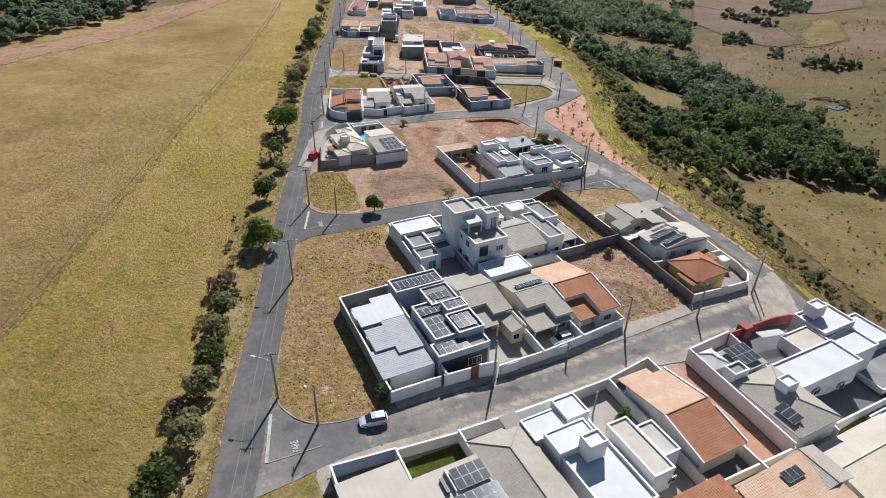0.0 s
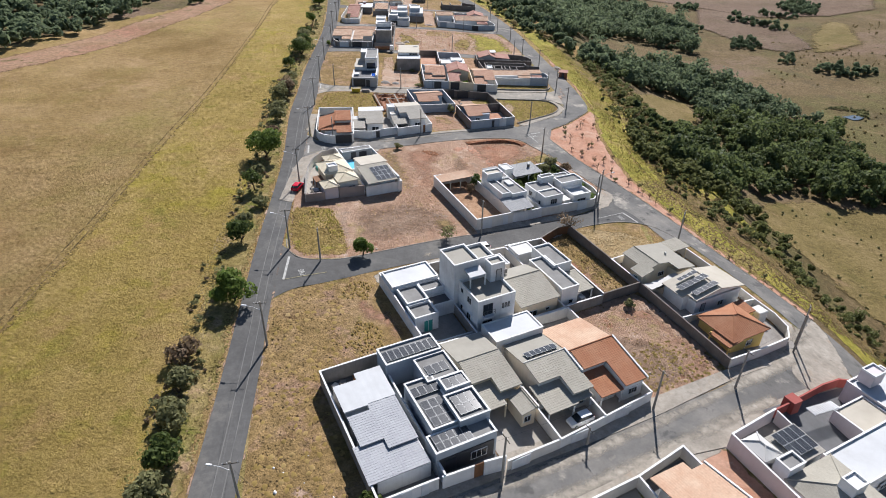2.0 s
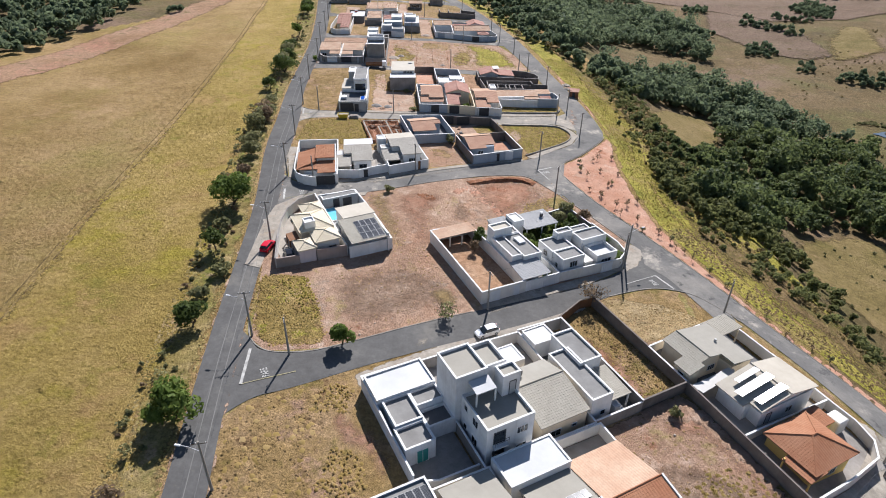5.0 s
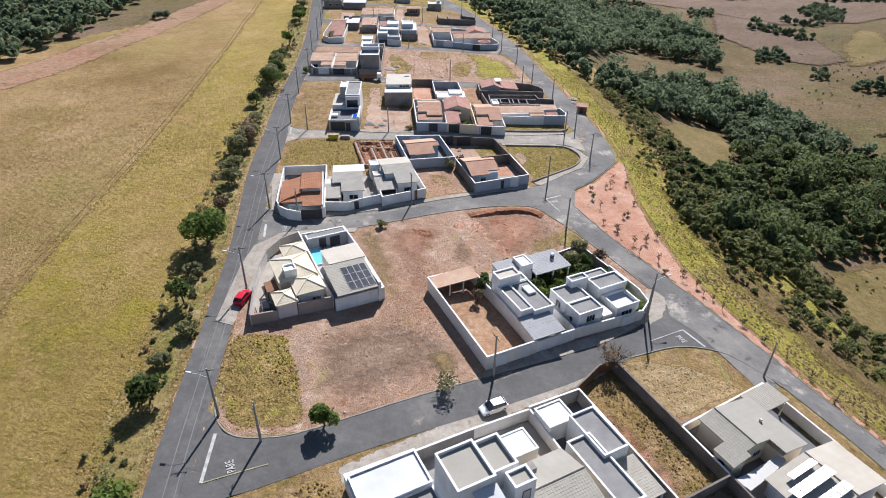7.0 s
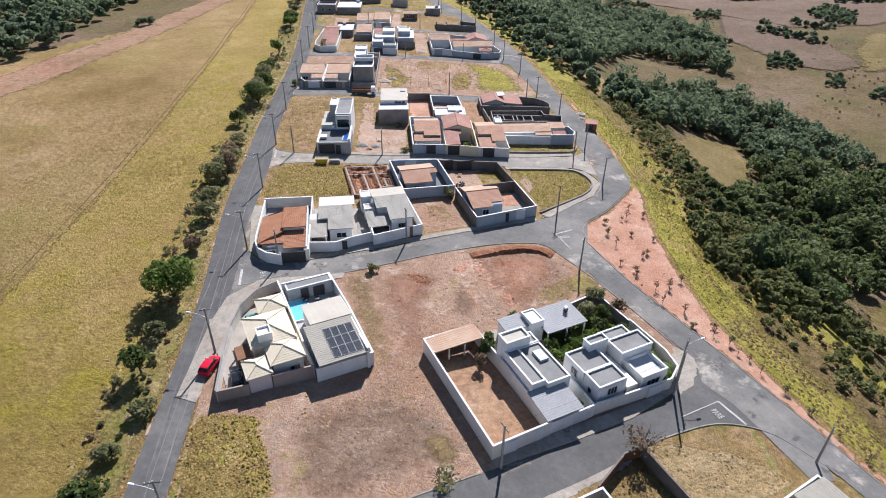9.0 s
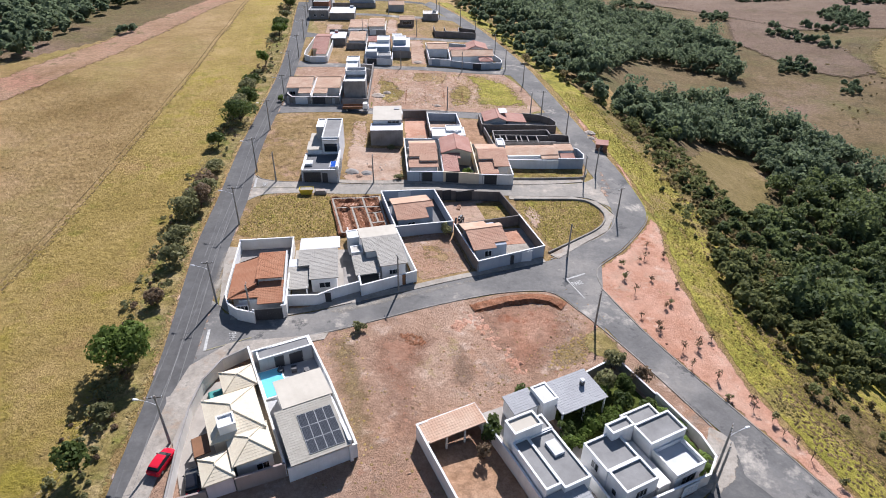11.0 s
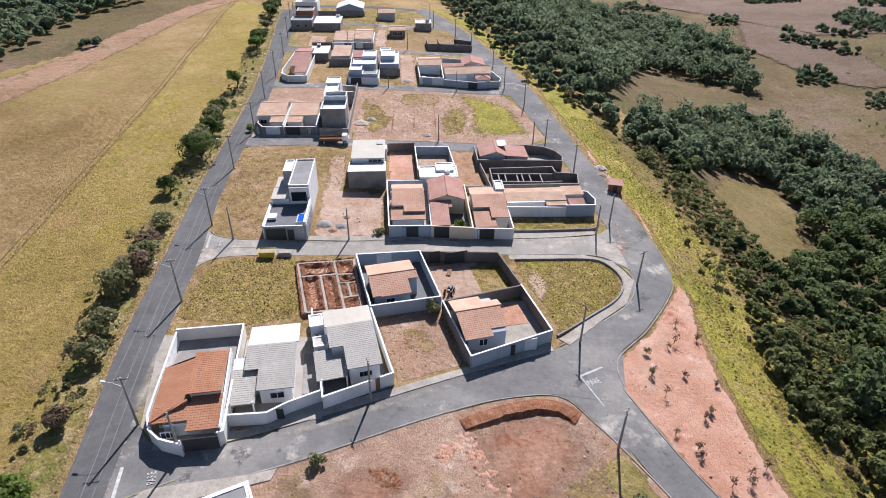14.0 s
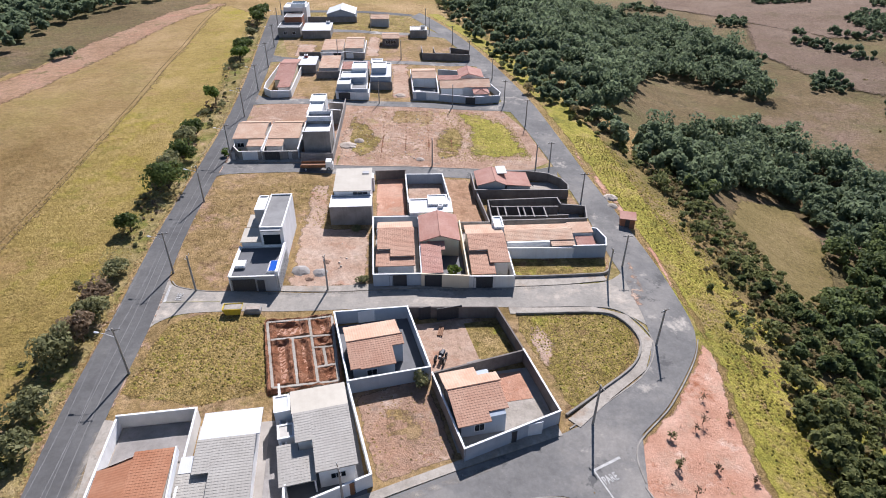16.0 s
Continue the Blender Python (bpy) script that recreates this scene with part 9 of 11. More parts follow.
for i, (site, u, v, hh, r, mat, n, lab) in enumerate([
        (F2, 9.4, 18.6, 3.6, 1.5, LEAF, 500, "garden tree beside a white house"), (F2, 6.6, 15.4, 3.0, 1.0, LEAF_DRY, 260, "thin yellowing tree in a walled yard"),
        (F2, 25.4, 13.6, 2.6, 1.9, LEAF_BRIGHT, 700, "leafy green shrub in a garden"), (F2, 22.4, 14.2, 2.2, 1.6, LEAF_BRIGHT, 600, "leafy green shrub in a garden"), (F2, 28.8, 15.2, 2.8, 1.9, LEAF, 700, "dark green shrub in a garden"),
        (F2, 29.4, 19.4, 3.2, 1.9, LEAF_DULL, 600, "garden shrub beside a grey wall"), (F2, 31.8, 18.0, 3.0, 1.8, LEAF, 600, "dark green shrub in a garden"), (F2, 33.0, 22.4, 3.4, 2.0, LEAF_DULL, 600, "bushy street tree at the garden wall"),
        (F2, 34.8, 18.2, 3.4, 1.8, LEAF_DRY, 450, "purplish-brown street tree by a wall"), (F2, 22.9, 6.6, 3.2, 1.0, LEAF_BRIGHT, 400, "tall shrub between white volumes"), (F2, 22.6, 3.0, 2.6, 0.9, LEAF_BRIGHT, 350, "tall shrub between white volumes"),
        (F2, 15.4, 3.4, 2.0, 1.0, LEAF, 350, "shrub beside a carport"), (F2, 19.2, 12.4, 1.8, 1.2, LEAF_BRIGHT, 350, "low green garden shrub by a lawn"), (F2, 27.0, 18.0, 2.2, 1.5, LEAF_BRIGHT, 450, "low green garden shrub by a lawn"), (F2, 17.6, 12.6, 2.4, 1.4, LEAF_BRIGHT, 450, "leafy green shrub in a garden"), (F2, 18.6, 14.4, 2.8, 1.6, LEAF, 500, "dark green shrub in a garden"), (F2, 21.0, 13.4, 1.8, 1.3, LEAF_BRIGHT, 380, "low green garden shrub by a lawn"), (F2, 24.2, 12.8, 2.0, 1.3, LEAF, 400, "dark green shrub in a garden"),
        (F2, 30.6, 10.4, 2.6, 1.6, LEAF_BRIGHT, 500, "leafy green shrub in a garden"), (F2, 31.6, 13.4, 2.8, 1.7, LEAF, 550, "dark green shrub in a garden"), (F2, 32.8, 9.0, 2.6, 1.3, LEAF_BRIGHT, 450, "leafy green shrub by a wall"), (F2, 23.2, 16.2, 2.4, 1.6, LEAF, 450, "dark green shrub in a garden"), (F2, 16.8, 22.0, 2.6, 1.5, LEAF, 450, "dark green shrub behind a tower"),
        (F2, 8.8, 17.0, 3.4, 1.4, LEAF, 500, "dark green shrub between yard walls"), (F2, 14.4, 2.6, 1.6, 0.9, LEAF_BRIGHT, 300, "shrub beside a carport"), (F0, 39.4, -7.6, 3.4, 1.5, LEAF_BRIGHT, 600, "leafy yard tree behind a roof deck"),
        (FN, 18.4, 14.8, 2.6, 1.8, LEAF_DULL, 500, "grey-green bush beside a wall"), (F4, 20.2, 4.6, 2.6, 1.4, LEAF_BRIGHT, 450, "bright green courtyard plant"), (F4, 1.6, 19.6, 1.2, 1.4, LEAF_DULL, 300, "weedy bush beside a wall"),
        (F4, 4.0, 3.0, 1.2, 1.5, LEAF_DULL, 300, "weedy bush on sandy soil"), (F5, -6.2, 3.6, 1.4, 1.1, LEAF_BRIGHT, 300, "green shrub behind a wall"), (F5, -9.4, 3.0, 2.0, 1.3, LEAF_BRIGHT, 350, "green shrub at the corner"),
        (F1, 54.0, 17.4, 1.6, 1.0, LEAF_DULL, 260, "bush in an empty plot"), (F1, 40.8, 24.5, 0.9, 0.8, LEAF_BRIGHT, 160, "low plants behind a wall"), (F1, 74.4, 8.6, 1.6, 1.3, LEAF, 350, "yard bush beside a tank")]):
    x, y = site.at(u, v)
    tree(x, y, hh, r, mat, lab, 400 + i, 0.12, n, 0.2, group="trees of the plots", category="shrub" if hh < 3 else "tree", name="shrub" if hh < 3 else "tree")


def palm(x, y, h, seed):
    rng = np.random.default_rng(seed)
    ob = thing("palm_tree", "small green palm beside a garden wall", "palm", pose(x, y, gz(x, y)), "palms at the corner house")
    part("trunk", Bits().tube([(0, 0, -0.3), (0.05, 0, h * 0.3), (0, 0, h * 0.55)], [0.14, 0.11, 0.1], 7), DARK_TRUNK, ob)
    for i in range(14):
        a = 2 * math.pi * i / 14 + rng.uniform(-0.2, 0.2)
        l, up = rng.uniform(1.2, 1.7), rng.uniform(0.3, 1.0)
        b = Bits()
        d, s = Vector((math.cos(a), math.sin(a), 0)), Vector((-math.sin(a), math.cos(a), 0))
        pts = [Vector((0, 0, h * 0.55)) + d * l * t + Vector((0, 0, up * t * 1.6 - 1.5 * t * t)) for t in (0, 0.25, 0.5, 0.75, 1.0)]
        for k, w in enumerate((0.05, 0.22, 0.28, 0.2, 0.03)):
            b.v += [tuple(pts[k] + s * w - Vector((0, 0, w * 0.5))), tuple(pts[k]), tuple(pts[k] - s * w - Vector((0, 0, w * 0.5)))]
        for k in range(4):
            b.f += [(3 * k, 3 * k + 1, 3 * k + 4, 3 * k + 3), (3 * k + 1, 3 * k + 2, 3 * k + 5, 3 * k + 4)]
        part("frond", b, LEAF_BRIGHT, ob)
    return ob


for i, (u, v) in enumerate(((31.6, 3.6), (31.2, 5.8), (32.2, 8.4), (30.8, 2.6), (32.4, 11.0))):
    x, y = F2.at(u, v)
    palm(x, y, 3.2 + 0.3 * (i % 2), 50 + i)


# saplings on the red strip
def sapling(x, y, seed, kind):
    rng = np.random.default_rng(seed)
    hh = rng.uniform(0.9, 2.2)
    ob = thing("sapling", ("spindly bare sapling on red soil", "small leafy sapling on red soil", "dry brown sapling on red soil")[kind], "sapling", pose(x, y, gz(x, y)), "saplings on the red strip")
    b = Bits().tube([(0, 0, -0.2), (rng.uniform(-0.1, 0.1), 0, hh * 0.5), (rng.uniform(-0.2, 0.2), rng.uniform(-0.2, 0.2), hh)], [0.05, 0.04, 0.015], 5)
    for k in range(7):
        a = rng.uniform(0, 6.28)
        z = hh * rng.uniform(0.35, 0.9)
        b.tube([(0, 0, z), (math.cos(a) * 0.35, math.sin(a) * 0.35, z + 0.3), (math.cos(a) * 0.6, math.sin(a) * 0.6, z + 0.45)], [0.03, 0.02, 0.008], 4)
    part("stem", b, DARK_TRUNK, ob)
    c, rad = lobes(rng, hh * 1.1, 0.75, 5, 0.1)
    v, f = leaf_cloud(rng, c, rad, (22, 85, 45)[kind], 0.14)
    cr = new("leaves", mesh_from("leaves", v, f, (LEAF_DRY, LEAF_DULL, LEAF_DRY)[kind]))
    cr.parent = ob


rng = np.random.default_rng(77)
RED_STRIP = [(34, 184), (40.2, 191.6), (46, 199.6), (49, 205), (50, 203), (47.6, 190), (47.0, 180), (47, 168), (48.4, 155), (53.2, 140.5), (59.4, 129), (66.6, 119), (65.6, 118.6), (58.4, 128.6), (51.8, 139.4), (45.4, 151), (37.4, 167), (33.4, 178)]
sx, sy = scatter(RED_STRIP, 4.9, rng, 0.5)
row_x, row_y = np.array([(k.x + 1.6, k.y + 0.6) for k in smooth_line([(37.6, 167.5), (45.8, 151), (52.4, 139.4), (59.2, 128.6), (66, 118.6)], 3)]).T
sx, sy = np.concatenate([sx, row_x]), np.concatenate([sy, row_y])
for i, (x, y) in enumerate(zip(sx, sy)):
    sapling(float(x), float(y), 900 + i, int(rng.choice([0, 0, 1, 2, 2])))

# woods in the valley
CLEARING = [(69, 240), (71, 252), (77, 270), (101, 303), (113, 302), (119, 294), (116, 275), (109, 256), (98, 242), (86, 231), (74, 226)]
LOW_GROWTH = [(64, 228), (63, 206), (68, 192), (80, 196), (94, 210), (108, 228), (118, 250), (122, 270), (112, 262), (98, 242), (86, 231), (74, 226)]
WOODLAND = [(10, 446), (27, 378), (38, 322), (48, 301), (58, 286), (66, 256), (65, 226), (62, 201), (60, 184), (66, 174), (76, 171), (86, 176), (98, 192), (122, 202), (149, 196), (172, 190), (167, 211), (163, 235), (178, 274), (160, 283), (166, 311), (155, 329), (139, 370), (119, 372), (93, 350), (68, 303), (62, 314), (96, 388),
            (116, 410), (139, 426), (149, 412), (160, 402), (176, 440), (186, 499), (165, 559), (130, 600), (20, 640), (0, 500)]
THICKET = [(57, 192), (58, 177), (61, 167), (69, 160), (76, 160), (83, 166), (85, 176), (70, 180), (64, 202)]
LEFT_WOOD = [(-176, 236), (-160, 257), (-151, 285), (-145, 316), (-149, 345), (-150, 412), (-143, 440), (-124, 490), (-150, 620), (-300, 560), (-330, 300), (-240, 230)]
TAN_STRIP = [(60, 306), (66, 298), (95, 338), (120, 360), (142, 376), (153, 406), (134, 434), (110, 426), (94, 390)]
HEDGES = [[(197, 558), (217, 554), (229, 580), (210, 586)], [(222, 507), (231, 482), (251, 478), (240, 495), (234, 512)], [(234, 523), (240, 521), (246, 536), (240, 538)], [(188, 419), (208, 417), (213, 428), (212, 442), (202, 440), (196, 430)],
          [(174, 482), (185, 460), (190, 470), (184, 496)], [(284, 560), (280, 519), (292, 510), (318, 550), (312, 585)], [(206, 387), (213, 383), (222, 398), (215, 401)], [(236, 470), (246, 462), (250, 470), (240, 476)], [(252, 520), (272, 500), (276, 506), (256, 528)],
          [(262, 640), (300, 630), (306, 646), (266, 656)], [(330, 600), (372, 580), (380, 600), (338, 622)], [(150, 620), (180, 610), (186, 630), (156, 640)], [(-130, 350), (-124, 352), (-126, 362), (-134, 358)], [(216, 368), (232, 356), (250, 359), (246, 373), (228, 378)]]
SCRUB_BUSH = [(56, 300), (60, 262), (60, 240), (57, 220), (56, 200), (55, 172), (58, 158), (64, 146), (72, 134), (80, 122), (92, 106), (102, 112), (94, 128), (86, 142), (77, 152), (66, 164), (60, 178), (62, 201), (65, 226), (67, 256), (60, 290)]


def wood(name, x, y, rng, hlo, hhi, leaves, size, mat, label, spread=0.62, low=None):
    vs, fs, k = [], [], 0
    zs = land(x, y)
    for j, (px, py, pz) in enumerate(zip(x, y, zs)):
        hh = (hlo + (hhi - hlo) * rng.random() ** 1.4) * rng.uniform(0.8, 1.15) * (1.0 if low is None else low[j])
        r = hh * rng.uniform(0.42, spread)
        c, rad = lobes(rng, hh, r, 6, 0.12)
        v, f = leaf_cloud(rng, c, rad, leaves, size)
        vs.append(v + (px, py, pz))
        fs.append(f + k)
        k += len(v)
    me = mesh_from(name, np.concatenate(vs), np.concatenate(fs), mat)
    return tagged(new(name, me), label, "trees", "", "stuff")


rng = np.random.default_rng(11)
x, y = scatter(WOODLAND, 3.9, rng, 0.7)
keep = ~inside(CLEARING, x, y) & ~inside(TAN_STRIP, x, y)
x, y = x[keep], y[keep]
inner = x - np.interp(y, [160, 184, 201, 226, 256, 286, 322, 378, 446], [66, 60, 62, 65, 66, 58, 38, 27, 10])
fringe = (inner + rng.normal(size=len(x)) * 4 < np.where(y < 215, 9, np.where(y < 275, 7, 4)))
stand = rng.random(len(x))
for name, pick, mat, label in (("woodland_fringe", fringe & (stand < 0.6), FRINGE, "mixed low bushes along the woodland's edge"), ("woodland_dry_fringe", fringe & (stand > 0.8), LEAF_OLIVE, "dry olive bushes along the woodland's edge")):
    wood(name, x[pick], y[pick], rng, 1.0, 3.8, 230, 0.32, mat, label, 1.05)
x, y, inner = x[~fringe], y[~fringe], inner[~fringe]
swell = np.sin(x * 0.17 + 1.9 * np.sin(y * 0.11)) * np.sin(y * 0.15 + 1.6 * np.sin(x * 0.08)) + 0.5 * np.sin(x * 0.43 + y * 0.31)
edge = np.clip(0.5 + inner / 50, 0.6, 1.0) * (0.92 + 0.38 * swell) * np.where(rng.random(len(x)) < 0.12, 1.35, 1.0)
edge = np.where(inside(LOW_GROWTH, x, y), 0.62 * edge, edge)
near = (y < 275)
wood("woodland", x[near], y[near], rng, 4.6, 8.8, 310, 0.48, FOREST, "dense dark green woodland in the valley", 0.62, edge[near])
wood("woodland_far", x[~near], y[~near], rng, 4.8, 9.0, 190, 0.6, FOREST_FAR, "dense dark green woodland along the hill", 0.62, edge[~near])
x, y = scatter([(57, 290), (66, 256), (65, 226), (62, 201), (60, 184), (66, 174), (76, 168), (90, 170), (86, 184), (80, 200), (82, 226), (84, 250), (72, 290)], 1.8, rng, 0.8)
dry = rng.random(len(x)) < 0.42
wood("woodland_undergrowth", x[~dry], y[~dry], rng, 0.6, 2.0, 64, 0.3, FRINGE, "low undergrowth along the woodland's edge", 1.1)
wood("woodland_dry_undergrowth", x[dry], y[dry], rng, 0.5, 1.5, 50, 0.26, LEAF_OLIVE, "dry brown undergrowth along the woodland's edge", 1.1)
x, y = scatter(THICKET, 2.6, rng)
mx, my = scatter([(77, 158), (79, 149), (91, 142), (99, 144), (95, 158), (97, 176), (88, 172)], 4.6, rng, 0.6)
x, y = np.concatenate([x, mx]), np.concatenate([y, my])
wood("thicket", x, y, rng, 1.8, 4.4, 240, 0.36, FRINGE, "dense dusty thicket below the woodland", 0.7)
x, y = scatter(CLEARING, 4.2, rng)
south = y < 243
wood("clearing_bushes", x[south], y[south], rng, 0.8, 2.2, 150, 0.32, FRINGE, "low bushes before the clearing", 0.9)
x, y = scatter(LEFT_WOOD, 6.4, rng)
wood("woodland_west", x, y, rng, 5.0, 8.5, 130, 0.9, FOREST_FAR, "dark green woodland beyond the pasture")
xs, ys = zip(*[scatter(p, 3.7, rng) for p in HEDGES])
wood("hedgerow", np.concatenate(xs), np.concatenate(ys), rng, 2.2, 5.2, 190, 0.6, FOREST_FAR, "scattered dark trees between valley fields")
x, y = scatter(SCRUB_BUSH, 2.5, rng, 0.7)
pick = rng.random(len(x)) < 0.3
wood("hillside_bushes", x[pick], y[pick], rng, 0.7, 2.6, 110, 0.27, FRINGE, "dusty bushes on the hillside", 0.95)
pick2 = ~pick & (rng.random(len(x)) < 0.7)
wood("hillside_dry_bushes", x[pick2] + 1.5, y[pick2], rng, 0.4, 1.5, 70, 0.24, LEAF_OLIVE, "dry brown bushes on the hillside", 0.95)
x, y = scatter([(66, 150), (74, 138), (84, 124), (94, 108), (104, 112), (94, 130), (86, 146), (76, 156)], 2.6, rng, 0.7)
pick = rng.random(len(x)) < 0.55
wood("hillside_thicket", x[pick], y[pick], rng, 0.9, 3.0, 120, 0.28, FRINGE, "dense dark bushes below the hillside grass", 1.0)
x, y = scatter([(100, 106), (130, 100), (160, 150), (150, 190), (122, 194), (104, 184), (97, 150)], 5.0, rng, 0.5)
pick = rng.random(len(x)) < 0.5
wood("meadow_shrubs", x[pick], y[pick], rng, 0.4, 1.1, 40, 0.2, LEAF_DULL, "small dark shrubs dotting the meadow", 0.9)


x, y = scatter([(110, 206), (180, 190), (290, 300), (330, 480), (250, 470), (200, 400), (180, 330), (172, 260)], 5.2, rng, 0.6)
drift = np.sin(x * 0.06 + 1.7 * np.sin(y * 0.031)) + np.sin(y * 0.07 + 1.3 * np.sin(x * 0.043))
pick = rng.random(len(x)) < np.clip(0.2 + 0.3 * drift, 0.04, 0.7)
wood("meadow_scrub", x[pick], y[pick], rng, 0.3, 1.1, 30, 0.34, LEAF_OLIVE, "dry low scrub scattered over the valley meadow", 1.4)
bx, by = scatter([(188, 304), (200, 308), (208, 300), (204, 290), (201, 294), (202, 301), (196, 304)], 1.2, rng, 0.6)
wood("pond_scrub", bx, by, rng, 0.5, 1.6, 40, 0.34, LEAF_DULL, "dark scrub round a pond", 1.3)


# scrub under the roadside trees
vx, vy = scatter([(q[0], q[1]) for q in offset_line(main_left, 8.5)] + [(q[0], q[1]) for q in offset_line(main_left, 2.2)[::-1]], 1.7, rng, 0.5)
drift = np.sin(vy * 0.19 + 1.2 * np.sin(vy * 0.07)) + 0.4 * np.sin(vy * 0.61)
pick = (rng.random(len(vx)) < np.clip(0.34 + 0.42 * drift, 0.06, 0.85)) & (vy > 34) & (vy < 420)
vx, vy = vx[pick], vy[pick]
dry = rng.random(len(vx)) < 0.45
wood("verge_scrub", vx[~dry], vy[~dry], rng, 0.4, 2.1, 75, 0.2, LEAF_DULL, "low green scrub on the verge", 1.1)
wood("verge_dry_scrub", vx[dry], vy[dry], rng, 0.3, 1.2, 50, 0.18, LEAF_DRY, "low brown scrub on the verge", 1.1)


# grass tufts
def tufts(name, poly, spacing, hlo, hhi, wlo, whi, mat, label, seed, share=1.0, holes=()):
    """Low uneven mounds of grass, thinned in drifts."""
    rng = np.random.default_rng(seed)
    x, y = scatter(poly, spacing, rng, 0.5)
    for hole in holes:
        k = ~inside(hole, x, y)
        x, y = x[k], y[k]
    drift = 0.5 + 0.5 * np.sin(x * 0.31 + 2 * np.sin(y * 0.17)) * np.sin(y * 0.27 + 1.7 * np.sin(x * 0.13))
    k = rng.random(len(x)) < share * (0.35 + 0.65 * drift)
    x, y = x[k], y[k]
    n, m = len(x), 5
    z = land(x, y) + 0.04
    hgt = rng.uniform(hlo, hhi, n)
    v = np.zeros((n, m + 1, 3))
    a0 = rng.uniform(0, 6.28, n)
    for j in range(m):
        a = a0 + 2 * np.pi * j / m
        w = rng.uniform(wlo, whi, n)
        v[:, j, 0], v[:, j, 1], v[:, j, 2] = x + np.cos(a) * w, y + np.sin(a) * w, z - 0.04
    v[:, m, 0], v[:, m, 1], v[:, m, 2] = x + rng.normal(size=n) * 0.1, y + rng.normal(size=n) * 0.1, z + hgt
    base = (np.arange(n) * (m + 1))[:, None, None]
    tri = np.array([[j, (j + 1) % m, m] for j in range(m)])[None]
    me = mesh_from(name, v.reshape(-1, 3), (base + tri).reshape(-1, 3), mat)
    me.shade_smooth()
    return tagged(new(name, me), label, "grass", "", "stuff")


tufts("pasture_grass", [(-66, 38), (-67.6, 73), (-68.3, 121), (-74, 220), (-80, 290), (-54, 290), (-48, 209), (-39, 128), (-32, 60), (-31, 38)], 0.7, 0.05, 0.2, 0.15, 0.42, FIELD_GREEN, "yellow-green pasture tufts", 1, 0.8)
tufts("pasture_grass_dry", [(-130, 60), (-120, 200), (-128, 290), (-80, 290), (-74, 220), (-68.3, 121), (-67.6, 73), (-66, 38), (-90, 38)], 0.8, 0.05, 0.18, 0.18, 0.5, FIELD, "dry golden pasture tufts", 2, 0.8)
tufts("pasture_clumps", [(-66, 38), (-67.6, 73), (-68.3, 121), (-74, 220), (-54, 220), (-48, 209), (-39, 128), (-32, 60), (-31, 38)], 1.5, 0.1, 0.3, 0.3, 0.75, FIELD_GREEN, "thicker yellow-green grass clumps", 31, 0.7)
tufts("pasture_clumps_dry", [(-120, 60), (-112, 220), (-74, 220), (-68.3, 121), (-67.6, 73), (-66, 38), (-90, 38)], 1.7, 0.1, 0.28, 0.35, 0.8, FIELD, "thicker dry grass clumps", 32, 0.7)
tufts("verge_grass", offset_line(main_left, 8.0) + offset_line(main_left, 0.5)[::-1], 0.5, 0.05, 0.2, 0.16, 0.4, VERGE, "dry verge tufts", 3, 0.9)
LOT_A = [(-22.4, 64), (-20.6, 60.4), (-16.6, 57.8), (-8.6, 60.4), (-7.2, 63), (-16.4, 84), (-5.6, 95), (-9.6, 104.6), (-19.8, 103.6), (-24.4, 101), (-26.4, 97.5), (-25, 82)]
BARE = [(-13, 86), (-7, 93), (-6, 101), (-9, 104.5), (-13, 101), (-14.5, 93)]
tufts("plot_grass", LOT_A, 0.42, 0.05, 0.22, 0.16, 0.42, WEEDS, "dry tufts of an overgrown plot", 4, 0.95, [BARE])
tufts("plot_tall_grass", LOT_A, 1.1, 0.08, 0.3, 0.3, 0.8, TUFT_GOLD, "tall dry clumps of an overgrown plot", 41, 0.55, [BARE])
tufts("walled_plot_weeds", [F1.at(*q) for q in ((43, 0), (58, -0.4), (58.2, 6), (52, 9), (46, 8), (43, 12))], 0.6, 0.08, 0.28, 0.25, 0.6, GREEN_WEEDS, "green and dry weeds in a walled plot", 42, 0.8)
tufts("walled_plot_ridge", [F1.at(*q) for q in ((50.4, 19.9), (58.2, 19.9), (58.1, 1), (57, 1), (56.6, 15), (53, 17.6), (50.4, 18.2))], 0.42, 0.2, 0.5, 0.5, 0.95, BROWN_SOIL, "heaped red earth along a wall", 43, 1.0)
tufts("corner_grass", [(-30.2, 131), (-22.6, 131.4), (-18.9, 124.5), (-16, 115.7), (-17, 113.4), (-24.2, 112.4), (-27, 115), (-29.2, 121)], 0.38, 0.05, 0.28, 0.14, 0.36, TUFT_GOLD, "yellow-green corner weeds", 5)
tufts("west_plot_grass", [(-36.6, 193), (-36, 203), (-35.2, 207.6), (-31.8, 209.8), (-21, 210.4), (-18.6, 203), (-17.2, 194), (-25, 191)], 0.38, 0.05, 0.28, 0.14, 0.36, TUFT_GOLD, "yellow-green plot grass", 6)
tufts("oval_grass", [(20.6, 209), (21, 213), (28.4, 213.6), (35.6, 213.4), (38.4, 210), (38, 203.6), (33.6, 199.2), (25.6, 192.6), (24, 199)], 0.38, 0.05, 0.28, 0.14, 0.36, TUFT_FRESH, "green-yellow corner grass", 7)
tufts("plot_earth_ridge", [(4.4, 167.6), (8.8, 171.4), (11.8, 165.6), (13.8, 161.8), (15.8, 157.8), (14.2, 157.2), (12, 161.2), (10, 164.6), (8, 168.4), (5.6, 166)], 0.45, 0.1, 0.35, 0.3, 0.8, RED_SOIL, "heaped clods of red earth", 51, 0.7)
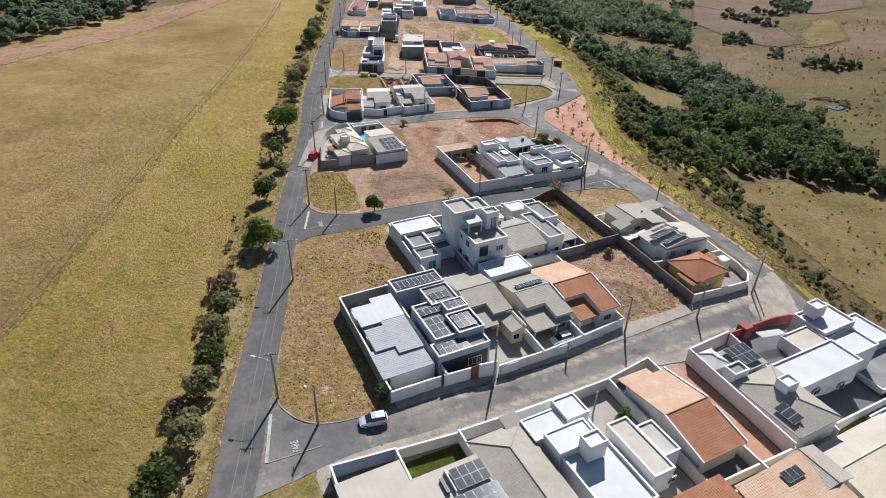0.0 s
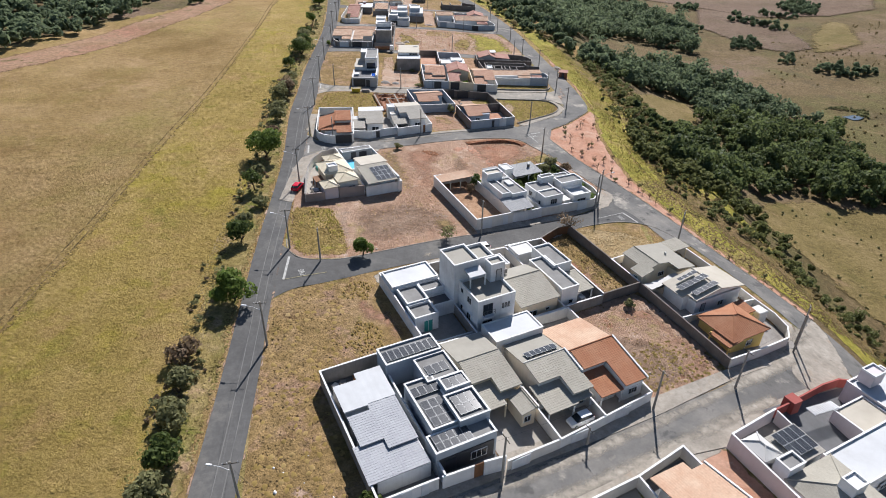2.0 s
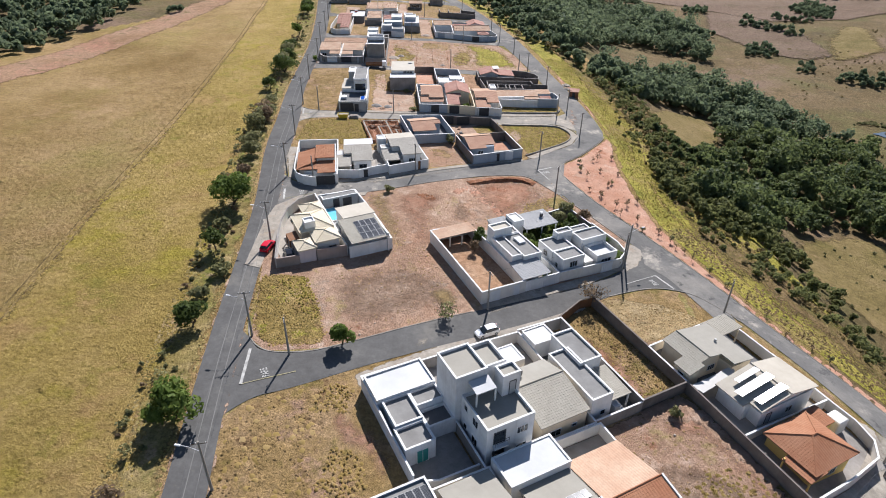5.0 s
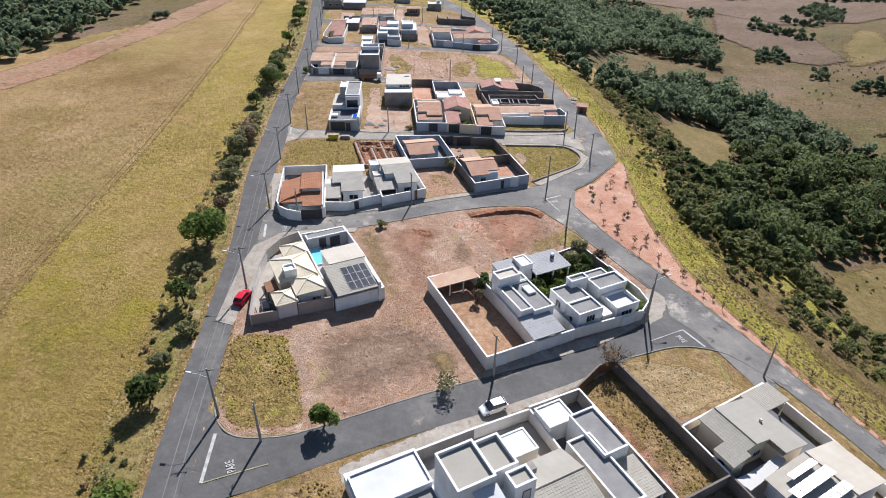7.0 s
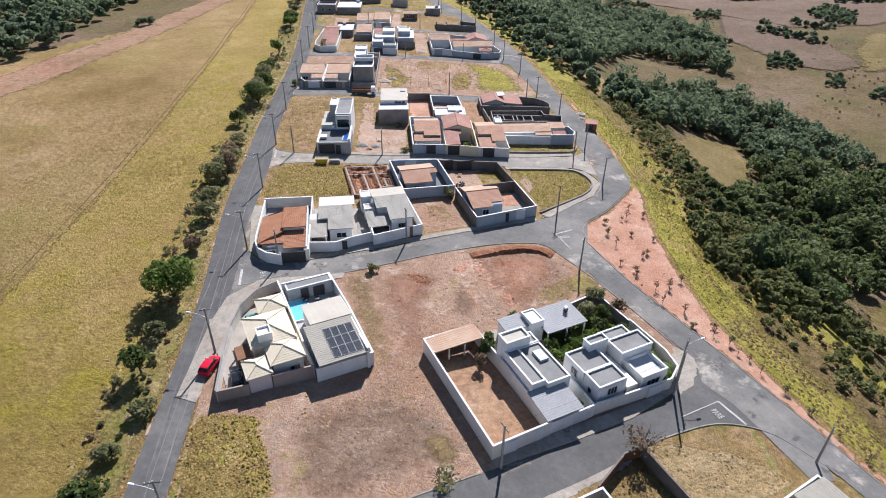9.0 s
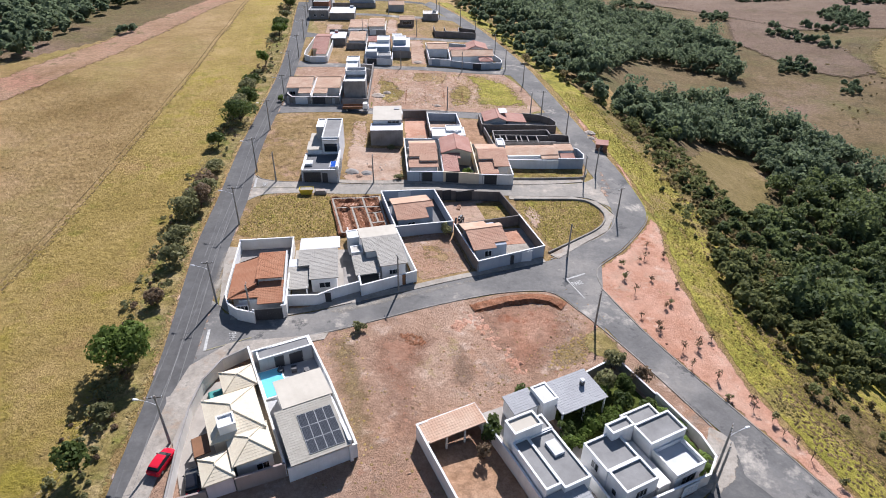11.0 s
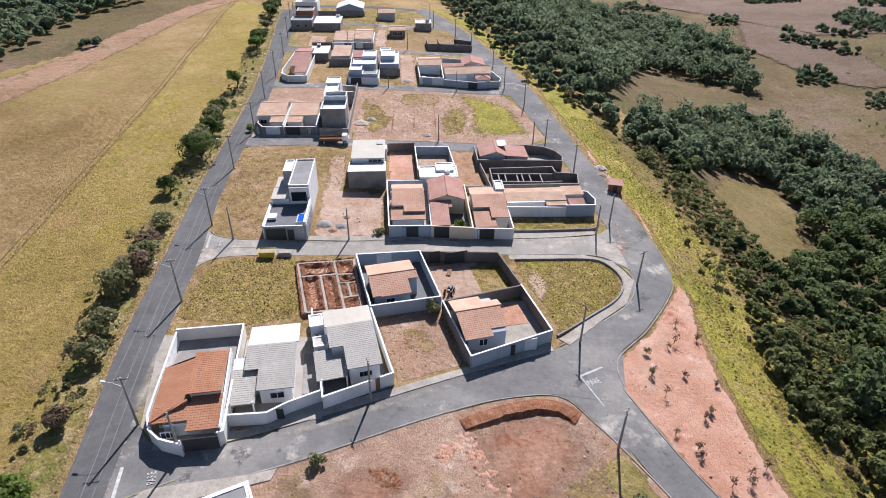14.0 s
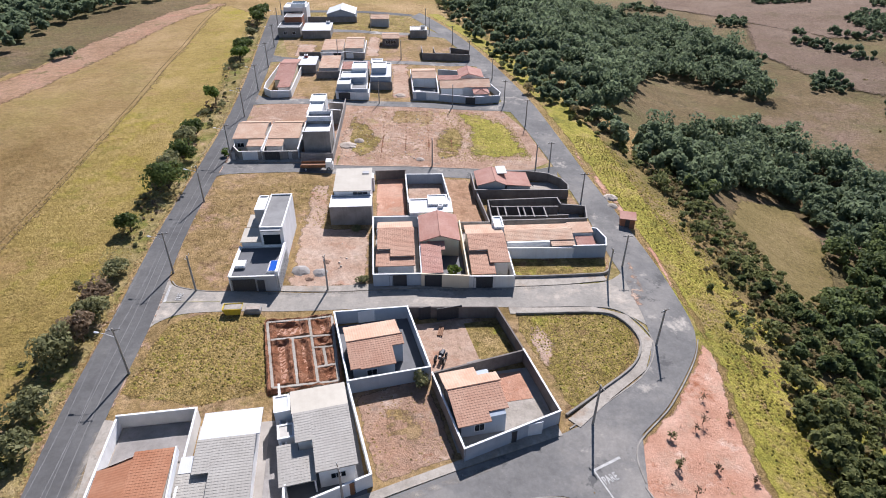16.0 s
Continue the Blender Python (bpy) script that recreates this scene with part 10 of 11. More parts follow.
tufts("narrow_plot_grass", [F1.at(*q) for q in ((54, 21), (58.2, 21), (58.6, 41), (53, 40), (54.8, 33))], 0.4, 0.1, 0.4, 0.15, 0.4, WEEDS, "tall grass in a narrow walled plot", 61, 0.9)
tufts("plot_earth_heap", [(-3.6, 164.6), (-1, 165), (0.8, 163), (-0.6, 162), (-2.4, 163)], 0.4, 0.1, 0.4, 0.3, 0.6, DUG_SOIL, "heap of dark red earth", 52, 1.0)
tufts("plot_straw", [(-16, 163), (-10, 165), (-7, 154), (-5, 145), (-6, 140), (-8.6, 139), (-13, 156)], 0.8, 0.04, 0.2, 0.15, 0.4, TUFT_GOLD, "dry straw clumps", 53, 0.6)
tufts("garden_wall_grass", [(20.6, 163.2), (26, 167.6), (28.4, 165.8), (25.4, 160.4), (18.8, 157.4)], 0.6, 0.08, 0.3, 0.2, 0.5, TUFT_GOLD, "dry clumps along a garden wall", 54, 0.8)
tufts("plot_clods", [(-12, 146), (-2, 150), (4, 154), (14, 156), (22, 160), (8, 146), (4, 132), (-8, 126), (-20, 130)], 1.6, 0.04, 0.18, 0.15, 0.5, BROWN_SOIL, "low clods on a bare plot", 55, 0.7)
tufts("corner_tall_grass", [(-16.5, 102.5), (-13.6, 106), (-10.5, 104.5), (-11.1, 100.6), (-14.4, 100.4)], 0.4, 0.1, 0.45, 0.15, 0.42, TUFT_GOLD, "tall golden grass at the plot's corner", 56, 0.95)
tufts("bank_tall_grass", [(-12.4, 95), (-8.7, 93.8), (-7.2, 89.5), (-10.8, 86.4), (-13.6, 89)], 0.4, 0.1, 0.45, 0.15, 0.42, TUFT_GOLD, "tall dry grass beside a bare bank", 57, 0.9)
tufts("corner_green_grass", [(-27, 129.6), (-21.8, 131), (-17.6, 120), (-19.4, 119), (-23, 125)], 0.4, 0.1, 0.45, 0.15, 0.42, TUFT_FRESH, "fresh yellow-green grass at a corner", 58, 0.85)
tufts("oval_tall_grass", [(22, 211.4), (28.4, 212.6), (35, 212.4), (37.4, 209.6), (37, 204.6), (33, 200.6), (27, 196), (25.6, 203)], 0.6, 0.1, 0.35, 0.18, 0.45, TUFT_FRESH, "uneven green-yellow clumps", 59, 0.7)
tufts("west_tall_grass", [(-36, 193.6), (-35.4, 203), (-31.8, 209), (-21, 209.6), (-18.6, 203), (-17.8, 195)], 0.6, 0.1, 0.35, 0.18, 0.45, TUFT_FRESH, "uneven yellow-green clumps", 60, 0.7)
tufts("hill_belt_grass", [(44, 292), (47.2, 266), (50, 243), (52, 224), (52.4, 206), (50, 192), (49.4, 170), (50.6, 156), (57, 158), (57, 172), (58, 196), (60, 210), (63, 226), (63, 246), (59, 268), (54, 292)], 0.55, 0.1, 0.38, 0.2, 0.45, TUFT_FRESH, "bright hill grass", 8)
tufts("hillside_dry_grass", [(50.6, 156), (55.8, 141), (61.8, 129), (69.4, 118), (76, 108), (90, 108), (82, 122), (74, 134), (66, 146), (58, 158)], 0.55, 0.1, 0.36, 0.2, 0.45, DRY_HILL, "brown and olive hill grass", 62)
tufts("scrub_grass", [(59, 268), (63, 246), (63, 226), (60, 210), (58, 196), (57, 172), (58, 158), (63, 145), (70, 134), (78, 122), (86, 108), (96, 108), (88, 126), (80, 142), (70, 160), (66, 180), (66, 200), (69, 226), (70, 250), (66, 274)], 0.6, 0.1, 0.36, 0.22, 0.5, SCRUB, "dry scrub grass", 9)
for k, (site, poly, mat, sp) in enumerate(((F1, [(50.6, 21), (58.4, 21), (58.6, 40.4), (50.8, 39.4)], TUFT_GREEN, 0.6), (F1, [(59.8, 31), (75, 31.2), (70.6, 37.6), (64, 42.4), (60, 42.4)], TUFT, 0.6), (F1, [(43, 0), (58, 0), (58, 19.6), (43, 19.4)], TUFT, 1.3),
                                           (FN, [(28.8, 18.8), (33.8, 18.6), (33.6, 26.6), (28.8, 27)], TUFT_GREEN, 0.6), (F4, [(31.4, 5.6), (48.6, 6.6), (49.6, 10.8), (31.4, 10.8)], TUFT_GREEN, 0.6), (FN, [(10, 0.8), (20, 2), (19.6, 14), (10, 14)], TUFT, 1.1),
                                           (F4, [(-27.5, 1.5), (-18.4, 1.5), (-18.4, 40), (-31, 40), (-29, 12)], TUFT, 0.7), (F4, [(-9.6, 22), (-3.8, 22), (-4.6, 40), (-18, 40), (-17.6, 23)], TUFT_GREEN, 0.7), (F5, [(47, 2), (67, 4), (65, 28), (58, 37), (44, 37), (46, 20)], TUFT_GREEN, 0.8),
                                           (F5, [(18, 2), (47, 2), (46, 20), (44, 37), (18, 36)], TUFT, 1.5), (F2, [(-22, 2), (-1, 1), (-1, 20), (-7, 21), (-20, 20)], TUFT, 1.5), (F3, [(-28, -22), (14, -9), (16, -20), (4, -30), (-16, -36)], TUFT, 1.9))):
    tufts("plot_weeds_%d" % (k + 1), [site.at(*q) for q in poly], sp * 0.7, 0.05, 0.2, 0.16, 0.4, GREEN_WEEDS if mat is TUFT_GREEN else WEEDS, "weeds on an empty plot", 20 + k, 0.9)


# ---- street furniture ----
def pole(x, y, h=7.8, arm=None, cross=0.0, label="concrete utility pole at the kerb"):
    """A tapered concrete pole with insulators; arm: compass angle of a street lamp's arm; cross: angle of its crossarm."""
    ob = thing("utility_pole", label, "utility pole", pose(x, y, gz(x, y)), "utility poles")
    part("post", Bits().tube([(0, 0, -0.5), (0, 0, h)], [0.19, 0.12], 8), POLE, ob)
    c, s = math.cos(radians(cross)), math.sin(radians(cross))
    part("crossarm", Bits().tube([(-0.9 * c, -0.9 * s, h - 0.35), (0.9 * c, 0.9 * s, h - 0.35)], [0.06, 0.06], 4), DARK_TRUNK, ob)
    for t in (-0.8, -0.3, 0.8):
        part("insulator", Bits().tube([(t * c, t * s, h - 0.32), (t * c, t * s, h - 0.1)], [0.05, 0.035], 6), FRAME_WHITE, ob)
    if arm is not None:
        c, s = math.cos(radians(arm)), math.sin(radians(arm))
        part("lamp_arm", Bits().tube([(0, 0, h - 1.6), (c * 1.2, s * 1.2, h - 1.15), (c * 2.4, s * 2.4, h - 1.0)], [0.035, 0.03, 0.03], 6), FRAME_WHITE, ob)
        m = part("lamp_head", Bits().box(-0.35, 0.35, -0.14, 0.14, -0.06, 0.08, 0.05), FRAME_WHITE, ob)
        m.matrix_basis = pose(c * 2.6, s * 2.6, h - 1.0, 0, 0, arm)
    return ob


MAIN_POLES = [(-21.8, 61.0), (-25.3, 88.3), (-27.3, 114.8), (-31.0, 142.8), (-33.7, 171.1), (-37.0, 196.9), (-39.5, 221.5), (-42.3, 247.5), (-43.0, 270.0), (-46.6, 297.0), (-48.0, 318.8), (-50.6, 344.0), (-54.2, 370.0), (-58.6, 398.0), (-62.6, 424.0)]
for x, y in MAIN_POLES:
    pole(x, y, 8.4, 172, 10, "concrete utility pole with street lamp arm")
for x, y, h, cross in ((-15.5, 56.8, 7.4, 100), (-20.9, 111.0, 7.0, 100), (-26.8, 166.7, 7.2, 100), (-33.9, 216.3, 7.2, 90), (8.9, 66.2, 8.2, 116), (32.0, 79.2, 7.6, 116), (61.6, 95.6, 8.0, 116), (9.6, 124.1, 7.8, 116),
                       (36.0, 137.8, 8.6, 60), (-4.2, 176.2, 7.4, 112), (27.8, 189.8, 7.6, 110), (28.6, 169.2, 7.4, 60), (41.6, 206.0, 7.4, 30), (38.0, 223.3, 7.0, 92), (41.9, 227.8, 7.2, 0), (39.2, 253.0, 7.4, 0),
                       (34.6, 269.2, 7.6, 0), (31.1, 268.4, 7.2, 92), (5.9, 268.6, 7.2, 92), (28.2, 316.1, 7.6, 0), (32.7, 299.1, 7.6, 0), (26.4, 340, 7.4, 0), (19.6, 362, 7.4, 0), (14.0, 383.0, 7.4, 0), (3.0, 412, 7.4, 0), (-5.5, 358.0, 7.0, 92),
                       (51.6, 127.0, 7.0, 60), (-12.0, 217.6, 7.0, 92), (12.0, 310.8, 7.0, 92), (46.0, 84.0, 7.6, 116), (-10.0, 310.6, 7.0, 92), (-20, 398.6, 7.0, 92), (4.6, 397.0, 7.0, 0), (-28, 354.6, 7, 92), (21.0, 72.6, 3.4, 116)):
    pole(x, y, h, None, cross)
pole(63.2, 98.0, 8.4, None, 60, "leaning double utility pole at the corner")
pole(37.4, 140.6, 8.6, 20, 60, "concrete utility pole with street lamp arm")


def wire(points, sag=0.5):
    """One slack cable from pole to pole."""
    b = Bits()
    path = []
    for a, c in zip(points[:-1], points[1:]):
        a, c = Vector(a), Vector(c)
        for i in range(8):
            t = i / 8
            p = a.lerp(c, t)
            p.z -= sag * 4 * t * (1 - t)
            path.append(p)
    path.append(Vector(points[-1]))
    b.tube(path, [0.012] * len(path), 4)
    return b


cables = thing("power_cable", "thin slack power cables between the poles", "cable", pose(0, 0, 0))
for side_of in (-0.8, 0.8):
    part("cable", wire([(x + side_of, y, gz(x, y) + 8.2) for x, y in MAIN_POLES]), FRAME_DARK, cables)
part("cable", wire([(x, y, gz(x, y) + h) for x, y, h in ((-21.8, 61.0, 7.4), (-15.5, 56.8, 7.2), (8.9, 66.2, 7.9), (32.0, 79.2, 7.4), (46.0, 84.0, 7.4), (61.6, 95.6, 7.8))]), FRAME_DARK, cables)
part("cable", wire([(x, y, gz(x, y) + h) for x, y, h in ((-27.3, 114.8, 7.4), (-20.9, 111.0, 6.8), (9.6, 124.1, 7.6), (36.0, 137.8, 8.2))]), FRAME_DARK, cables)


# ---- vehicles ----
def loft(sections):
    """A closed body from cross sections: each a list of (y, z) on one side, mirrored, at x."""
    b = Bits()
    n = None
    for x, half in sections:
        ring = [(x, y, z) for y, z in half] + [(x, -y, z) for y, z in reversed(half)]
        n = len(ring)
        b.v += ring
    m = len(sections)
    for i in range(m - 1):
        for j in range(n):
            q = (j + 1) % n
            b.f.append((i * n + j, i * n + q, (i + 1) * n + q, (i + 1) * n + j))
    b.f += [tuple(range(n - 1, -1, -1)), tuple((m - 1) * n + j for j in range(n))]
    return b


def wheel(parent, x, y, r=0.31, w=0.2):
    t = part("tyre", Bits().tube([(0, -w / 2, 0), (0, -w / 2 + 0.03, 0), (0, w / 2 - 0.03, 0), (0, w / 2, 0)], [r * 0.9, r, r, r * 0.9], 16), RUBBER, parent)
    t.matrix_basis = pose(x, y, r)
    part("rim", Bits().tube([(0, -w / 2 - 0.01, 0), (0, w / 2 + 0.01, 0)], [r * 0.6, r * 0.6], 12), CAR_SILVER, t)


def car(x, y, turn, paint, label, lift=0.13, base=None):
    """A small hatchback, 3.9 m long, nose towards +x."""
    ob = thing("car", label, "car", pose(x, y, (gz(x, y) if base is None else base) + lift, 0, 0, turn), "parked cars")
    lower = [(-1.95, [(0.70, 0.35), (0.74, 0.6), (0.66, 0.85)]), (-1.8, [(0.8, 0.28), (0.84, 0.6), (0.76, 0.95)]), (-1.1, [(0.83, 0.22), (0.86, 0.6), (0.79, 0.96)]), (0.7, [(0.83, 0.22), (0.86, 0.58), (0.79, 0.92)]),
             (1.5, [(0.81, 0.25), (0.83, 0.55), (0.72, 0.8)]), (1.85, [(0.74, 0.3), (0.76, 0.5), (0.6, 0.68)]), (1.95, [(0.6, 0.34), (0.62, 0.48), (0.5, 0.6)])]
    part("body", loft(lower), paint, ob, smooth=False)
    glass = [(-1.72, [(0.74, 0.94), (0.7, 1.1), (0.6, 1.2)]), (-1.35, [(0.75, 0.95), (0.66, 1.3), (0.56, 1.41)]), (-0.3, [(0.76, 0.94), (0.66, 1.34), (0.56, 1.46)]), (0.3, [(0.76, 0.92), (0.66, 1.3), (0.55, 1.42)]), (1.05, [(0.74, 0.86), (0.72, 0.9), (0.6, 0.92)])]
    part("window_band", loft(glass), GLASS, ob)
    roof = [(-1.5, [(0.56, 1.34), (0.6, 1.37), (0.5, 1.4)]), (-1.3, [(0.62, 1.39), (0.6, 1.43), (0.5, 1.45)]), (-0.3, [(0.63, 1.42), (0.6, 1.47), (0.5, 1.49)]), (0.3, [(0.62, 1.38), (0.58, 1.43), (0.48, 1.45)])]
    part("roof", loft(roof), paint, ob)
    for wx in (-1.25, 1.2):
        for wy in (-0.76, 0.76):
            wheel(ob, wx, wy)
    for s in (-1, 1):
        part("headlight", Bits().box(1.78, 1.9, s * 0.58 - 0.12, s * 0.58 + 0.12, 0.55, 0.68, 0.03), FRAME_WHITE, ob)
        part("tail_light", Bits().box(-1.97, -1.88, s * 0.62 - 0.1, s * 0.62 + 0.1, 0.7, 0.95), CAR_RED, ob)
        part("mirror", Bits().box(0.55, 0.7, s * 0.92 - 0.09, s * 0.92 + 0.09, 0.95, 1.08, 0.03), paint, ob)
        part("door_handle", Bits().box(-0.3, -0.15, s * 0.86 - 0.015, s * 0.86 + 0.015, 0.76, 0.79), FRAME_DARK, ob)
    return ob


car(-8.1, 57.4, 196, CAR_SILVER, "silver-white hatchback on the street corner")
car(9.0, 117.6, 204, CAR_WHITE, "white hatchback parked at the kerb")
car(-30.7, 139.6, 78, CAR_RED, "red car parked beside the road")
car(*F2.at(-26.4, 25.8), 110, CAR_DARK, "black car in a house yard", 0.18)
car(*F1.at(30.4, 0.4), 206, CAR_WHITE, "white car under a carport roof", 0.18)

x, y = -21.2, 264.0
truck = thing("truck", "flatbed truck parked on the street", "truck", pose(x, y, gz(x, y) + 0.13, 0, 0, 2), "parked vehicles")
cab = part("cab", loft([(2.3, [(0.95, 0.5), (1.0, 1.3), (0.95, 2.3)]), (3.5, [(0.98, 0.45), (1.0, 1.3), (0.9, 2.3)]), (3.9, [(0.92, 0.45), (0.95, 1.25), (0.8, 1.5)])]), CAR_WHITE, truck)
part("windscreen", Bits().box(3.6, 3.72, -0.8, 0.8, 1.4, 2.1), GLASS, cab)
bed = part("flatbed", Bits().box(-3.6, 2.1, -1.1, 1.1, 0.95, 1.15), WOOD, truck, "brown wooden flatbed")
for s in (-1.08, 1.0):
    part("sideboard", Bits().box(-3.6, 2.1, s, s + 0.08, 1.152, 1.6), WOOD, bed)
part("chassis", Bits().box(-3.5, 3.4, -0.45, 0.45, 0.55, 0.948), FRAME_DARK, truck)
for wx in (-2.4, 2.9):
    for wy in (-0.9, 0.9):
        wheel(truck, wx, wy, 0.45, 0.28)

x, y = -26.0, 210.6
skip = thing("skip", "yellow metal rubble skip at the kerb", "skip", pose(x, y, gz(x, y) + 0.05, 0, 0, 4))
tub = Bits().add([(-1.1, -0.7, 0.05), (1.1, -0.7, 0.05), (1.1, 0.7, 0.05), (-1.1, 0.7, 0.05), (-1.55, -0.85, 1.3), (1.55, -0.85, 1.3), (1.55, 0.85, 1.3), (-1.55, 0.85, 1.3)], [(3, 2, 1, 0), (0, 1, 5, 4), (1, 2, 6, 5), (2, 3, 7, 6), (3, 0, 4, 7)])
tub.add([(-1.0, -0.62, 0.1), (1.0, -0.62, 0.1), (1.0, 0.62, 0.1), (-1.0, 0.62, 0.1), (-1.48, -0.79, 1.3), (1.48, -0.79, 1.3), (1.48, 0.79, 1.3), (-1.48, 0.79, 1.3)], [(0, 1, 2, 3), (4, 5, 1, 0), (5, 6, 2, 1), (6, 7, 3, 2), (7, 4, 0, 3)])
tub.f += [(4, 5, 13, 12), (5, 6, 14, 13), (6, 7, 15, 14), (7, 4, 12, 15)]
part("tub", tub, SKIP_YELLOW, skip)
part("load", Bits().box(-1.42, 1.42, -0.75, 0.75, 0.9, 1.22, 0.2), PAVEMENT, skip, "pale rubble load")
for k in (-0.7, 0.7):
    part("rib", Bits().box(k - 0.05, k + 0.05, -0.9, -0.8, 0.3, 1.28), SKIP_YELLOW, skip)
x, y = -23.0, 211.0
skip2 = thing("skip", "low dark metal skip with rubble", "skip", pose(x, y, gz(x, y) + 0.05, 0, 0, 4))
part("tub", Bits().box(-1.3, 1.3, -0.7, 0.7, 0.0, 0.7, 0.1), CONCRETE, skip2)
part("load", Bits().box(-1.1, 1.1, -0.55, 0.55, 0.702, 0.9, 0.12), RUBBLE, skip2)

x, y = 47.2, 244.2
hut = thing("hut", "small red-brown brick hut beside the road", "hut", pose(x, y, gz(x, y), 0, 0, -14))
part("wall", Bits().box(-1.5, 1.5, -1.3, 1.3, -0.6, 2.0), HUT_RED, hut)
part("roof", Bits().add([(-1.7, -1.5, 2.02), (1.7, -1.5, 2.02), (1.7, 1.5, 2.3), (-1.7, 1.5, 2.3), (-1.7, -1.5, 2.12), (1.7, -1.5, 2.12), (1.7, 1.5, 2.4), (-1.7, 1.5, 2.4)], [(3, 2, 1, 0), (4, 5, 6, 7), (0, 1, 5, 4), (1, 2, 6, 5), (2, 3, 7, 6), (3, 0, 4, 7)]), BROWN_TILE, hut)
part("door", Bits().box(-0.45, 0.45, -1.36, -1.3, 0, 1.8), GATE_DARK, hut)


# ---- heaps, rubble and builders' clutter ----
def heap(x, y, r, h, mat, label, seed, name="mound"):
    rng = np.random.default_rng(seed)
    b = Bits()
    n, m = 14, 4
    b.v.append((0, 0, h))
    for j in range(1, m + 1):
        for i in range(n):
            a = 2 * math.pi * i / n
            q = r * j / m * (1 + rng.uniform(-0.13, 0.13))
            b.v.append((math.cos(a) * q, math.sin(a) * q, h * (1 - (j / m) ** 1.3) + (rng.uniform(-0.05, 0.05) * h if j < m else -0.1)))
    b.f += [(0, 1 + i, 1 + (i + 1) % n) for i in range(n)]
    for j in range(m - 1):
        b.f += [(1 + j * n + i, 1 + (j + 1) * n + i, 1 + (j + 1) * n + (i + 1) % n, 1 + j * n + (i + 1) % n) for i in range(n)]
    ob = link(name, b, mat)
    ob.matrix_basis = pose(x, y, gz(x, y) + 0.05)
    return tagged(ob, label, "heap", "heaps of building material")


for i, (u, v, r, h, mat, lab) in enumerate(((-7.4, 6.2, 1.8, 0.7, CONCRETE, "heap of grey sand on a building plot"), (-3.8, 5.6, 1.5, 0.6, CONCRETE, "heap of grey gravel on a building plot"), (-5.4, 3.8, 1.0, 0.5, BROWN_SOIL, "heap of brown soil on a plot"), (-3.0, 9.2, 0.9, 0.4, BROWN_SOIL, "small heap of brown soil"))):
    heap(*F4.at(u, v), r, h, mat, lab, 700 + i)
heap(46.6, 256.0, 1.7, 0.8, RUBBLE, "heap of pale rubble at the roadside", 710)
heap(46.0, 252.0, 1.4, 0.5, PAVEMENT, "heap of pale sand at the roadside", 711)
heap(*F5.at(19.6, 10), 2.4, 0.8, RUBBLE, "heap of white rubble on soil", 712)
heap(*F5.at(22.4, 13), 1.6, 0.7, RUBBLE, "heap of grey rubble on soil", 713)
heap(*F5.at(38.0, 2.2), 1.2, 0.5, RUBBLE, "small heap of rubble at the kerb", 714)
heap(*F6.at(31, 4), 2.0, 0.6, RUBBLE, "heap of pale rubble on a plot", 715)


def rubble(name, poly, spacing, lo, hi, mat, label, seed):
    """Stones and scraps strewn over a plot."""
    rng = np.random.default_rng(seed)
    x, y = scatter(poly, spacing, rng, 0.5)
    n = len(x)
    z = land(x, y)
    s = rng.uniform(lo, hi, n) * np.where(rng.random(n) < 0.12, 2.0, 1.0)
    cube = np.array([(-1, -1, -0.6), (1, -1, -0.6), (1, 1, -0.6), (-1, 1, -0.6), (-0.7, -0.7, 0.7), (0.7, -0.7, 0.7), (0.7, 0.7, 0.7), (-0.7, 0.7, 0.7)], float)
    v = cube[None] * s[:, None, None] * rng.uniform(0.6, 1.3, (n, 8, 3))
    a = rng.uniform(0, 6.28, n)
    c, t = np.cos(a)[:, None], np.sin(a)[:, None]
    v = np.stack([v[:, :, 0] * c - v[:, :, 1] * t + x[:, None], v[:, :, 0] * t + v[:, :, 1] * c + y[:, None], v[:, :, 2] + z[:, None] + 0.08], 2)
    f = np.array([(4, 5, 6, 7), (0, 1, 5, 4), (1, 2, 6, 5), (2, 3, 7, 6), (3, 0, 4, 7)])[None] + (np.arange(n) * 8)[:, None, None]
    me = mesh_from(name, v.reshape(-1, 3), f.reshape(-1, 4), mat)
    return tagged(new(name, me), label, "rubble", "", "stuff")


rubble("plot_stones", [(-21, 131), (-8, 142), (-1, 147), (7, 126), (-3, 120), (-12, 115.5), (-18, 125)], 2.6, 0.03, 0.11, RUBBLE, "stones and litter on bare soil", 1)
rubble("red_bank_stones", [(-10, 160), (6, 172), (22, 177), (26, 165), (8, 156), (-3, 152)], 2.4, 0.03, 0.1, RED_SOIL, "clods of earth on red soil", 2)
rubble("brown_plot_stones", [F1.at(*q) for q in ((43, 0), (58, 0), (58, 19), (43, 19))], 2.6, 0.03, 0.1, RUBBLE, "stones on an empty plot", 3)
rubble("strip_stones", RED_STRIP, 2.2, 0.03, 0.1, RED_SOIL, "clods on the red strip", 4)
rubble("site_stones", [F4.at(*q) for q in ((-9, 1), (5, 1), (5, 20), (-4, 21), (-9, 30))], 2.2, 0.03, 0.12, RUBBLE, "scraps on a sandy plot", 5)
rubble("corner_litter", [(-19, 60.4), (-10, 60), (-9, 66), (-15, 70), (-20, 68)], 3.0, 0.05, 0.12, FRAME_WHITE, "pale litter in the grass", 6)
rubble("five_stones", [F5.at(*q) for q in ((17.5, 1), (44, 1), (44, 36), (18, 36))], 2.2, 0.05, 0.18, RUBBLE, "stones on a wide empty plot", 7)

# eroded bank along the street
bank = Bits()
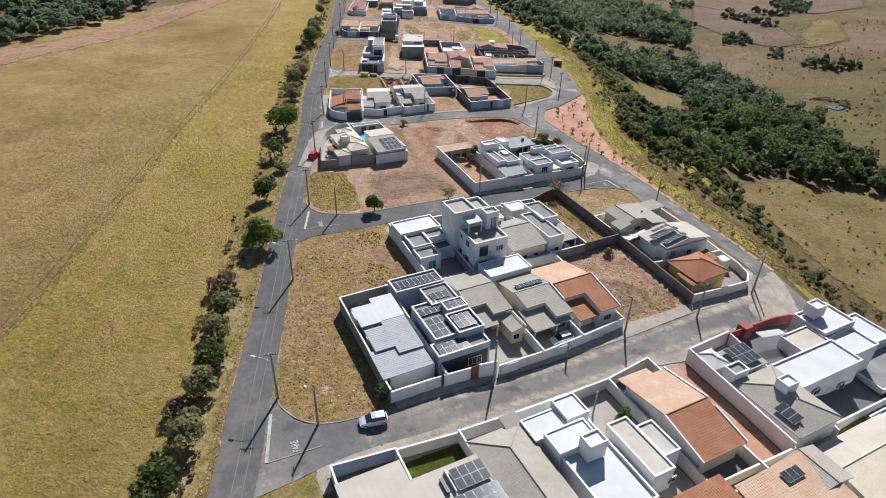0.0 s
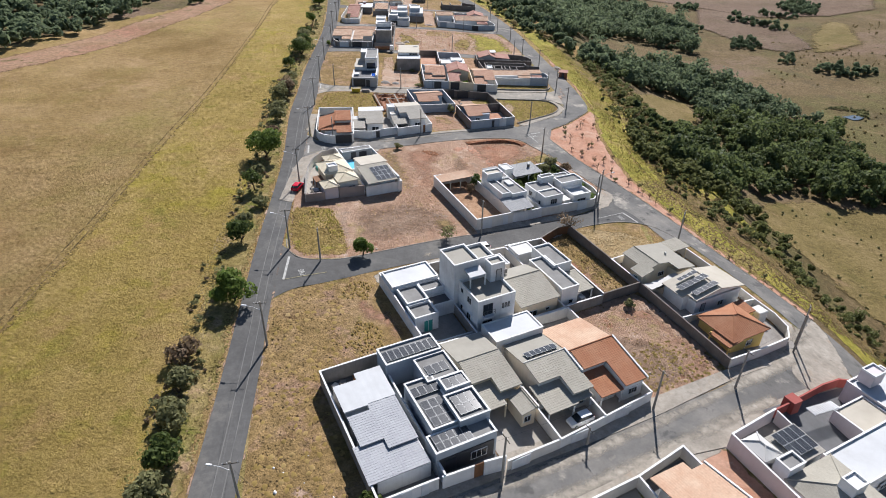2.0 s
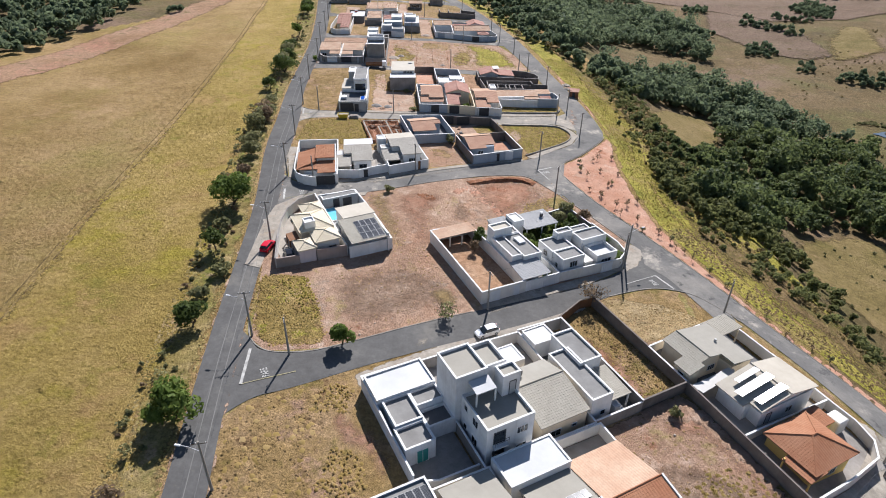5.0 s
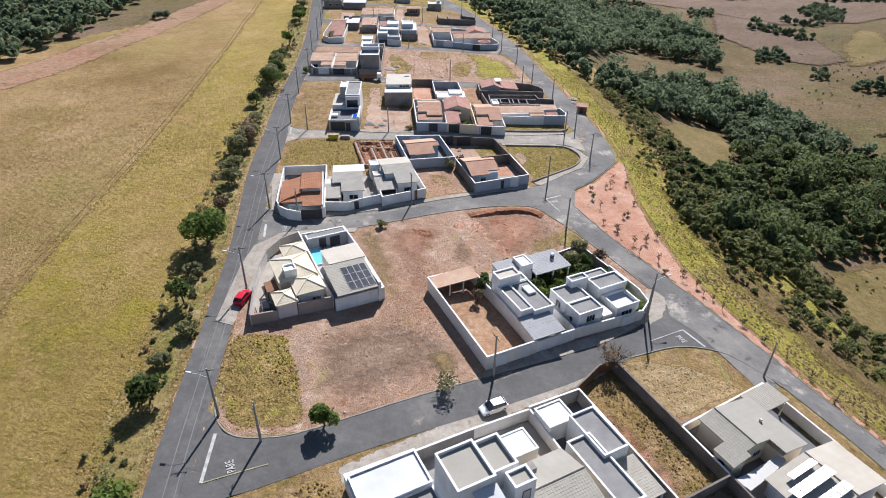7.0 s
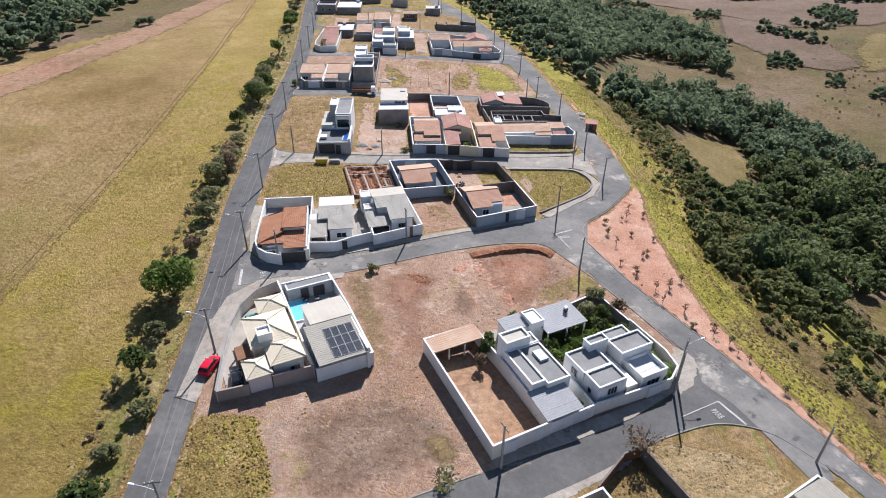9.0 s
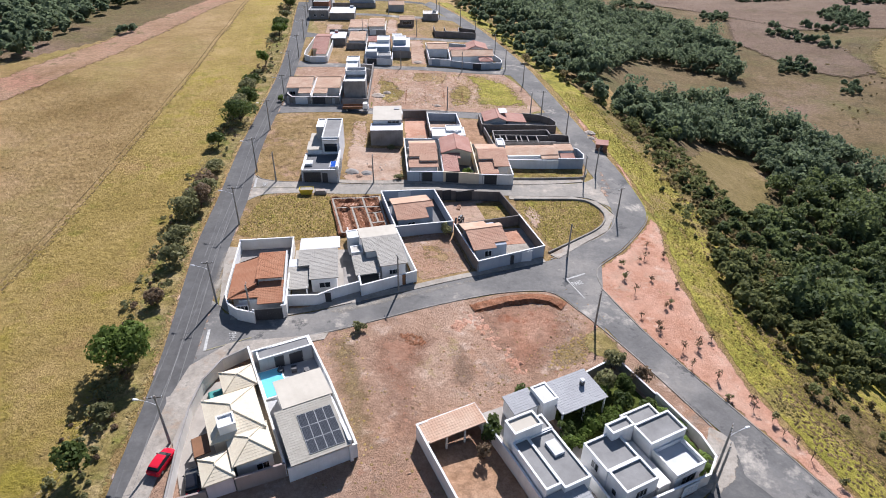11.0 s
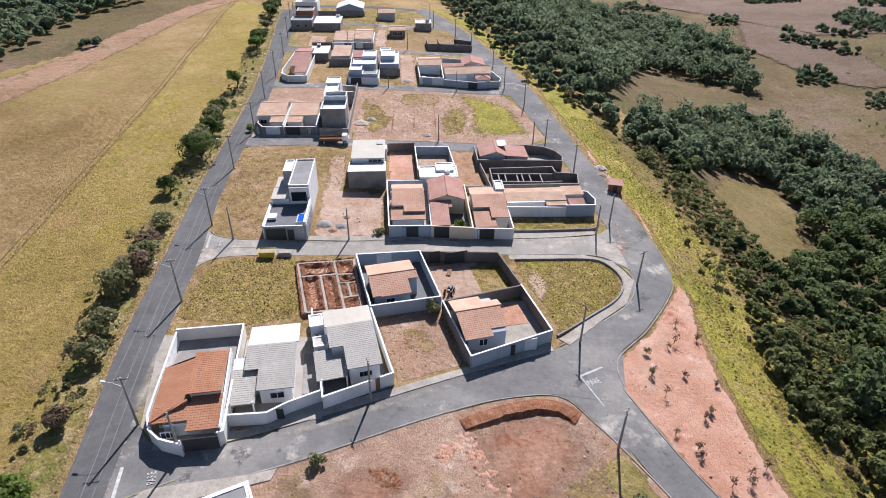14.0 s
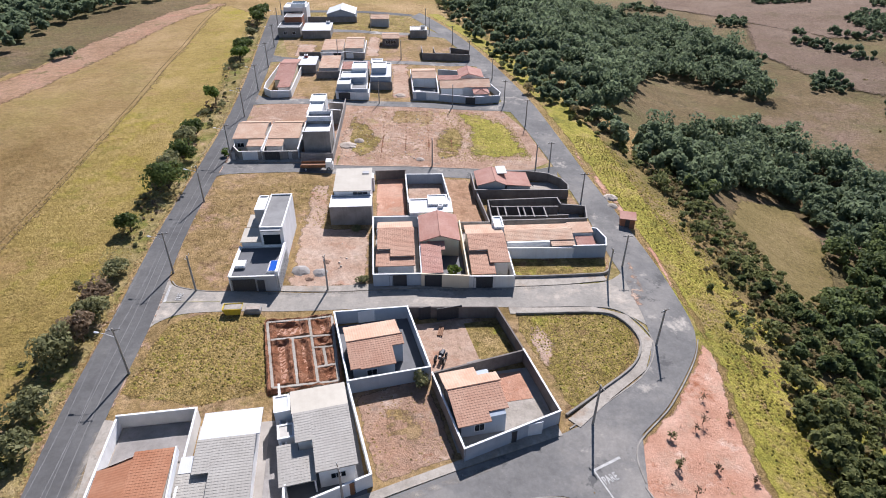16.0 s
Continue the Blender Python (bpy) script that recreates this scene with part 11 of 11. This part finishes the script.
line = smooth_line([(8.6, 171.6), (13, 173.6), (17, 175.0), (21, 175.4), (24, 173.6)], 12)
rng = np.random.default_rng(9)
for i, p in enumerate(line):
    q = line[min(i + 1, len(line) - 1)] - line[max(i - 1, 0)]
    d = Vector((q.x, q.y)).normalized()
    nrm = Vector((-d.y, d.x))
    w = 0.3 + 0.55 * math.sin(math.pi * i / (len(line) - 1))
    z = gz(p.x, p.y)
    s = 0.10 * math.sin(i * 0.5) + 0.06 * math.sin(i * 1.3 + 1) + rng.uniform(-0.06, 0.06)
    for off, up in ((-0.75 + s, 0.03), (-0.45 + s, 0.5 * w), (-0.3 + 0.8 * s, 0.95 * w + rng.uniform(-0.06, 0.06)), (0.9 + 0.5 * s, 0.75 * w + rng.uniform(-0.06, 0.06)), (2.2, 0.03)):
        bank.v.append((p.x + nrm.x * off, p.y + nrm.y * off, z + up))
n = len(line)
bank.f = [(5 * i + j, 5 * i + 5 + j, 5 * i + 6 + j, 5 * i + 1 + j) for i in range(n - 1) for j in range(4)]
tagged(link("earth_bank", bank, DUG_SOIL), "low eroded bank of red earth", "bank", "", "structure")

# small loader in the walled plot
x, y = FN.at(22.6, 19.4)
loader = thing("tractor", "small old dark tractor on a weedy plot", "tractor", pose(x, y, gz(x, y) + 0.12, 0, 0, 70))
part("hood", Bits().box(0.1, 1.3, -0.3, 0.3, 0.6, 1.15, 0.1), GATE_DARK, loader)
part("seat", Bits().box(-0.7, -0.2, -0.25, 0.25, 0.7, 1.2, 0.08), FRAME_DARK, loader)
part("steering_wheel", Bits().tube([(0.0, 0, 1.2), (-0.12, 0, 1.34)], [0.04, 0.18], 8), FRAME_DARK, loader)
for wx, wy, r in ((-0.6, -0.65, 0.6), (-0.6, 0.65, 0.6), (1.0, -0.5, 0.38), (1.0, 0.5, 0.38)):
    wheel(loader, wx, wy, r, 0.26)
for i, (u, v) in enumerate(((27.4, 17.8), (28.0, 17.2), (24.2, 25.6))):
    x, y = FN.at(u, v)
    stack = thing("timber_stack", "stack of grey timber on a weedy plot", "timber", pose(x, y, gz(x, y) + 0.12, 0, 0, 30 * i + 20), "timber stacks")
    for k in range(6):
        part("board", Bits().box(-1.1, 1.1, -0.4 + 0.28 * (k % 3), -0.16 + 0.28 * (k % 3), 0.14 * (k // 3), 0.12 + 0.14 * (k // 3)), LEAF_DRY if k > 9 else WOOD if i == 2 else CONCRETE, stack)

# clutter in the yards
for i, (site, u, v, mat, lab) in enumerate(((F1, 2.4, 19.4, CONCRETE, "grey bin in a back yard"), (F1, 4.4, 19.6, WOOD, "wooden crate in a back yard"), (F1, 6.0, 19.2, BLUEGREY, "blue-grey drum in a back yard"), (F1, 1.2, 15.0 + 4.2, OFFWHITE, "pale box in a back yard"),
                                            (F2, -12.8, 40.0, FRAME_DARK, "dark patio chair by a pool"), (F2, -11.0, 39.6, FRAME_DARK, "dark patio chair by a pool"), (F2, -9.4, 38.6, FRAME_DARK, "dark patio table by a pool"), (F1, 47.6, 20.9, WHITE, "white drum beside a lean-to"))):
    x, y = site.at(u, v)
    ob = thing("yard_box", lab, "yard clutter", pose(x, y, gz(x, y) + 0.17, 0, 0, 20 * i), "yard clutter")
    part("box", Bits().box(-0.4, 0.4, -0.35, 0.35, 0.0, 0.7, 0.06), mat, ob)
    part("lid", Bits().box(-0.43, 0.43, -0.38, 0.38, 0.702, 0.76, 0.02), mat, ob)
pond = Bits()
cx, cy = 197.0, 292.0
pond.v = [(cx + math.cos(a) * (4.6 + 1.2 * math.sin(3 * a)), cy + math.sin(a) * (3 + math.sin(2 * a)), gz(cx, cy) + 0.5) for a in np.linspace(0, 2 * math.pi, 24, endpoint=False)]
pond.f = [tuple(range(24))]
tagged(link("water_pond", pond, plain("pond water", (0.09, 0.11, 0.13, 1), 0.12)), "small pale pond in the meadow", "pond", "", "structure")
